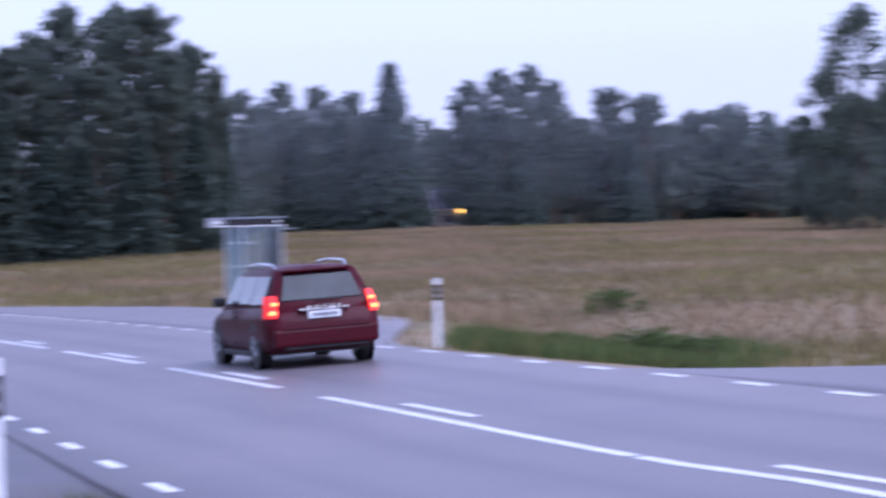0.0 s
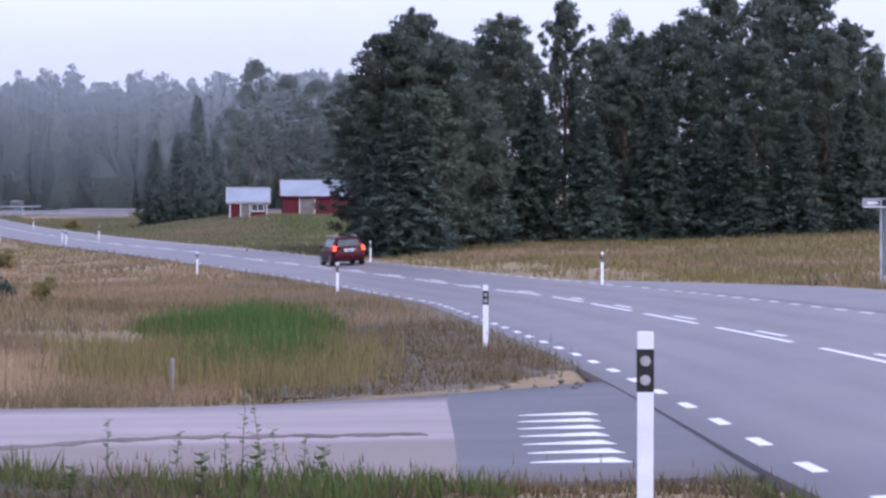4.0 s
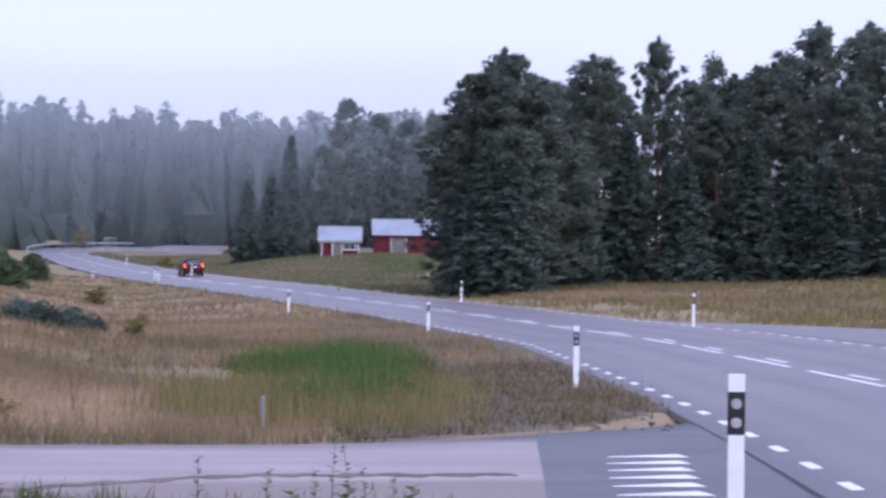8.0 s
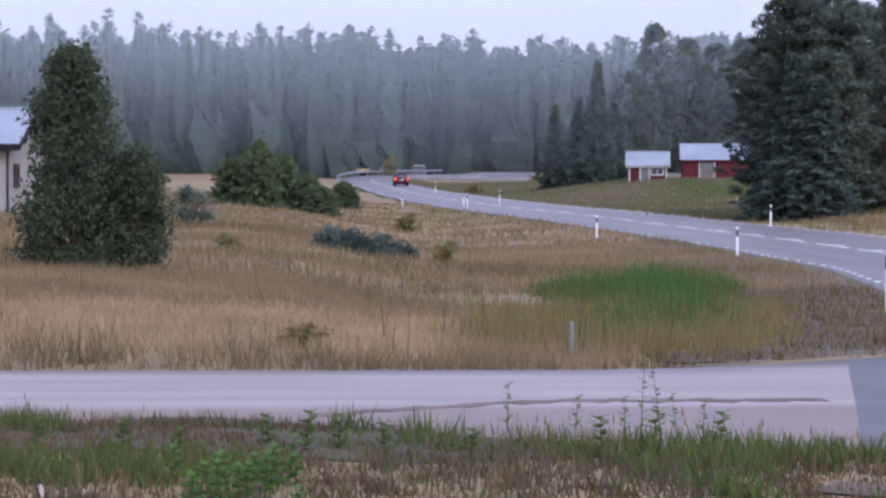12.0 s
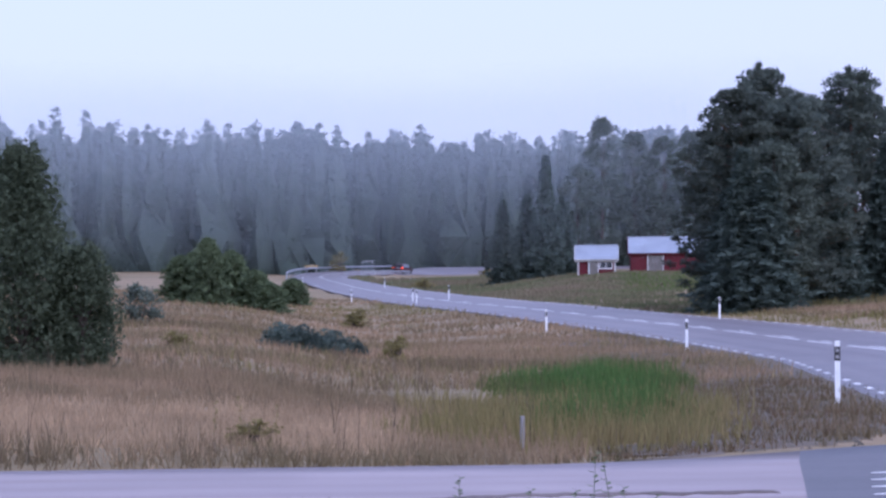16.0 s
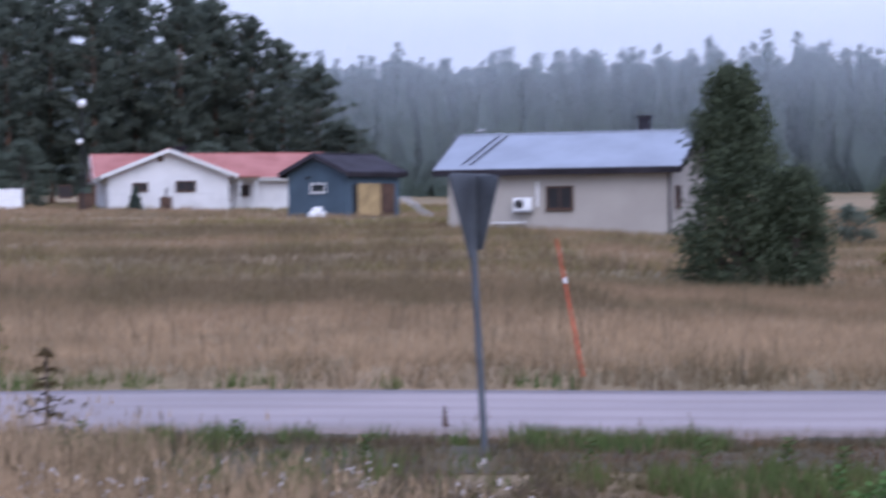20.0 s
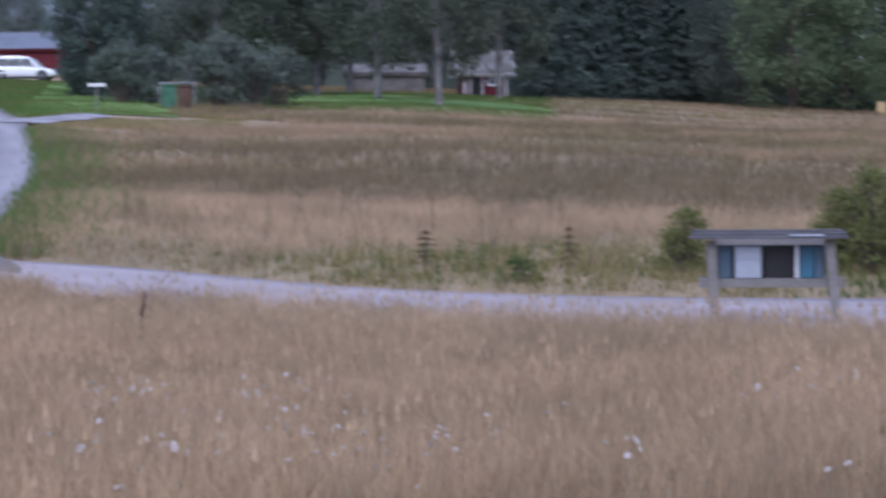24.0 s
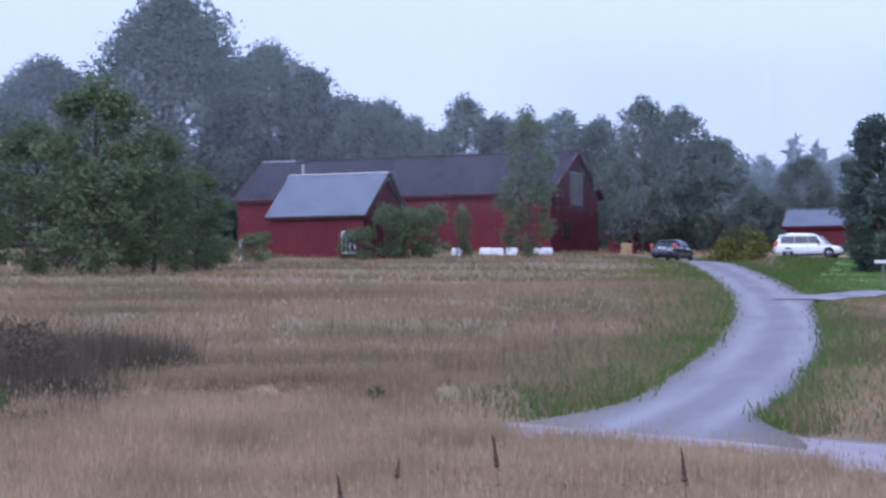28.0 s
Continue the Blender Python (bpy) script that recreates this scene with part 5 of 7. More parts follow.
def gabled(name, label, m, length, depth, wall, rise, wall_m, roof_m, over=0.35, edge_m=None, corner_m=None, category="house", seams=0, ridge_m=None, owner=None):
    """A house whose long front lies along x at y = 0 and faces -y; the ridge runs along x."""
    ob = owner or thing(name, label, category, m)
    loc = m if owner else Matrix.Identity(4)
    L, D = length / 2, depth
    bm = bmesh.new()
    prism(bm, [(0, -0.6), (D, -0.6), (D, wall), (D / 2, wall + rise), (0, wall)], -L, L)
    bmesh.ops.rotate(bm, verts=bm.verts, cent=(0, 0, 0), matrix=Matrix.Rotation(radians(90), 3, "Z"))
    for v in bm.verts:
        v.co.x = -v.co.x
    bmesh.ops.recalc_face_normals(bm, faces=bm.faces)
    body = part("wall", bm, wall_m, ob)
    body.matrix_local = loc
    a = math.atan2(rise, D / 2)
    for side, nm in ((0, "roof"), (1, "roof")):
        slab = bmesh.new()
        run = math.hypot(D / 2, rise)
        box(slab, -L - over, -over, 0.02, L + over, run + 0.02, 0.14, bevel=0.015)
        r = part(nm, slab, roof_m, ob)
        if side == 0:
            r.matrix_local = loc @ Matrix.Translation((0, 0, wall)) @ Matrix.Rotation(a, 4, "X")
        else:
            r.matrix_local = loc @ Matrix.Translation((0, D, wall)) @ pose(0, 0, 0, 0, 0, 180) @ Matrix.Rotation(a, 4, "X")
        for x0 in (-L - over - 0.03, L + over - 0.02):
            part("bargeboard", boxed(x0, -over - 0.02, -0.10, x0 + 0.05, run, 0.16), edge_m or wall_m, r)
        seam_me = None
        for k in range(seams):
            if seam_me is None:
                bm = boxed(-0.02, -over, 0.141, 0.02, run, 0.17)
                seam_me = bpy.data.meshes.new("roof_seam")
                bm.to_mesh(seam_me)
                bm.free()
                seam_me.materials.append(roof_m)
            o = under(new("roof_seam", seam_me), r)
            o.location.x = -L - over + (k + 0.5) * (length + 2 * over) / seams
        part("fascia", boxed(-L - over, -over - 0.045, -0.17, L + over, -over - 0.001, 0.10), edge_m or wall_m, r)
    cap = part("ridge_cap", boxed(-L - over, D / 2 - 0.15, wall + rise + 0.10, L + over, D / 2 + 0.15, wall + rise + 0.18, bevel=0.03), ridge_m or roof_m, ob)
    cap.matrix_local = loc
    if corner_m:
        for x0 in (-L - 0.02, L - 0.12):
            part("corner_board", boxed(x0, -0.03, 0, x0 + 0.14, 0.11, wall - 0.03), corner_m, ob)
    return ob, body


def chimney(owner, x, y, z, w=0.7, h=0.8, m=DARKROOF):
    c = part("chimney", boxed(x - w / 2, y - w / 2, z - 0.6, x + w / 2, y + w / 2, z + h, bevel=0.02), m, owner)
    part("chimney_cap", boxed(x - w / 2 - 0.12, y - w / 2 - 0.12, z + h, x + w / 2 + 0.12, y + w / 2 + 0.12, z + h + 0.1, bevel=0.02), DARKROOF, c)


# red hut and red shed by the wood
hut, body = gabled("hut", "small red wooden hut with a pale metal roof and white corners", on_land(-18.03, 302, 0), 4.2, 3.4, 1.95, 1.35, REDWOOD, METALROOF, 0.35, WHITEWOOD, WHITEWOOD, "hut", 9)
cladding(hut, body, 4.2, 3.4, 1.95, REDWOOD, 0.3)
door(hut, -0.35, 0.95, 1.75, GREYWOOD, WHITEWOOD, -0.03)
window(hut, 1.05, 0.75, 1.3, 0.85, WHITEWOOD, -0.03)
part("porch_post", boxed(-0.9, -0.4, 0, -0.78, -0.28, 1.9), WHITEWOOD, hut)
shed, body = gabled("barn", "red wooden shed with a grey metal roof by the pines", on_land(-15.95, 318, 3), 15.0, 5.0, 2.5, 1.75, REDWOOD, METALROOF, 0.3, REDWOOD, None, "shed", 16)
cladding(shed, body, 15.0, 5, 2.5, REDWOOD, 0.4)
door(shed, -4.6, 1.7, 2.3, GREYWOOD, WHITEWOOD, -0.03, 2)

# beige house
house, body = gabled("house", "low beige rendered house with a shiny metal roof and dark eaves", on_land(-33.95, 117, -14), 10.0, 7.6, 2.85, 1.45, BEIGE, METALROOF, 0.55, DARKROOF, None, "house", 0)
window(house, 0.05, 0.95, 1.05, 1.05, BROWNWOOD, -0.02, 1, DARK)
window(house, 1.3, 1.0, 0.9, 0.95, BROWNWOOD, 5.02, 1, DARK, 1)
window(house, 3.4, 3.0, 0.7, 0.6, WHITEWOOD, 5.02, 1, PANE, 1)
chimney(house, 2.9, 4.4, 4.3, 0.5, 0.75, DARKROOF)
part("downpipe", tube(bmesh.new(), (4.93, -0.08, -0.3), (4.93, -0.08, 2.6), 0.05, 0.05), DARKROOF, house, "dark downpipe")
pump = part("heat_pump", boxed(-1.95, -0.42, 0.95, -1.15, -0.08, 1.5, bevel=0.03), WHITE, house, "white heat pump")
fan = bmesh.new()
tube(fan, (-1.68, -0.435, 1.22), (-1.68, -0.42, 1.22), 0.2, sides=18)
part("fan_grille", fan, BLACK, pump, "dark round grille")
part("bracket", boxed(-2.0, -0.4, 0.88, -1.1, -0.06, 0.94), STEEL, pump)
part("vent_pipe", boxed(-0.98, -0.09, 1.1, -0.90, -0.02, 2.2), WHITE, house, "white pipe")
part("bench_board", boxed(-2.9, -0.5, 0.40, -1.4, -0.2, 0.46), WHITEWOOD, house, "pale plank shelf")
for x in (-2.75, -1.6):
    part("bench_leg", boxed(x, -0.4, -0.3, x + 0.07, -0.3, 0.4), GREYWOOD, house)
part("roof_ladder_rail", tube(bmesh.new(), (-4.3, -0.2, 3.0), (-3.6, 3.4, 4.35), 0.03, 0.03), DARKROOF, house)
part("roof_ladder_rail", tube(bmesh.new(), (-3.9, -0.2, 3.0), (-3.2, 3.4, 4.35), 0.03, 0.03), DARKROOF, house)
part("chimney_hood", boxed(-5.0, 4.65, 4.62, -4.68, 4.95, 4.72, bevel=0.03), FRAME, house, "pale metal hood")
part("hood_pipe", tube(bmesh.new(), (-4.85, 4.8, 3.4), (-4.85, 4.8, 4.62), 0.07, 0.07), DARKROOF, house)


# blue shed with a plywood door
bs, body = gabled("garden_shed", "blue-grey wooden shed with dark roof and plywood door", on_land(-37.9, 159, 50), 4.8, 4.6, 2.75, 0.95, BLUEWOOD, DARKROOF, 0.4, DARKROOF, None, "shed")
cladding(bs, body, 4.8, 4.6, 2.7, BLUEWOOD, 0.3)
part("plywood_door", boxed(-1.5, -0.09, 0.15, 0.6, -0.04, 2.05, bevel=0.01), PLYWOOD, bs, "bare plywood door")
part("brown_door", boxed(0.65, -0.08, 0.15, 1.9, -0.04, 2.05, bevel=0.01), BROWNWOOD, bs, "brown plank door")
# flat near-black strip on the wall, painted as a shaded gap
part("dark_gap", boxed(-1.9, -0.06, 0.15, -1.55, -0.03, 2.0), DARK, bs)
window(bs, 2.2, 1.5, 1.0, 0.6, WHITEWOOD, -2.42, 0, PANE, -1)
part("gable_lamp", boxed(-2.55, 2.9, 2.35, -2.42, 3.05, 2.5), BLACK, bs)
tub = thing("washing_tub", "small white plastic tub beside the blue shed", "tub", on_land(-39.1, 154))
part("tub_body", boxed(-0.5, -0.3, 0, 0.5, 0.3, 0.35, bevel=0.08), WHITE, tub)
part("tub_lid", boxed(-0.3, -0.2, 0.36, 0.3, 0.2, 0.6, bevel=0.06), WHITE, tub)
ladder = thing("ladder", "grey ladder leaning beside the blue shed", "ladder", on_land(-36.75, 158, 20))
for x in (0.0, 0.4):
    part("rail", tube(bmesh.new(), (x, 0, 0), (x - 1.6, 0.5, 1.25), 0.04, 0.04), STEEL, ladder)
for k in range(5):
    part("rung", tube(bmesh.new(), (-0.25 - 0.28 * k, 0.1 + 0.08 * k, 0.2 + 0.21 * k), (0.15 - 0.28 * k, 0.1 + 0.08 * k, 0.2 + 0.21 * k), 0.02, 0.02), STEEL, ladder)

# white house with red tiles
wh, body = gabled("house", "low white wooden house with a red tiled roof", on_land(-42.55, 190, 4), 15.6, 7.5, 2.35, 1.55, WHITEWOOD, TILEROOF, 0.6, WHITEWOOD, None, "house", 0)
gabled("", "", pose(0.55, -3.2, 0, 0, 0, 90) @ pose(0, 0, 0), 6.5, 8.2, 2.35, 1.6, WHITEWOOD, TILEROOF, 0.55, WHITEWOOD, owner=wh)
for o in wh.children:
    if o.name.startswith(("wall", "roof", "ridge_cap")) and abs(o.matrix_local.to_euler().z) > 0.5 and abs(abs(o.matrix_local.to_euler().z) - 3.14) > 0.3:
        o.location += Vector((4.1, 0, 0))
cladding(wh, body, 14, 7, 2.3, WHITEWOOD, 0.5)
for x, z, w, h in ((-1.4, 1.2, 0.9, 0.6), (1.7, 1.15, 1.2, 0.75)):
    window(wh, x, z, w, h, BROWNWOOD, -6.47, 1, DARK)
part("gable_vent", boxed(-0.2, -6.50, 3.2, 0.2, -6.46, 3.6, bevel=0.03), BROWNWOOD, wh)
window(wh, 5.0, 0.5, 0.6, 1.5, BROWNWOOD, -0.02, 0, DARK)
window(wh, 6.3, 0.9, 0.7, 0.8, BROWNWOOD, -0.02, 1, DARK)
for x in (4.6, 5.8, 7.0):
    part("porch_post", boxed(x, -1.5, -0.3, x + 0.14, -1.36, 2.2), WHITEWOOD, wh)
part("porch_roof", boxed(4.2, -1.8, 2.22, 7.4, 0.0, 2.36, bevel=0.02), TILEROOF, wh)
window(wh, -6.2, 0.9, 0.8, 0.9, BROWNWOOD, -0.02, 1, DARK)
chimney(wh, 2.2, 4.4, 4.0, 0.8, 0.5, DARKROOF)
part("balustrade_rail", boxed(-3.6, -8.1, 0.95, 3.6, -8.0, 1.05), WHITEWOOD, wh)
for k in range(10):
    part("baluster", boxed(-3.5 + 0.76 * k, -8.08, -0.4, -3.44 + 0.76 * k, -8.02, 0.95), WHITEWOOD, wh)
bin_ = thing("barrel", "dark rusty barrel in front of the white house", "barrel", on_land(-42.3, 178))
part("barrel_body", tube(bmesh.new(), (0, 0, -0.1), (0, 0, 1.0), 0.42, 0.42, 14), BROWNWOOD, bin_)
part("flue", tube(bmesh.new(), (0, 0, 1.0), (0, 0, 1.6), 0.07, 0.07), DARKROOF, bin_)
bin_ = thing("brown_chest", "brown wooden chest beside the white house", "chest", on_land(-44.0, 179))
part("chest_body", boxed(-0.5, -0.4, -0.1, 0.5, 0.4, 1.1, bevel=0.03), BROWNWOOD, bin_)
part("chest_lid", boxed(-0.55, -0.45, 1.1, 0.55, 0.45, 1.18, bevel=0.02), BROWNWOOD, bin_)
stand(spruce(1.6, 0.6, 0.02, 14, 8, 8, 0.16), [(-42.95, 178, 1.0, 1.0)], "small dark shrub in front of the white house", "", "bush")
tank = thing("container", "low white metal container at the edge of the field", "container", on_land(-45.82, 195, 8))
part("container_body", boxed(-1.75, 0, -0.3, 1.75, 1.6, 1.4, bevel=0.04), WHITE, tank)
part("container_lid", boxed(-1.8, -0.05, 1.4, 1.8, 1.65, 1.48, bevel=0.03), WHITE, tank)
for k in range(6):
    part("rib", boxed(-1.6 + 0.62 * k, -0.03, -0.1, -1.54 + 0.62 * k, -0.003, 1.35), WHITE, tank)
lp = thing("yard_lamp", "tall thin lamp post with white globes", "lamp post", on_land(-44.05, 178))
part("pole", tube(bmesh.new(), (0, 0, -0.4), (0, 0, 7.0), 0.07, 0.05), BLACK, lp)
for z, r in ((7.1, 0.28), (4.6, 0.2)):
    gl = bmesh.new()
    bmesh.ops.create_uvsphere(gl, u_segments=14, v_segments=10, radius=r, matrix=Matrix.Translation((0.0 if z > 5 else -0.15, 0, z)))
    part("globe", gl, WHITE, lp, "white glass globe", True)
sb, body = gabled("barn", "dark brown weathered barn under the trees", on_land(-47.5, 220, -35), 6.0, 5.0, 2.6, 2.6, BROWNWOOD, DARKROOF, 0.4, None, None, "barn")
for b, m in ((-48.25, PLYWOOD), (-47.4, WHITE)):
    ob = thing("garden_pot", "small pale box beside the dark barn", "box", on_land(b, 205), "pots")
    part("pot_body", boxed(-0.35, -0.3, -0.1, 0.35, 0.3, 1.0, bevel=0.06), m, ob)
    part("pot_rim", boxed(-0.4, -0.35, 1.0, 0.4, 0.35, 1.08, bevel=0.03), m, ob)

# the farm on the hill
barn, body = gabled("barn", "long red wooden barn with a dark roof", on_land(-75.3, 222, -27), 29.0, 10.0, 4.6, 3.3, REDWOOD, DARKROOF, 0.4, REDWOOD, None, "barn")
cladding(barn, body, 29, 10, 4.6, REDWOOD, 0.5)
part("hatch", boxed(14.51, 4.0, 3.6, 14.56, 6.6, 6.4), GREYWOOD, barn, "grey boarded hatch")
window(barn, 3.2, 1.0, 1.6, 1.3, BROWNWOOD, 14.52, 1, DARK, 1)
part("gable_trim", boxed(14.5, 0.0, 3.35, 14.54, 10.0, 3.45), BROWNWOOD, barn)
part("vent_pipe", tube(bmesh.new(), (-9.5, 2.5, 5.8), (-9.5, 2.5, 7.6), 0.12, 0.12), STEEL, barn)
part("skylight_strip", boxed(-14.8, 4.7, 7.98, -11.5, 5.1, 8.1), METALROOF, barn)
lt, body = gabled("lean_to", "dark roofed lean-to beside the red barn", on_land(-70.35, 216, -27), 2.4, 3.0, 1.7, 0.8, REDWOOD, DARKROOF, 0.3, None, None, "shed")
annex, body = gabled("farm_annex", "red wooden annex with a steep grey roof and white window", on_land(-76.85, 192, -30), 7.6, 6.4, 3.1, 2.9, REDWOOD, SLATE, 0.35, BROWNWOOD, None, "outbuilding", 0, WHITEWOOD)
cladding(annex, body, 7.6, 6, 3.1, REDWOOD, 0.4)
window(annex, 2.6, 0.25, 0.95, 1.6, WHITEWOOD, -0.03, 2)
gate = thing("field_gate", "white wooden gate posts before the red annex", "gate", on_land(-78.5, 186))
for x in (0, 1.4):
    part("post", boxed(x, 0, -0.2, x + 0.12, 0.12, 1.5), WHITEWOOD, gate)
part("bar", boxed(0.12, 0.03, 1.35, 1.4, 0.09, 1.45), WHITEWOOD, gate)
rs, body = gabled("shed", "small red wooden shed behind the white car", on_land(-66.25, 216, -10), 4.8, 4.0, 2.3, 1.2, REDWOOD, SLATE, 0.3, REDWOOD, None, "shed")
part("brick_chimney", boxed(1.6, 1.6, 3.0, 2.2, 2.2, 4.2, bevel=0.02), REDWOOD, rs)
gz_house, body = gabled("summer_house", "small red summer house with a pale roof in the garden", on_land(-56.6, 198, 10), 3.2, 3.0, 2.0, 1.3, REDWOOD, GREYWOOD, 0.6, WHITEWOOD, WHITEWOOD, "summer house")
window(gz_house, 0.6, 0.8, 0.8, 0.9, WHITEWOOD, -0.03)
door(gz_house, -0.7, 0.8, 1.8, DARK, WHITEWOOD, -0.03)
canopy, body = gabled("garden_canopy", "pale garden canopy behind the birches", on_land(-58.7, 215, 5), 6.0, 3.0, 1.6, 0.6, GREYWOOD, GREYWOOD, 0.3, None, None, "canopy")
for k, b in enumerate((-73.85, -73.25, -73.0, -72.7, -72.1, -71.95)):
    bale = thing("wrapped_bale", "small white plastic-wrapped bale along the barn", "bale", on_land(b, 200 + k % 2), "white bales")
    part("bale_body", boxed(-0.45, -0.4, -0.1, 0.45, 0.4, 0.55, bevel=0.12), WHITE, bale)
pallets = thing("pallet_stack", "stack of pale wooden pallets by the farm yard", "pallets", on_land(-70.25, 190))
for k in range(6):
    part("pallet", boxed(-0.4, -0.5, 0.2 * k, 0.4, 0.5, 0.2 * k + 0.14, bevel=0.02), PLYWOOD, pallets)
for b, m, lab in ((-63.32, BINGREEN, "green plastic waste bin beside the drive"), (-63.0, BROWNWOOD, "brown plastic waste bin beside the drive")):
    bn = thing("waste_bin", lab, "waste bin", on_land(b, 128), "waste bins")
    bm = bmesh.new()
    prism(bm, [(-0.30, 0.0), (0.30, 0.0), (0.36, 1.0), (-0.36, 1.0)], -0.35, 0.35)
    part("bin_body", bm, m, bn)
    part("bin_lid", boxed(-0.37, -0.40, 1.01, 0.37, 0.38, 1.09, bevel=0.03), m, bn)
    part("axle", tube(bmesh.new(), (-0.3, 0.3, 0.1), (0.3, 0.3, 0.1), 0.1, 0.1), RUBBER, bn)
rack = thing("bin_rack", "white metal rack frame round the waste bins", "rack", on_land(-63.16, 128.6))
for x in (-0.85, 0.82):
    part("upright", boxed(x, -0.05, -0.2, x + 0.04, 0.0, 1.2), STEEL, rack)
part("cross_bar", boxed(-0.81, -0.05, 1.16, 0.82, 0.0, 1.2), STEEL, rack)
sgn = thing("plank_sign", "small pale plank sign among the shrubs", "sign", on_land(-64.85, 124))
part("board", boxed(-0.4, -0.03, 1.05, 0.4, 0.0, 1.2), WHITEWOOD, sgn)
part("stake", boxed(-0.04, 0.0, -0.2, 0.04, 0.06, 1.15), GREYWOOD, sgn)

# house with a lamp across the meadow
lh, body = gabled("house", "pale yellow house half hidden by trees across the meadow", on_land(0.85, 318, 6), 11.0, 7.0, 2.7, 2.2, BEIGE, DARKROOF, 0.4, WHITEWOOD, None, "house")
part("blue_door", boxed(-1.6, -0.06, 0, -0.2, -0.003, 2.1), BLUEWOOD, lh, "blue-grey door")
window(lh, 2.5, 0.8, 1.2, 1.1, WHITEWOOD, -0.02)
window(lh, -4.0, 0.8, 1.2, 1.1, WHITEWOOD, -0.02)
gl = bmesh.new()
bmesh.ops.create_uvsphere(gl, u_segments=12, v_segments=8, radius=0.2, matrix=Matrix.Translation((-2.6, -0.35, 2.25)))
part("lamp", gl, LAMP, lh, "glowing yellow lamp")

# ---- vehicles ----
def loft(sections, cap=True):
    """A skin over rings of points."""
    bm = bmesh.new()
    rings_ = [[bm.verts.new(p) for p in sec] for sec in sections]
    n = len(rings_[0])
    for a, b in zip(rings_, rings_[1:]):
        for i in range(n):
            j = (i + 1) % n
            bm.faces.new((a[i], a[j], b[j], b[i]))
    if cap:
        bm.faces.new(rings_[0][::-1])
        bm.faces.new(rings_[-1])
    bmesh.ops.recalc_face_normals(bm, faces=bm.faces)
    return bm


def slab(corners, thick=0.012):
    """A pane or panel from its corners, given thickness along its normal."""
    bm = bmesh.new()
    p = [Vector(c) for c in corners]
    n = (p[1] - p[0]).cross(p[2] - p[0]).normalized() * thick
    a, b = [bm.verts.new(c) for c in p], [bm.verts.new(c + n) for c in p]
    bm.faces.new(a[::-1])
    bm.faces.new(b)
    for i in range(len(p)):
        j = (i + 1) % len(p)
        bm.faces.new((a[i], a[j], b[j], b[i]))
    bmesh.ops.recalc_face_normals(bm, faces=bm.faces)
    return bm


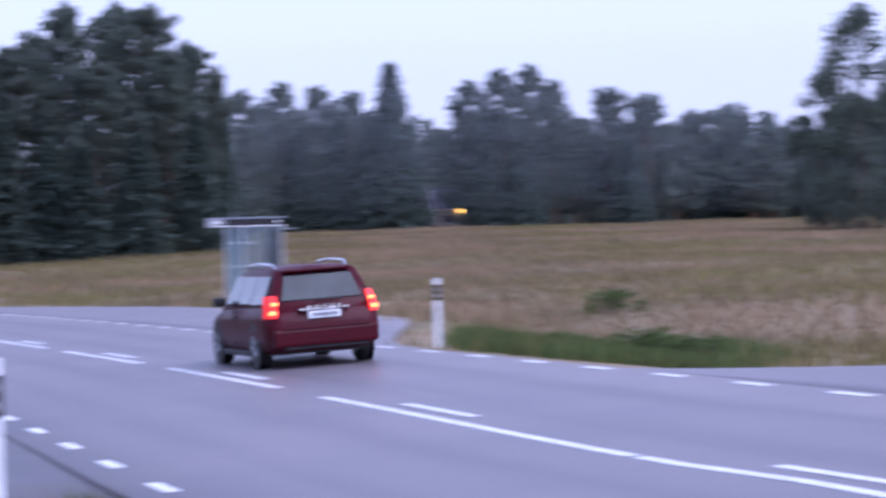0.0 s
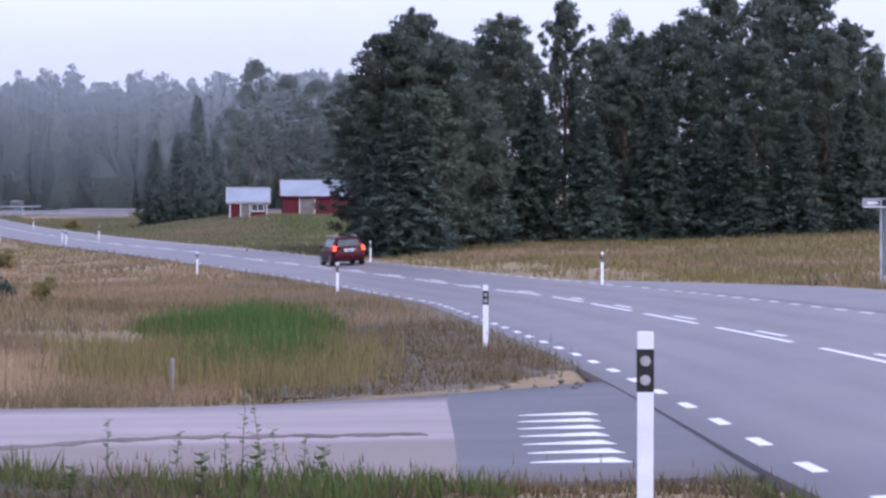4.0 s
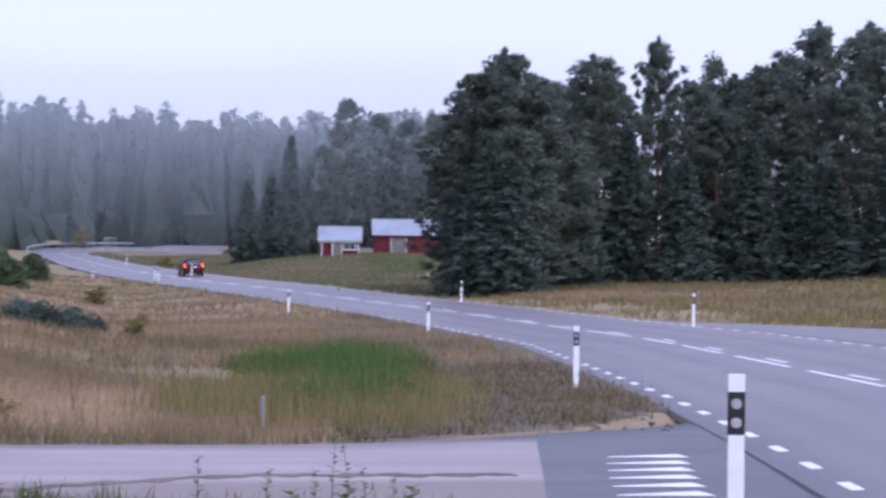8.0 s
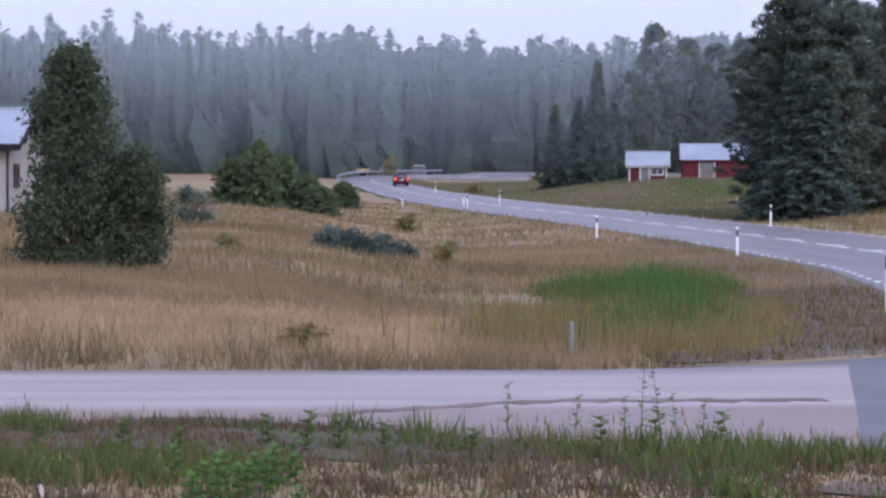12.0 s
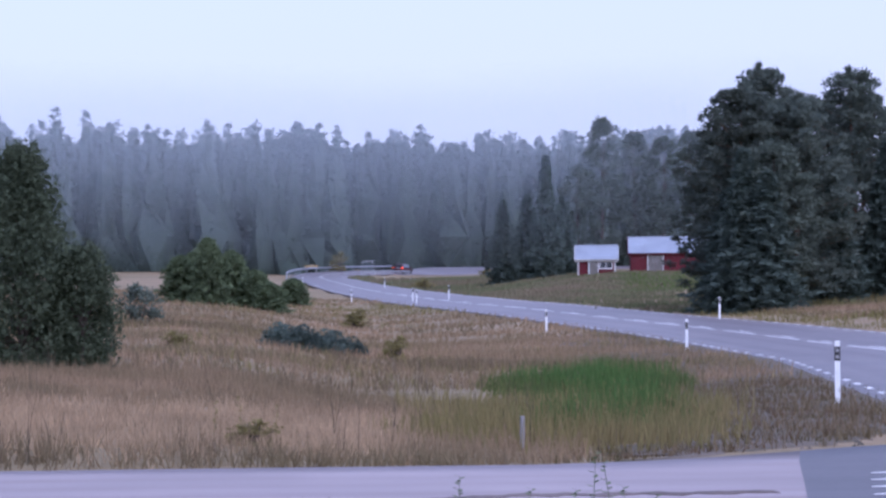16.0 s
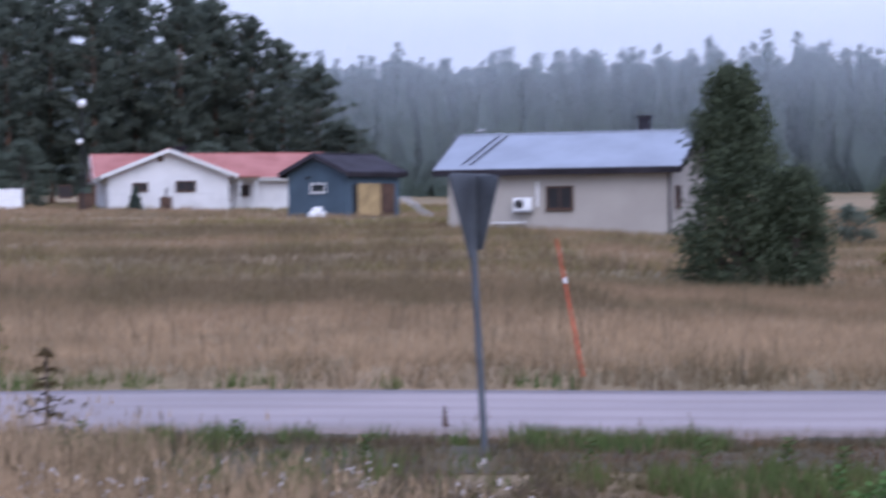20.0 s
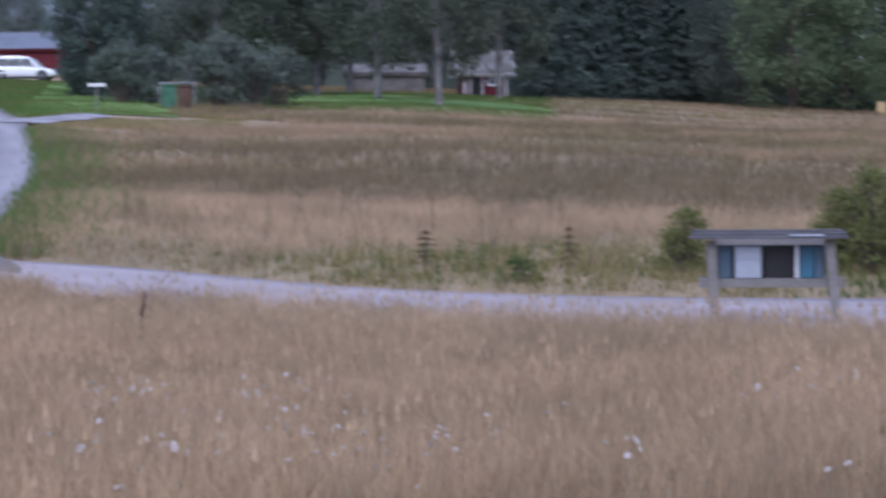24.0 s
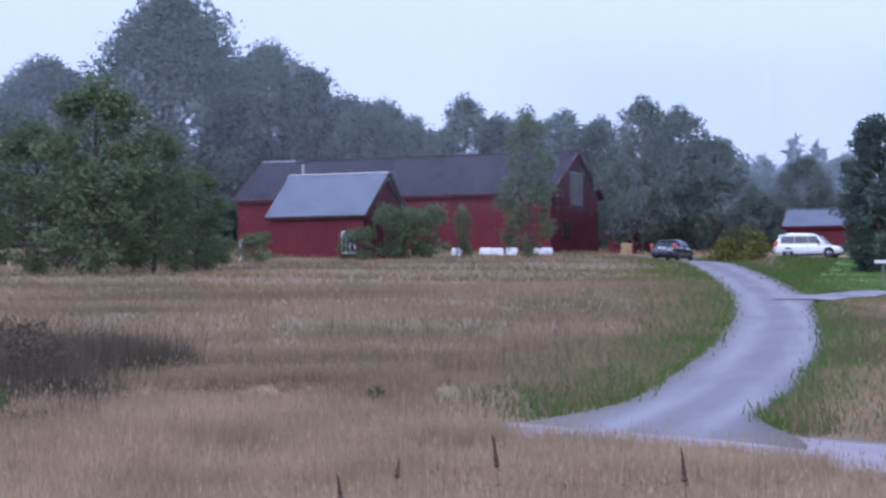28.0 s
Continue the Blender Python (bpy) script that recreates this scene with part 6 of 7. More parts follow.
def estate_car(name, label, paint, m, L=4.82, W=1.86, H=1.50, lit=False, estate=True, rails=True):
    """A car that heads along +x, on the ground at z = 0."""
    car = thing(name, label, "car", m)
    h = W / 2
    # x, half width, lowest, shoulder height, of the lower body
    low = [(-L / 2, 0.78, 0.42, 0.62), (-L / 2 + 0.04, 0.88, 0.34, 0.80), (-L / 2 + 0.16, 0.96, 0.27, 0.98), (-L / 2 + 0.45, 1.0, 0.22, 1.00), (-1.35, 1.0, 0.20, 0.99), (0.0, 1.0, 0.19, 0.96), (0.9, 1.0, 0.20, 0.93), (1.35, 0.99, 0.22, 0.88), (1.9, 0.95, 0.24, 0.78), (L / 2 - 0.12, 0.84, 0.28, 0.66), (L / 2, 0.66, 0.38, 0.56)]
    secs = []
    for x, w, z0, z1 in low:
        w *= h
        dz = z1 - z0
        secs.append([(x, s * a * w, z0 + b * dz) for s, a, b in ((1, 0.0, 0.0), (1, 0.82, 0.0), (1, 0.96, 0.12), (1, 1.0, 0.35), (1, 0.995, 0.70), (1, 0.95, 0.93), (1, 0.84, 1.0), (1, 0.0, 1.03))] + [(x, -a * w, z0 + b * dz) for a, b in ((0.84, 1.0), (0.95, 0.93), (0.995, 0.70), (1.0, 0.35), (0.96, 0.12), (0.82, 0.0))])
    body = part("body", loft(secs), paint, car, "", True)
    # cabin: x at the foot, x at the roof
    rear_foot, rear_top = (-L / 2 + 0.10, -L / 2 + 0.42) if estate else (-L / 2 + 0.75, -L / 2 + 1.25)
    rows_ = [(rear_foot, 0.86, 0.97), (rear_top, 0.69, H - 0.05), (rear_top + 0.5, 0.70, H), (-0.3, 0.71, H), (0.25, 0.70, H - 0.04), (0.62, 0.70, H - 0.14), (1.28, 0.82, 0.93)]
    cab = []
    for x, w, z in rows_:
        w *= h
        foot = 0.90
        wf = 0.90 * h
        t = (z - foot) / (H - foot)
        side = wf + (w - wf) * max(t, 0.0)
        cab.append([(x, 0, foot - 0.08), (x, wf, foot - 0.05), (x, wf, foot), (x, (wf + side) / 2, (foot + z) / 2), (x, side, z - 0.05), (x, side * 0.92, z), (x, 0, z + 0.03), (x, -side * 0.92, z), (x, -side, z - 0.05), (x, -(wf + side) / 2, (foot + z) / 2), (x, -wf, foot), (x, -wf, foot - 0.05)])
    part("cabin", loft(cab), paint, car, "", True)
    # panes
    rx0, rx1 = rear_foot + 0.02, rear_top - 0.02
    part("rear_window", slab([(rx0 - 0.01, 0.64, 1.06), (rx0 - 0.01, -0.64, 1.06), (rx1 - 0.07, -0.53, H - 0.12), (rx1 - 0.07, 0.53, H - 0.12)], -0.035), CARGLASS, car, "dark tinted rear window")
    part("windscreen", slab([(1.24, -0.72, 0.98), (1.24, 0.72, 0.98), (0.66, 0.58, H - 0.13), (0.66, -0.58, H - 0.13)], 0.03), CARGLASS, car)
    for s in (1, -1):
        for a, b in ((rear_foot + 0.42, -1.0), (-0.975, -0.035), (-0.01, 0.86)):
            top_a, top_b = max(a, rear_top + 0.06), b if b < 0.5 else 0.52
            part("side_window", slab([(a, s * 0.85, 1.02), (b, s * 0.85, 1.0), (top_b, s * 0.695, H - 0.12), (top_a, s * 0.695, H - 0.12)], 0.02 * s), SIDEGLASS if lit else CARGLASS, car, "side window mirroring the pale sky" if lit else "dark side window")
        part("door_handle", boxed(-0.25, s * 0.93 - 0.02, 0.80, -0.05, s * 0.93 + 0.02, 0.83, bevel=0.008), paint, car)
        part("mirror", boxed(0.62, s * 1.0 - 0.10, 0.97, 0.80, s * 1.0 + 0.10, 1.12, bevel=0.04), BLACK, car, "dark door mirror")
        part("door_seam", boxed(-0.03, s * 0.922 - 0.006, 0.35, -0.015, s * 0.922 + 0.010, 0.93), BLACK, car)
        part("sill", boxed(-1.0, s * 0.90 - 0.03, 0.18, 1.0, s * 0.90 + 0.03, 0.27, bevel=0.02), BLACK, car, "black sill")
        if rails:
            rail = bmesh.new()
            pts = [(-1.75, 0.56, H - 0.03), (-1.6, 0.575, H + 0.05), (-0.6, 0.58, H + 0.07), (0.1, 0.575, H + 0.04), (0.25, 0.56, H - 0.03)]
            for p, q in zip(pts, pts[1:]):
                tube(rail, (p[0], s * p[1], p[2]), (q[0], s * q[1], q[2]), 0.022, 0.022, 8)
            part("roof_rail", rail, CHROME, car, "silver roof rail")
        # tail lamp on the corner pillar
        bm = loft([[(-L / 2 + o, s * y, z) for o, y, z in ((0.03 + k, 0.74 - k * 0.3, z0), (0.05 + k, 0.86 - k * 0.3, z0), (0.26 + k, 0.925 - k * 0.45, z0), (0.28 + k, 0.80, z0), (0.16 + k, 0.70, z0))] for z0, k in ((0.80, 0.0), (0.98, 0.04), (1.14, 0.12))])
        lamp = part("tail_lamp", bm, TAIL if lit else ORANGE, car, "red tail lamp")
        part("brake_light", boxed(-L / 2 + 0.01, s * 0.815 - 0.06, 0.85, -L / 2 + 0.08, s * 0.815 + 0.06, 0.91, bevel=0.02), TAILHOT if lit else ORANGE, lamp, "bright brake light")
        part("upper_lamp", boxed(-L / 2 + 0.03, s * 0.775 - 0.05, 0.99, -L / 2 + 0.14, s * 0.775 + 0.05, 1.04, bevel=0.015), TAILHOT if lit else ORANGE, lamp)
        part("headlamp", boxed(L / 2 - 0.30, s * 0.66 - 0.14, 0.60, L / 2 - 0.10, s * 0.66 + 0.14, 0.72, bevel=0.04), SILVER, car, "clear headlamp")
        for x in (-1.40, 1.42):
            wheel = new("wheel")
            wheel.parent = car
            wheel.matrix_local = pose(x, s * (h - 0.12), 0.325, 90, 0, 0)
            ty = bmesh.new()
            bmesh.ops.create_cone(ty, cap_ends=True, segments=28, radius1=0.325, radius2=0.325, depth=0.215)
            bmesh.ops.bevel(ty, geom=[e for e in ty.edges if abs(e.verts[0].co.z - e.verts[1].co.z) < 0.01], offset=0.03, segments=2, affect="EDGES")
            part("tyre", ty, RUBBER, wheel, "", True)
            rim = bmesh.new()
            for k in range(5):
                a = 2 * math.pi * k / 5
                tube(rim, (0.03 * math.cos(a), 0.03 * math.sin(a), -0.112 * s), (0.2 * math.cos(a), 0.2 * math.sin(a), -0.112 * s), 0.035, 0.03, 6)
            bmesh.ops.create_cone(rim, cap_ends=True, segments=24, radius1=0.21, radius2=0.21, depth=0.218)
            part("rim", rim, ALLOY, wheel, "alloy rim")
            arch = bmesh.new()
            bmesh.ops.create_cone(arch, cap_ends=True, segments=28, radius1=0.385, radius2=0.385, depth=0.02, matrix=Matrix.Translation((x, s * (h - 0.012), 0.345)) @ Matrix.Rotation(radians(90), 4, "X"))
            part("wheel_arch", arch, BLACK, car, "dark wheel arch")
    part("rear_bumper", boxed(-L / 2 - 0.05, -0.84, 0.34, -L / 2 + 0.12, 0.84, 0.62, bevel=0.05), paint, car)
    part("lower_bumper", boxed(-L / 2 + 0.0, -0.66, 0.29, -L / 2 + 0.2, 0.66, 0.345, bevel=0.02), BLACK, car, "black lower bumper")
    part("bumper_step", boxed(-L / 2 - 0.06, -0.70, 0.605, -L / 2 + 0.02, 0.70, 0.632, bevel=0.008), paint, car)
    part("chrome_strip", boxed(-L / 2 - 0.02, -0.40, 0.885, -L / 2 + 0.10, 0.40, 0.915, bevel=0.006), CHROME, car, "chrome strip")
    plate = part("number_plate", boxed(-L / 2 - 0.015, -0.26, 0.76, -L / 2 + 0.06, 0.26, 0.87, bevel=0.006), PLATE, car, "white number plate")
    part("plate_bar", boxed(-L / 2 - 0.022, -0.20, 0.79, -L / 2 - 0.016, 0.20, 0.84), PLATEBAR, plate, "grey bar of characters")
    for y in (-0.24, -0.12, 0.0, 0.12, 0.24):
        part("badge", boxed(-L / 2 - 0.012, y - 0.03, 0.925, -L / 2 + 0.05, y + 0.03, 0.955, bevel=0.004), CHROME, car, "small chrome badge")
    part("spoiler", boxed(rear_top - 0.14, -0.54, H - 0.07, rear_top + 0.10, 0.54, H - 0.025, bevel=0.02), paint, car)
    part("wiper", boxed(-L / 2 + 0.05, -0.30, 1.035, -L / 2 + 0.08, 0.12, 1.055), BLACK, car)
    part("underbody", boxed(-L / 2 + 0.3, -0.74, 0.21, L / 2 - 0.3, 0.74, 0.32), BLACK, car, "dark underbody")
    part("aerial", tube(bmesh.new(), (-1.2, 0, H), (-1.3, 0, H + 0.12), 0.012, 0.006, 6), BLACK, car)
    return car


red_car = estate_car("estate_car", "dark red estate car with lit tail lamps driving away", CARRED, Matrix.Identity(4), H=1.56, lit=True)
x, y = spot(-66.36, 186)
estate_car("estate_car", "white estate car parked on the lawn by the drive", CARWHITE, pose(x, y, gz(x, y) - 0.02, 0, 0, 66.36 - 12), L=4.9, H=1.62)
x, y = spot(-69.27, 183)
estate_car("saloon_car", "dark blue saloon car parked at the end of the drive", CARBLUE, pose(x, y, gz(x, y) - 0.02, 0, 0, 69.27 + 72), L=4.6, W=1.78, H=1.42, estate=False, rails=False)

# ---- grasses and weeds ----
def blades(x, y, z, h, w, lean=0.35):
    """One bent blade at each place; broad far ones are plain spikes."""
    n = len(x)
    a = rng.uniform(0, 6.28, n)
    b = rng.uniform(0, 6.28, n)
    l = lean * h * rng.random(n)
    p = np.stack([x, y, z], 1)
    side = np.stack([np.cos(a), np.sin(a), 0 * a], 1) * (w / 2)[:, None]
    bend = np.stack([np.cos(b) * l, np.sin(b) * l, 0 * a], 1)
    if w.mean() > 0.0135:
        v = np.stack([p - side * 1.3, p + side * 1.3, p + bend + np.stack([0 * a, 0 * a, h], 1)], 1)
        return v.reshape(-1, 3), np.arange(3 * n).reshape(-1, 3)
    mid = p + bend * 0.35 + np.stack([0 * a, 0 * a, h * 0.6], 1)
    tip = p + bend + np.stack([0 * a, 0 * a, h], 1)
    v = np.stack([p - side, p + side, mid + side * 0.7, mid - side * 0.7, tip], 1)
    k = np.arange(n)[:, None] * 5
    f = np.concatenate([k + [0, 1, 2], k + [0, 2, 3], k + [3, 2, 4]])
    return v.reshape(-1, 3), f


def heads(x, y, z, h, w):
    """A seed head on a thin stalk."""
    n = len(x)
    a = rng.uniform(0, 6.28, n)
    s = np.stack([np.cos(a), np.sin(a), 0 * a], 1)
    p = np.stack([x, y, z], 1)
    t = p + np.stack([rng.normal(0, 0.06, n), rng.normal(0, 0.06, n), h], 1)
    up = np.array([0, 0, 1.0])
    v = np.stack([p - s * 0.004, p + s * 0.004, t, t - up * 0.02 - s * w[:, None], t - up * 0.02 + s * w[:, None], t + up * 0.07], 1)
    k = np.arange(n)[:, None] * 6
    return v.reshape(-1, 3), np.concatenate([k + [0, 1, 2], k + [3, 4, 5]])


def free(x, y, gap=0.25):
    """Places that lie on no road."""
    ok = np.ones(len(x), bool)
    for lane, _ in ROADS:
        s, off, d = lane.near(x, y)
        fl, fr = EDGES[lane]
        half = np.where(off < 0, fl(s), fr(s)) + gap
        s0 = 6 if lane is SIDE else 0
        ok &= ~((np.abs(off) < half) & (d < half + 2) & (s > s0 - 0.1))
    px, py = spot(-3.95, 84.3)
    ok &= (x - px) ** 2 + (y - py) ** 2 > 2.5 ** 2
    _, off, d = SPUR.near(x, y)
    ok &= ~((off > -1.4) & (off < 6) & (d < 7))
    return ok


def patchy(x, y, size, seed):
    """A smooth random field, about 0 to 1."""
    p = seed * 1.7
    v = np.sin(x / size + p) + np.sin(y / size * 1.1 + 2 * p) + np.sin((x + y) / size * 0.63 + 3 * p) + np.sin((x - 1.3 * y) / size * 0.41 + p)
    return 0.5 + v / 8 + 0.12 * np.sin(x / size * 4.1 + y / size * 3.3 + p)


def scatter(n, b0, b1, r0, r1):
    """Even random places in a sector."""
    b, r = np.radians(rng.uniform(b0, b1, n)), np.sqrt(rng.uniform(r0 * r0, r1 * r1, n))
    return r * np.sin(b), r * np.cos(b)


def sward(name, label, material, x, y, h0, h1, width, lean=0.35, per=3, spread=0.10, seed_heads=0.0, tall=None, anywhere=False):
    keep = free(x, y) if not anywhere else x > -1e9
    x, y = x[keep], y[keep]
    grow = 1.0 if tall is None else np.repeat(tall[keep], per)
    x, y = np.repeat(x, per) + rng.normal(0, spread, len(x) * per), np.repeat(y, per) + rng.normal(0, spread, len(y) * per)
    z = ground(x, y) - 0.02
    h = grow * rng.uniform(h0, h1, len(x)) * (0.75 + 0.5 * patchy(x, y, 1.3, 4))
    v, f = blades(x, y, z, h, width * rng.uniform(0.6, 1.4, len(x)), lean)
    if seed_heads:
        m = rng.random(len(x)) < seed_heads
        v2, f2 = heads(x[m], y[m], z[m], h[m] * 1.25, rng.uniform(0.006, 0.013, m.sum()))
        f = np.concatenate([f, f2 + len(v)])
        v = np.concatenate([v, v2])
    return tagged(new(name, mesh_np(name, v, f, material)), label, "grass", kind="stuff")


def bearing(x, y):
    return np.degrees(np.arctan2(x, y))


# before the side road: olive verge towards the junction, pale dry grass to the left
x, y = scatter(52000, -88, -2, 12.5, 33)
b, r = bearing(x, y), np.hypot(x, y)
edge = np.where(b > -36, 5.0, np.where(b > -50, 15.0 + (-36 - b) * 1.0, 99)) + 4.0 * (patchy(x, y, 1.1, 2) - 0.5) + rng.normal(0, 1.6, len(x))
verge = r > edge
near_side = (SIDE.near(x, y)[1] < 0) & (MAIN.near(x, y)[1] < -4.3)
u = patchy(x, y, 1.1, 5) > 0.57
verge_places = x[near_side & verge], y[near_side & verge]
mixed = near_side & ~verge & (b > -48) & (rng.random(len(x)) < 0.30 + 0.022 * (b + 48) + 0.5 * (patchy(x, y, 0.8, 41) - 0.5))
pure = near_side & ~verge & ~mixed
sward("dry_grass", "tall pale dry grass with seed heads", DRY, x[pure], y[pure], 0.16, 0.40, 0.010, 0.75, 5, 0.07, 0.14)
sward("mixed_grass", "withered brown grass among the pale straw", DRYDARK, x[mixed], y[mixed], 0.10, 0.32, 0.010, 0.8, 5, 0.07, 0.08)
sward("mixed_grass", "olive grass among the pale straw", VERGE, x[mixed][::2], y[mixed][::2], 0.06, 0.22, 0.012, 0.8, 5, 0.07)
sward("verge_grass", "olive and brown verge grass", VERGE, x[near_side & verge & ~u], y[near_side & verge & ~u], 0.03, 0.11, 0.013, 0.7, 5, 0.06, 0.01)
sward("verge_weeds", "fresh green weeds in the verge", GREEN, x[near_side & verge & u][::5], y[near_side & verge & u][::5], 0.04, 0.13, 0.018, 0.7, 5, 0.06)
sward("verge_straw", "withered straw in the verge", DRYDARK, x[near_side & verge & (patchy(x, y, 0.9, 13) > 0.48)][::4], y[near_side & verge & (patchy(x, y, 0.9, 13) > 0.48)][::4], 0.08, 0.24, 0.009, 0.6, 4, 0.08, 0.06)
x, y = scatter(34000, -92, -66, 32, 56)
lowside = (SIDE.near(x, y)[1] < 0) | (bearing(x, y) < -74.5)
sward("dry_grass", "tall pale dry grass by the bend of the side road", DRY, x[lowside], y[lowside], 0.2, 0.42, 0.014, 0.5, 4, 0.1, 0.05)
x, y = scatter(6500, 0.3, 11, 39, 52)
m = (MAIN.near(x, y)[1] > 5) & (bearing(x, y) < 5.2 + 4 * rng.random(len(x)) * patchy(x, y, 1.5, 22))
sward("bank_grass", "green grass on the bank right of the road", GREEN, x[m], y[m], 0.15, 0.4, 0.03, 0.5, 4, 0.15)
x, y = verge_places
dead = (patchy(x, y, 0.8, 17) > 0.56)
sward("dead_stalks", "dark brown dead stalks low in the verge", WITHER, x[dead][::2], y[dead][::2], 0.05, 0.20, 0.016, 0.8, 4, 0.06)
tuft = (patchy(x, y, 0.6, 21) > 0.66)
sward("green_tufts", "lush fresh green tufts in the verge", GREEN, x[tuft], y[tuft], 0.10, 0.28, 0.02, 0.7, 4, 0.05)
x, y = scatter(14000, -89, -78.6, 38, 64)
thick = (0.8 * patchy(x, y, 2.4, 15) + 0.2 * rng.random(len(x)) > 0.46 + 0.07 * (bearing(x, y) + 82)) & (bearing(x, y) < -79.2 - 1.5 * rng.random(len(x)))
sward("brown_thicket", "tall dark brown withered weeds at the meadow's edge", WITHER, x[thick], y[thick], 0.3, 1.0, 0.022, 0.55, 4, 0.15, 0.08, tall=np.clip(0.2 + 1.5 * patchy(x, y, 1.8, 23), 0.3, 1.5)[thick])
x, y = scatter(5000, -80.5, -74.4, 42.5, 53)
sward("meadow_grass", "dry grass over the end of the side road", MEADOW, x, y, 0.2, 0.4, 0.014, 0.6, 4, 0.1, 0.05, anywhere=True)
x, y = scatter(7000, -90, -72.8, 36, 43.5)
sward("dry_grass", "tall pale dry grass before the bend of the side road", DRY, x, y, 0.35, 0.65, 0.014, 0.5, 4, 0.1, 0.08)


def umbels(n, b0, b1, r0, r1):
    """White flat flower heads on thin stalks among the dry grass."""
    x, y = scatter(n, b0, b1, r0, r1)
    keep = patchy(x, y, 0.9, 31) + 0.2 * rng.random(n) > 0.62
    x, y = x[keep], y[keep]
    z, h = ground(x, y), rng.uniform(0.16, 0.34, len(x))
    vs, fs = [], []
    for i in range(len(x)):
        c, r, o = np.array([x[i], y[i], z[i] + h[i]]), rng.uniform(0.008, 0.020), len(vs) * 12
        tip = rng.normal(0, 0.012, 2)
        ring = [c + (r * math.cos(k * 1.05), r * math.sin(k * 1.05), tip[0] * math.cos(k * 1.05) + tip[1] * math.sin(k * 1.05)) for k in range(6)]
        stalk = [(x[i] - 0.0015, y[i], z[i]), (x[i] + 0.0015, y[i], z[i]), (c[0], c[1], c[2] - 0.012)]
        vs.append(np.array([c + (0, 0, 0.014)] + ring + stalk + [c - (0, 0, 0.01), c - (0, 0, 0.012)]))
        fs += [(o, o + 1 + k, o + 1 + (k + 1) % 6) for k in range(6)] + [(o + 10, o + 1 + (k + 1) % 6, o + 1 + k) for k in range(6)] + [(o + 7, o + 8, o + 9)]
    tagged(new("yarrow", mesh_np("yarrow", np.concatenate(vs), fs, BLOOM)), "white yarrow heads among the dry grass", "flowers", kind="stuff")


umbels(800, -66, -30, 12.6, 18.5)
x, y = scatter(2600, -88, -16, 33.5, 80)
m = (SIDE.near(x, y)[1] > 3) & (MAIN.near(x, y)[1] < -9) & (patchy(x, y, 2.2, 27) + 0.25 * rng.random(len(x)) > 0.66)
sward("weed_stalks", "tall dark dead stalks standing in the meadow", WITHER, x[m], y[m], 0.35, 0.85, 0.012, 0.35, 3, 0.09, 0.3)
# beyond it: the big dry meadow
x, y = scatter(64000, -90, -10, 30, 66)
b, r = bearing(x, y), np.hypot(x, y)
s, off, _ = SIDE.near(x, y)
beyond = (off > 0) & (MAIN.near(x, y)[1] < -4)
bank = beyond & (off < 3.8) & (patchy(x, y, 1.5, 3) > 0.40 + 0.18 * (off - 2.7)) & (b < -33) & (b > -50)
fade = (b + 20.6) * 0.8 + 2.4 * (patchy(x, y, 1.6, 11) - 0.5) + (r - 37) * 0.12
reed = beyond & (rng.random(len(x)) < fade) & (b < -14.6 - 2.2 * rng.random(len(x))) & (r > 36.5 + 3 * rng.random(len(x)))
ms = MAIN.near(x, y)[1]
stony = beyond & (ms > -9.5) & (r < 75) & ~reed
dark = beyond & ~bank & ~reed & (0.8 * patchy(x, y, 2.6, 6) + 0.2 * rng.random(len(x)) > np.where((b < -31) & (b > -50), 0.54, 0.64))
grove_side = beyond & (b < -47) & (b > -66)
wob = r + 5 * (patchy(x, y, 2.4, 33) - 0.5) + rng.normal(0, 1.2, len(x))
lush = grove_side & (wob < 43.5) & (rng.random(len(x)) < (b + 65) / 4)
pale = grove_side & (wob >= 43.5) & (wob < 55) | beyond & (b >= -47) & (b < -22) & (wob > 37) & (wob < 47)
dark = (dark & ~lush & ~pale) | (grove_side & (wob >= 57) & (rng.random(len(x)) < 0.75))
dry = beyond & ~bank & ~reed & ~dark & ~stony & ~lush & ~pale
sward("pale_meadow_grass", "pale dry straw in a band across the meadow", DRY, x[pale & ~bank & ~reed & ~stony], y[pale & ~bank & ~reed & ~stony], 0.14, 0.34, 0.014, 0.9, 5, 0.12, 0.05)
sward("lush_grass", "rank green and olive grass beyond the side road", GREEN, x[lush & ~bank][::4], y[lush & ~bank][::4], 0.08, 0.26, 0.02, 0.7, 4, 0.10)
sward("lush_grass", "olive and withered grass beyond the side road", OLIVE, x[lush & ~bank], y[lush & ~bank], 0.08, 0.28, 0.018, 0.7, 4, 0.10)
sward("meadow_grass", "dry reddish-tan meadow grass", MEADOW, x[dry], y[dry], 0.14, 0.34, 0.015, 0.9, 5, 0.12, 0.03)
sward("bank_grass", "green grass along the side road", GREEN, x[bank], y[bank], 0.10, 0.30, 0.025, 0.5, 4, 0.08)
sward("brown_weeds", "dark withered weeds in the meadow", DRYDARK, x[dark], y[dark], 0.14, 0.40, 0.015, 0.7, 4, 0.14, 0.08)
yellow = reed & (r < 50 + 8 * rng.random(len(x)))
sward("ditch_grass", "yellow-green grass in the ditch", OLIVE, x[yellow], y[yellow], 0.2, 0.55, 0.022, 0.4, 4, 0.10, 0.05)
sward("bank_weeds", "sparse weeds on the stony road bank", VERGE, x[stony][::2], y[stony][::2], 0.05, 0.2, 0.02, 0.6, 4, 0.10, 0.05)
sward("bank_straw", "brown straw on the stony road bank", DRYDARK, x[stony][1::3], y[stony][1::3], 0.08, 0.25, 0.014, 0.6, 4, 0.10, 0.08)
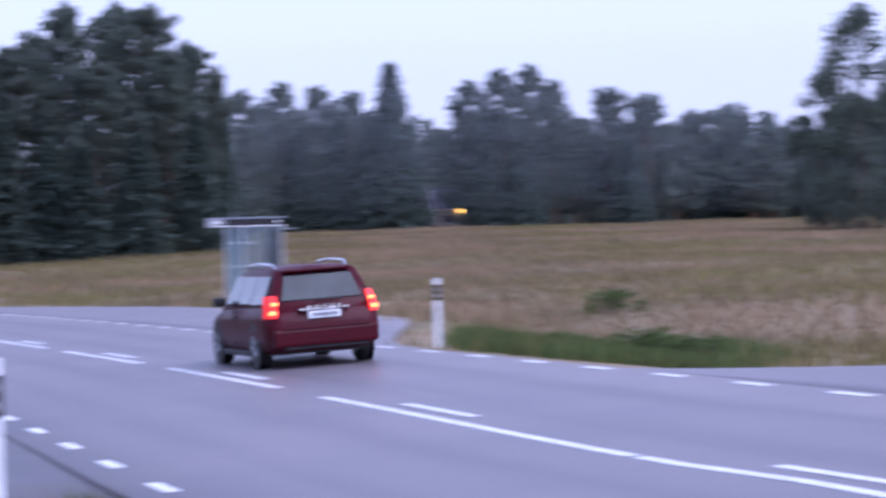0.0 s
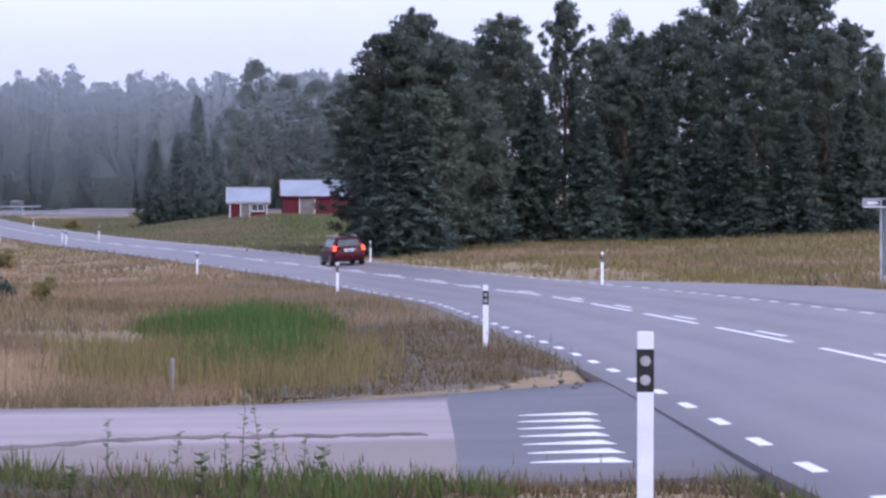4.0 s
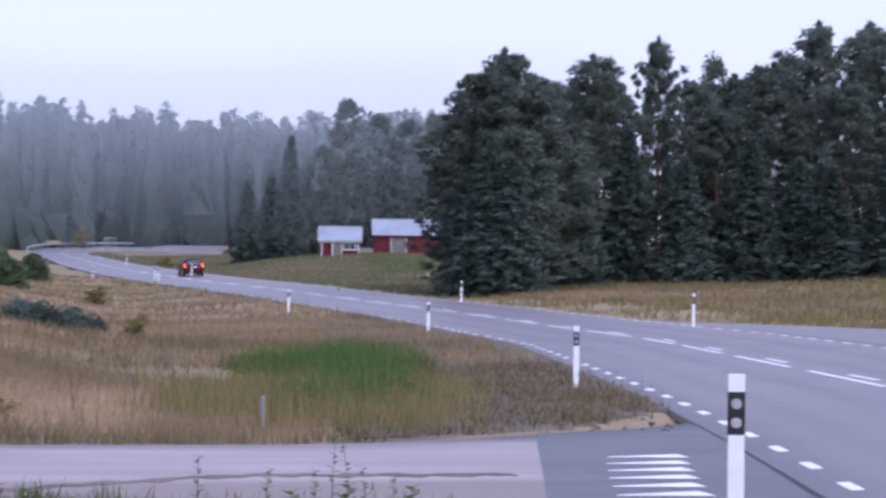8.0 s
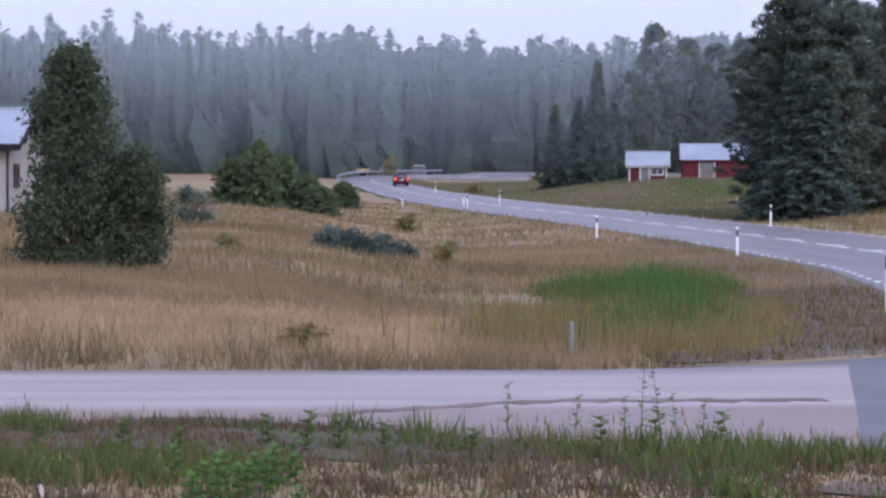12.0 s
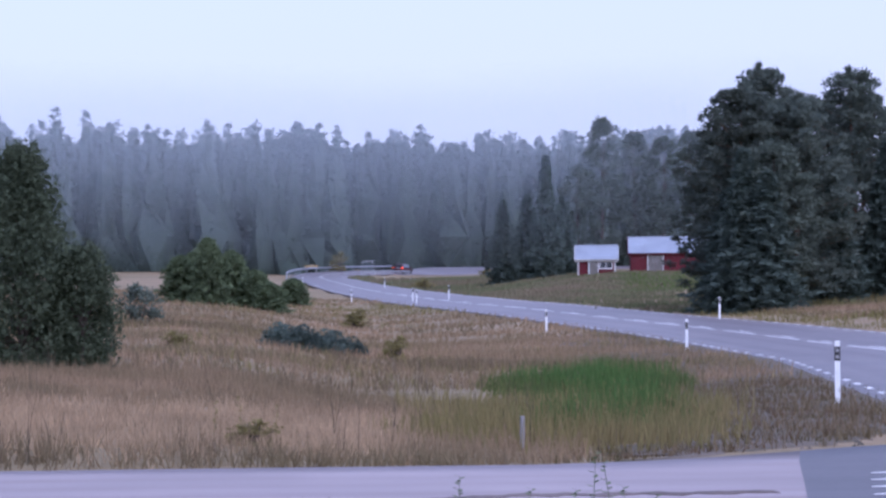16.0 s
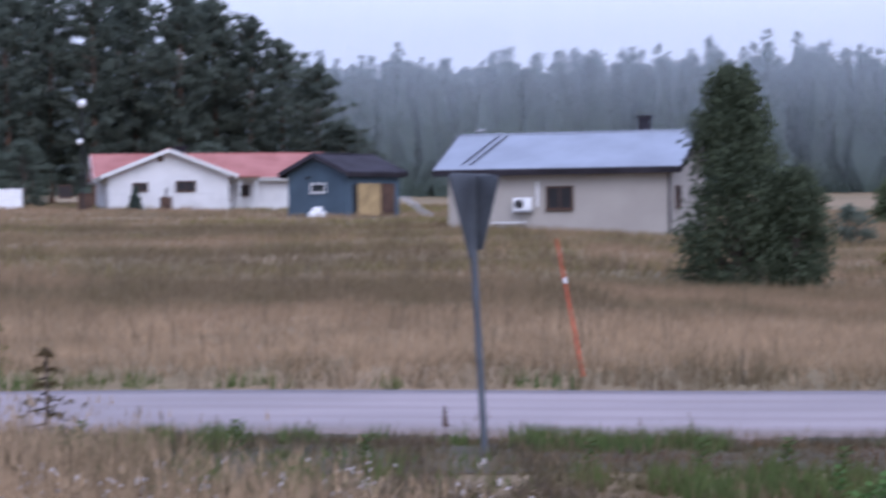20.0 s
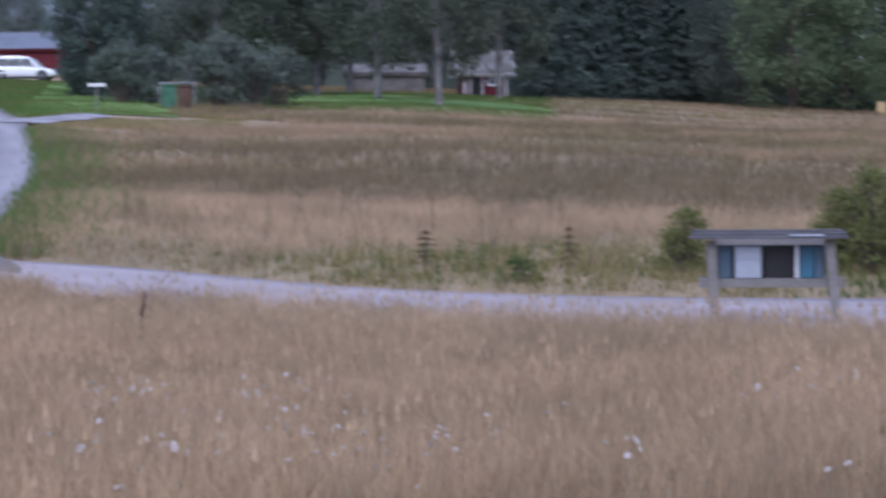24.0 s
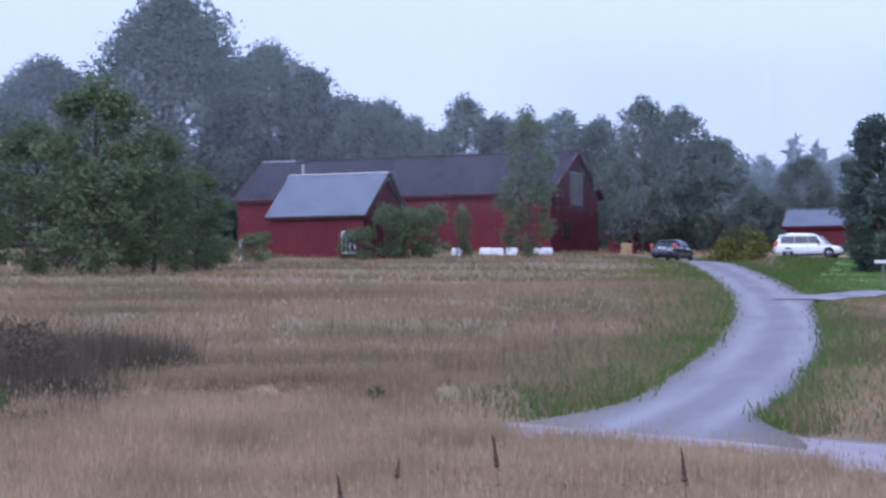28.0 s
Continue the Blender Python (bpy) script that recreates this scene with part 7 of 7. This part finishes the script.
x, y = scatter(13000, -21.5, -14.6, 42, 98)
b, r = bearing(x, y), np.hypot(x, y)
core = 1.2 - ((b + 17.8) / 2.1) ** 2 - ((r - 60) / 21) ** 2 + 2.4 * (patchy(x, y, 3.2, 9) - 0.5)
off = MAIN.near(x, y)[1] < -7.5
wet, fringe = off & (core > 0.6 + 0.5 * rng.random(len(x))), off & (core > 0.15 + 0.7 * rng.random(len(x))) & (core < 0.95)
sward("reeds", "bright green reeds in the wet ditch", REED, x[wet], y[wet], 0.35, 0.95, 0.028, 0.45, 4, 0.22, tall=np.clip(0.1 + 1.1 * patchy(x, y, 1.2, 19) + 0.2 * (core - 1), 0.25, 1.0)[wet])
sward("reed_fringe", "low green and olive growth round the reeds", GREEN, x[fringe], y[fringe], 0.15, 0.55, 0.026, 0.5, 4, 0.25)
x, y = scatter(52000, -90, -14, 66, 130)
left = MAIN.near(x, y)[1] < -5
b = bearing(x, y)
rr = np.hypot(x, y) + 8 * (patchy(x, y, 5.0, 35) - 0.5)
mix = 0.75 * patchy(x, y, 3.6, 6) + 0.25 * rng.random(len(x)) + 0.12 * ((b > -50) & (b < -29)) - 0.13 * (b < -64) + 0.30 * ((b > -64) & (b < -47) & (rr < 82)) + 0.10 * ((b > -64) & (b < -50) & (rr > 92))
lawn_zone = ((b > -67.2) & (b < -63.2) & (np.hypot(x, y) > 108)) | ((b > -63.2) & (b < -55.2) & (np.hypot(x, y) > 137))
sward("meadow_grass", "dry tan meadow grass on the slope", MEADOW, x[left & (mix < 0.58) & ~lawn_zone], y[left & (mix < 0.58) & ~lawn_zone], 0.18, 0.42, 0.03, 0.8, 4, 0.25)
sward("brown_weeds", "dark withered weeds on the slope", DRYDARK, x[left & (mix >= 0.66) & ~lawn_zone], y[left & (mix >= 0.66) & ~lawn_zone], 0.2, 0.5, 0.03, 0.6, 4, 0.25)
sward("green_patches", "green grass patches on the slope", OLIVE, x[left & (mix >= 0.58) & (mix < 0.66) & ~lawn_zone], y[left & (mix >= 0.58) & (mix < 0.66) & ~lawn_zone], 0.16, 0.4, 0.03, 0.7, 4, 0.25)
x, y = scatter(42000, -90, -15, 130, 260)
b, r = bearing(x, y), np.hypot(x, y)
mown = ((b > -67.3) & (b < -63.5) & (r < 195)) | ((b > -63.5) & (b < -55.2) & (r < 205))
left = (MAIN.near(x, y)[1] < -5) & ~mown
mix = 0.7 * patchy(x, y, 9.0, 6) + 0.3 * rng.random(len(x))
sward("far_meadow_grass", "far dry tan meadow grass", MEADOW, x[left & (mix < 0.62)], y[left & (mix < 0.62)], 0.18, 0.4, 0.07, 0.7, 4, 0.5)
sward("far_green_grass", "far olive meadow grass", OLIVE, x[left & (mix >= 0.62)], y[left & (mix >= 0.62)], 0.18, 0.4, 0.07, 0.7, 4, 0.5)
# along the drive
t = rng.uniform(4, DRIVE.s[-1] - 8, 20000)
o = rng.choice([-1, 1], 20000)
o = o * (1.4 + rng.exponential(1.0, 20000) * np.where(o > 0, 0.6, 1.0))
pts = np.array([DRIVE.at(a, c)[0] for a, c in zip(t, o)])
sward("drive_verge", "fresh green grass along the gravel drive", LAWNBLADE, pts[:, 0], pts[:, 1], 0.10, 0.28, 0.04, 0.7, 5, 0.25)
x, y = scatter(14000, -67.0, -63.4, 108, 186)
sward("lawn_grass", "mown bright green lawn beside the drive", LAWNBLADE, x, y, 0.05, 0.14, 0.12, 0.7, 4, 0.4)
x, y = scatter(12000, -63.2, -55.2, 136, 205)
sward("garden_lawn", "bright green lawn under the birches", LAWNBLADE, x, y, 0.05, 0.14, 0.12, 0.7, 4, 0.4)
x, y = scatter(9000, -66.4, -61.8, 101, 137)
_, off, d = SPUR.near(x, y)
clear = (np.abs(off) > 1.35) | (d > 4)
sward("spur_grass", "short olive grass round the gravel spur", OLIVE, x[clear], y[clear], 0.04, 0.12, 0.05, 0.7, 4, 0.2, anywhere=True)
# right of the main road
x, y = scatter(70000, -14.5, 13, 40, 320)
right = MAIN.near(x, y)[1] > 8
b, r = bearing(x, y), np.hypot(x, y)
mix = 0.75 * patchy(x, y, 5.0, 3) + 0.25 * rng.random(len(x)) + 0.18 * (r > 165) * (b < -4.5)
sward("meadow_grass", "dry tan meadow grass right of the road", MEADOW, x[right & (mix < 0.5)], y[right & (mix < 0.5)], 0.2, 0.45, 0.06, 0.8, 4, 0.4)
sward("brown_weeds", "dark withered weeds right of the road", DRYDARK, x[right & (mix >= 0.5) & (mix < 0.57)], y[right & (mix >= 0.5) & (mix < 0.57)], 0.2, 0.5, 0.06, 0.8, 4, 0.4)
sward("green_patches", "green tufts in the dry meadow", OLIVE, x[right & (mix >= 0.57)], y[right & (mix >= 0.57)], 0.2, 0.45, 0.06, 0.8, 4, 0.4)
x, y = scatter(3000, -17.4, -15.0, 235, 300)
sward("green_patches", "fresh green grass before the red shed", LAWNBLADE, x, y, 0.15, 0.35, 0.12, 0.6, 3, 0.5)
x, y = scatter(9000, -16, 3, 36, 190)
o = MAIN.near(x, y)[1]
shoulder = (o > 4.6) & (o < 10)
sward("shoulder_grass", "green grass on the road shoulder", OLIVE, x[shoulder], y[shoulder], 0.12, 0.4, 0.05, 0.5, 4, 0.2)
x, y = scatter(40000, -26, -12, 170, 430)
mid = MAIN.near(x, y)[1] > 5
sward("far_pasture", "short olive pasture beyond the bend", PASTURE, x[mid], y[mid], 0.2, 0.45, 0.14, 0.5, 3, 0.6)


def rubble():
    """Loose stones on the road bank by the junction."""
    vs, fs = [], []
    for s, o in zip(rng.uniform(70, 100, 700), rng.uniform(4.4, 8.6, 700)):
        p, _, _ = MAIN.at(s, -o)
        c = np.array([p[0], p[1], gz(p[0], p[1])])
        r = rng.uniform(0.02, 0.07)
        q = np.array([(1, 0, 0), (-1, 0, 0), (0, 1, 0), (0, -1, 0), (0, 0, 0.7), (0, 0, -0.7)]) * r * rng.uniform(0.6, 1.3, (6, 3))
        k = len(vs) * 6
        vs.append(c + q)
        fs += [(k + a, k + b, k + e) for a, b, e in ((0, 2, 4), (2, 1, 4), (1, 3, 4), (3, 0, 4), (2, 0, 5), (1, 2, 5), (3, 1, 5), (0, 3, 5))]
    tagged(new("bank_stones", mesh_np("bank_stones", np.concatenate(vs), fs, STONES)), "loose grey stones on the road bank", "stones", kind="stuff")


rubble()


def weed(m, tall, leaf_m, label, n=14, size=0.06, sway=0.1, flower=None):
    """A tall leafy weed: a thin stem with alternate leaves."""
    ob = thing("tall_weed", label, "plant", m, "tall weeds")
    a = rng.uniform(0, 6.28)
    path = [((sway * tall * t * t * math.cos(a), sway * tall * t * t * math.sin(a), tall * t - 0.05), 0.006 * (1.2 - t)) for t in np.linspace(0, 1, 6)]
    under(new("stem", mesh_np("stem", *limb_mesh([path], 5), leaf_m)), ob)
    for k in range(n):
        t = 0.15 + 0.85 * (k + 0.5) / n
        c = Vector((sway * tall * t * t * math.cos(a), sway * tall * t * t * math.sin(a), tall * t - 0.05))
        d = Vector((math.cos(k * 2.4), math.sin(k * 2.4), 0.35)).normalized()
        w = Vector((-d.y, d.x, 0)) * size * 0.32
        sz = size * (1.15 - 0.5 * t)
        bm = bmesh.new()
        q = [bm.verts.new(v) for v in (c, c + d * sz * 0.5 + w, c + d * sz * 1.2, c + d * sz * 0.5 - w)]
        bm.faces.new((q[0], q[1], q[2]))
        bm.faces.new((q[0], q[2], q[3]))
        part("leaf", bm, leaf_m, ob)
    if flower:
        spike = []
        for k in range(12):
            t = 0.68 + 0.34 * k / 11
            spike.append(((path[-1][0][0] * t * t, path[-1][0][1] * t * t, tall * t - 0.05), (0.012 + 0.012 * (k % 2) + 0.006 * rng.random()) * (1.25 - k / 11)))
        under(new("seed_head", mesh_np("seed_head", *limb_mesh([spike], 6), flower)), ob, "dark brown seed head")
    return ob


for b, far, tall in ((-21.0, 24.6, 0.50), (-19.55, 24.4, 0.40), (-18.15, 23.2, 0.85), (-17.75, 23.0, 0.78), (-17.4, 22.8, 0.55), (-16.85, 23.0, 0.48), (-18.5, 23.6, 0.45)):
    weed(on_land(b, far), tall, LEAF, "tall leafy green weed at the edge of the side road", 18, 0.085)
for b, far, tall in ((-18.4, 42, 0.75), (-17.9, 41, 0.6), (-26.2, 39, 0.6), (-25.6, 38.6, 0.7), (-24.9, 38.8, 0.6)):
    weed(on_land(b, far), tall, OLIVE, "tall yellowish weed in the ditch grass", 16, 0.09)
for b, far, tall in ((-68.98, 24, 0.92), (-72.96, 26, 1.0), (-64.0, 25, 0.7), (-76.3, 24, 0.7), (-75.2, 30, 0.6), (-36.4, 22.6, 0.5)):
    weed(on_land(b, far), tall, BROWNWOOD, "withered brown dock with a dark seed head", 6, 0.07, 0.08, BROWNWOOD)
for b, far, tall in ((-57.2, 39.0, 0.5), (-56.7, 38.8, 0.45), (-40.9, 24, 0.35), (-44.2, 25.2, 0.3), (-24.6, 21.6, 0.34), (-25.3, 21.3, 0.38), (-26.1, 22.0, 0.3), (-23.6, 21.2, 0.3), (-19.0, 21.4, 0.35), (-17.9, 21.2, 0.42), (-16.5, 21.8, 0.4), (-29.2, 21.6, 0.3), (-31.0, 20.8, 0.34), (-33.4, 21.3, 0.3), (-38.2, 22.2, 0.3), (-28.0, 20.4, 0.3), (-21.8, 20.6, 0.3)):
    weed(on_land(b, far), tall, GREEN, "bushy green weed beside the side road", 22, 0.12)
for k in range(16):
    weed(on_land(-25.4 - 2.8 * ((k * 0.618) % 1), 15.6 + 3.0 * ((k * 0.37) % 1)), 0.26 + 0.14 * ((k * 0.77) % 1), REED, "lush green weed in a clump in the verge", 20, 0.10)

# ---- what moves ----
def motions():
    """The red car follows the right-hand lane round the bend."""
    times = (0, 0.5, 1, 2, 3.5, 5, 6, 8, 9, 10, 11, 12, 13, 14, 14.6, 15.2, 16, 17, 18, 20, 24, 28)
    along = (74, 88.5, 102.5, 132, 169, 206, 230, 276, 303, 328, 352, 382, 416, 454, 474, 489, 501, 513.5, 525, 552, 610, 668)
    rows = []
    for t in np.arange(0, 28.01, 0.5):
        s = float(np.interp(t, times, along)) + 2.2
        p, d, slope = MAIN.at(min(s, MAIN.s[-1] - 4), 1.85)
        fx = Vector(d).normalized()
        right = Vector((d[1], -d[0], slope)).normalized()
        up = right.cross(fx).normalized()
        rows.append((t, Matrix.Translation(Vector(p) + up * 0.005) @ Matrix((fx, -right, up)).transposed().to_4x4()))
    walk(red_car, rows)


motions()
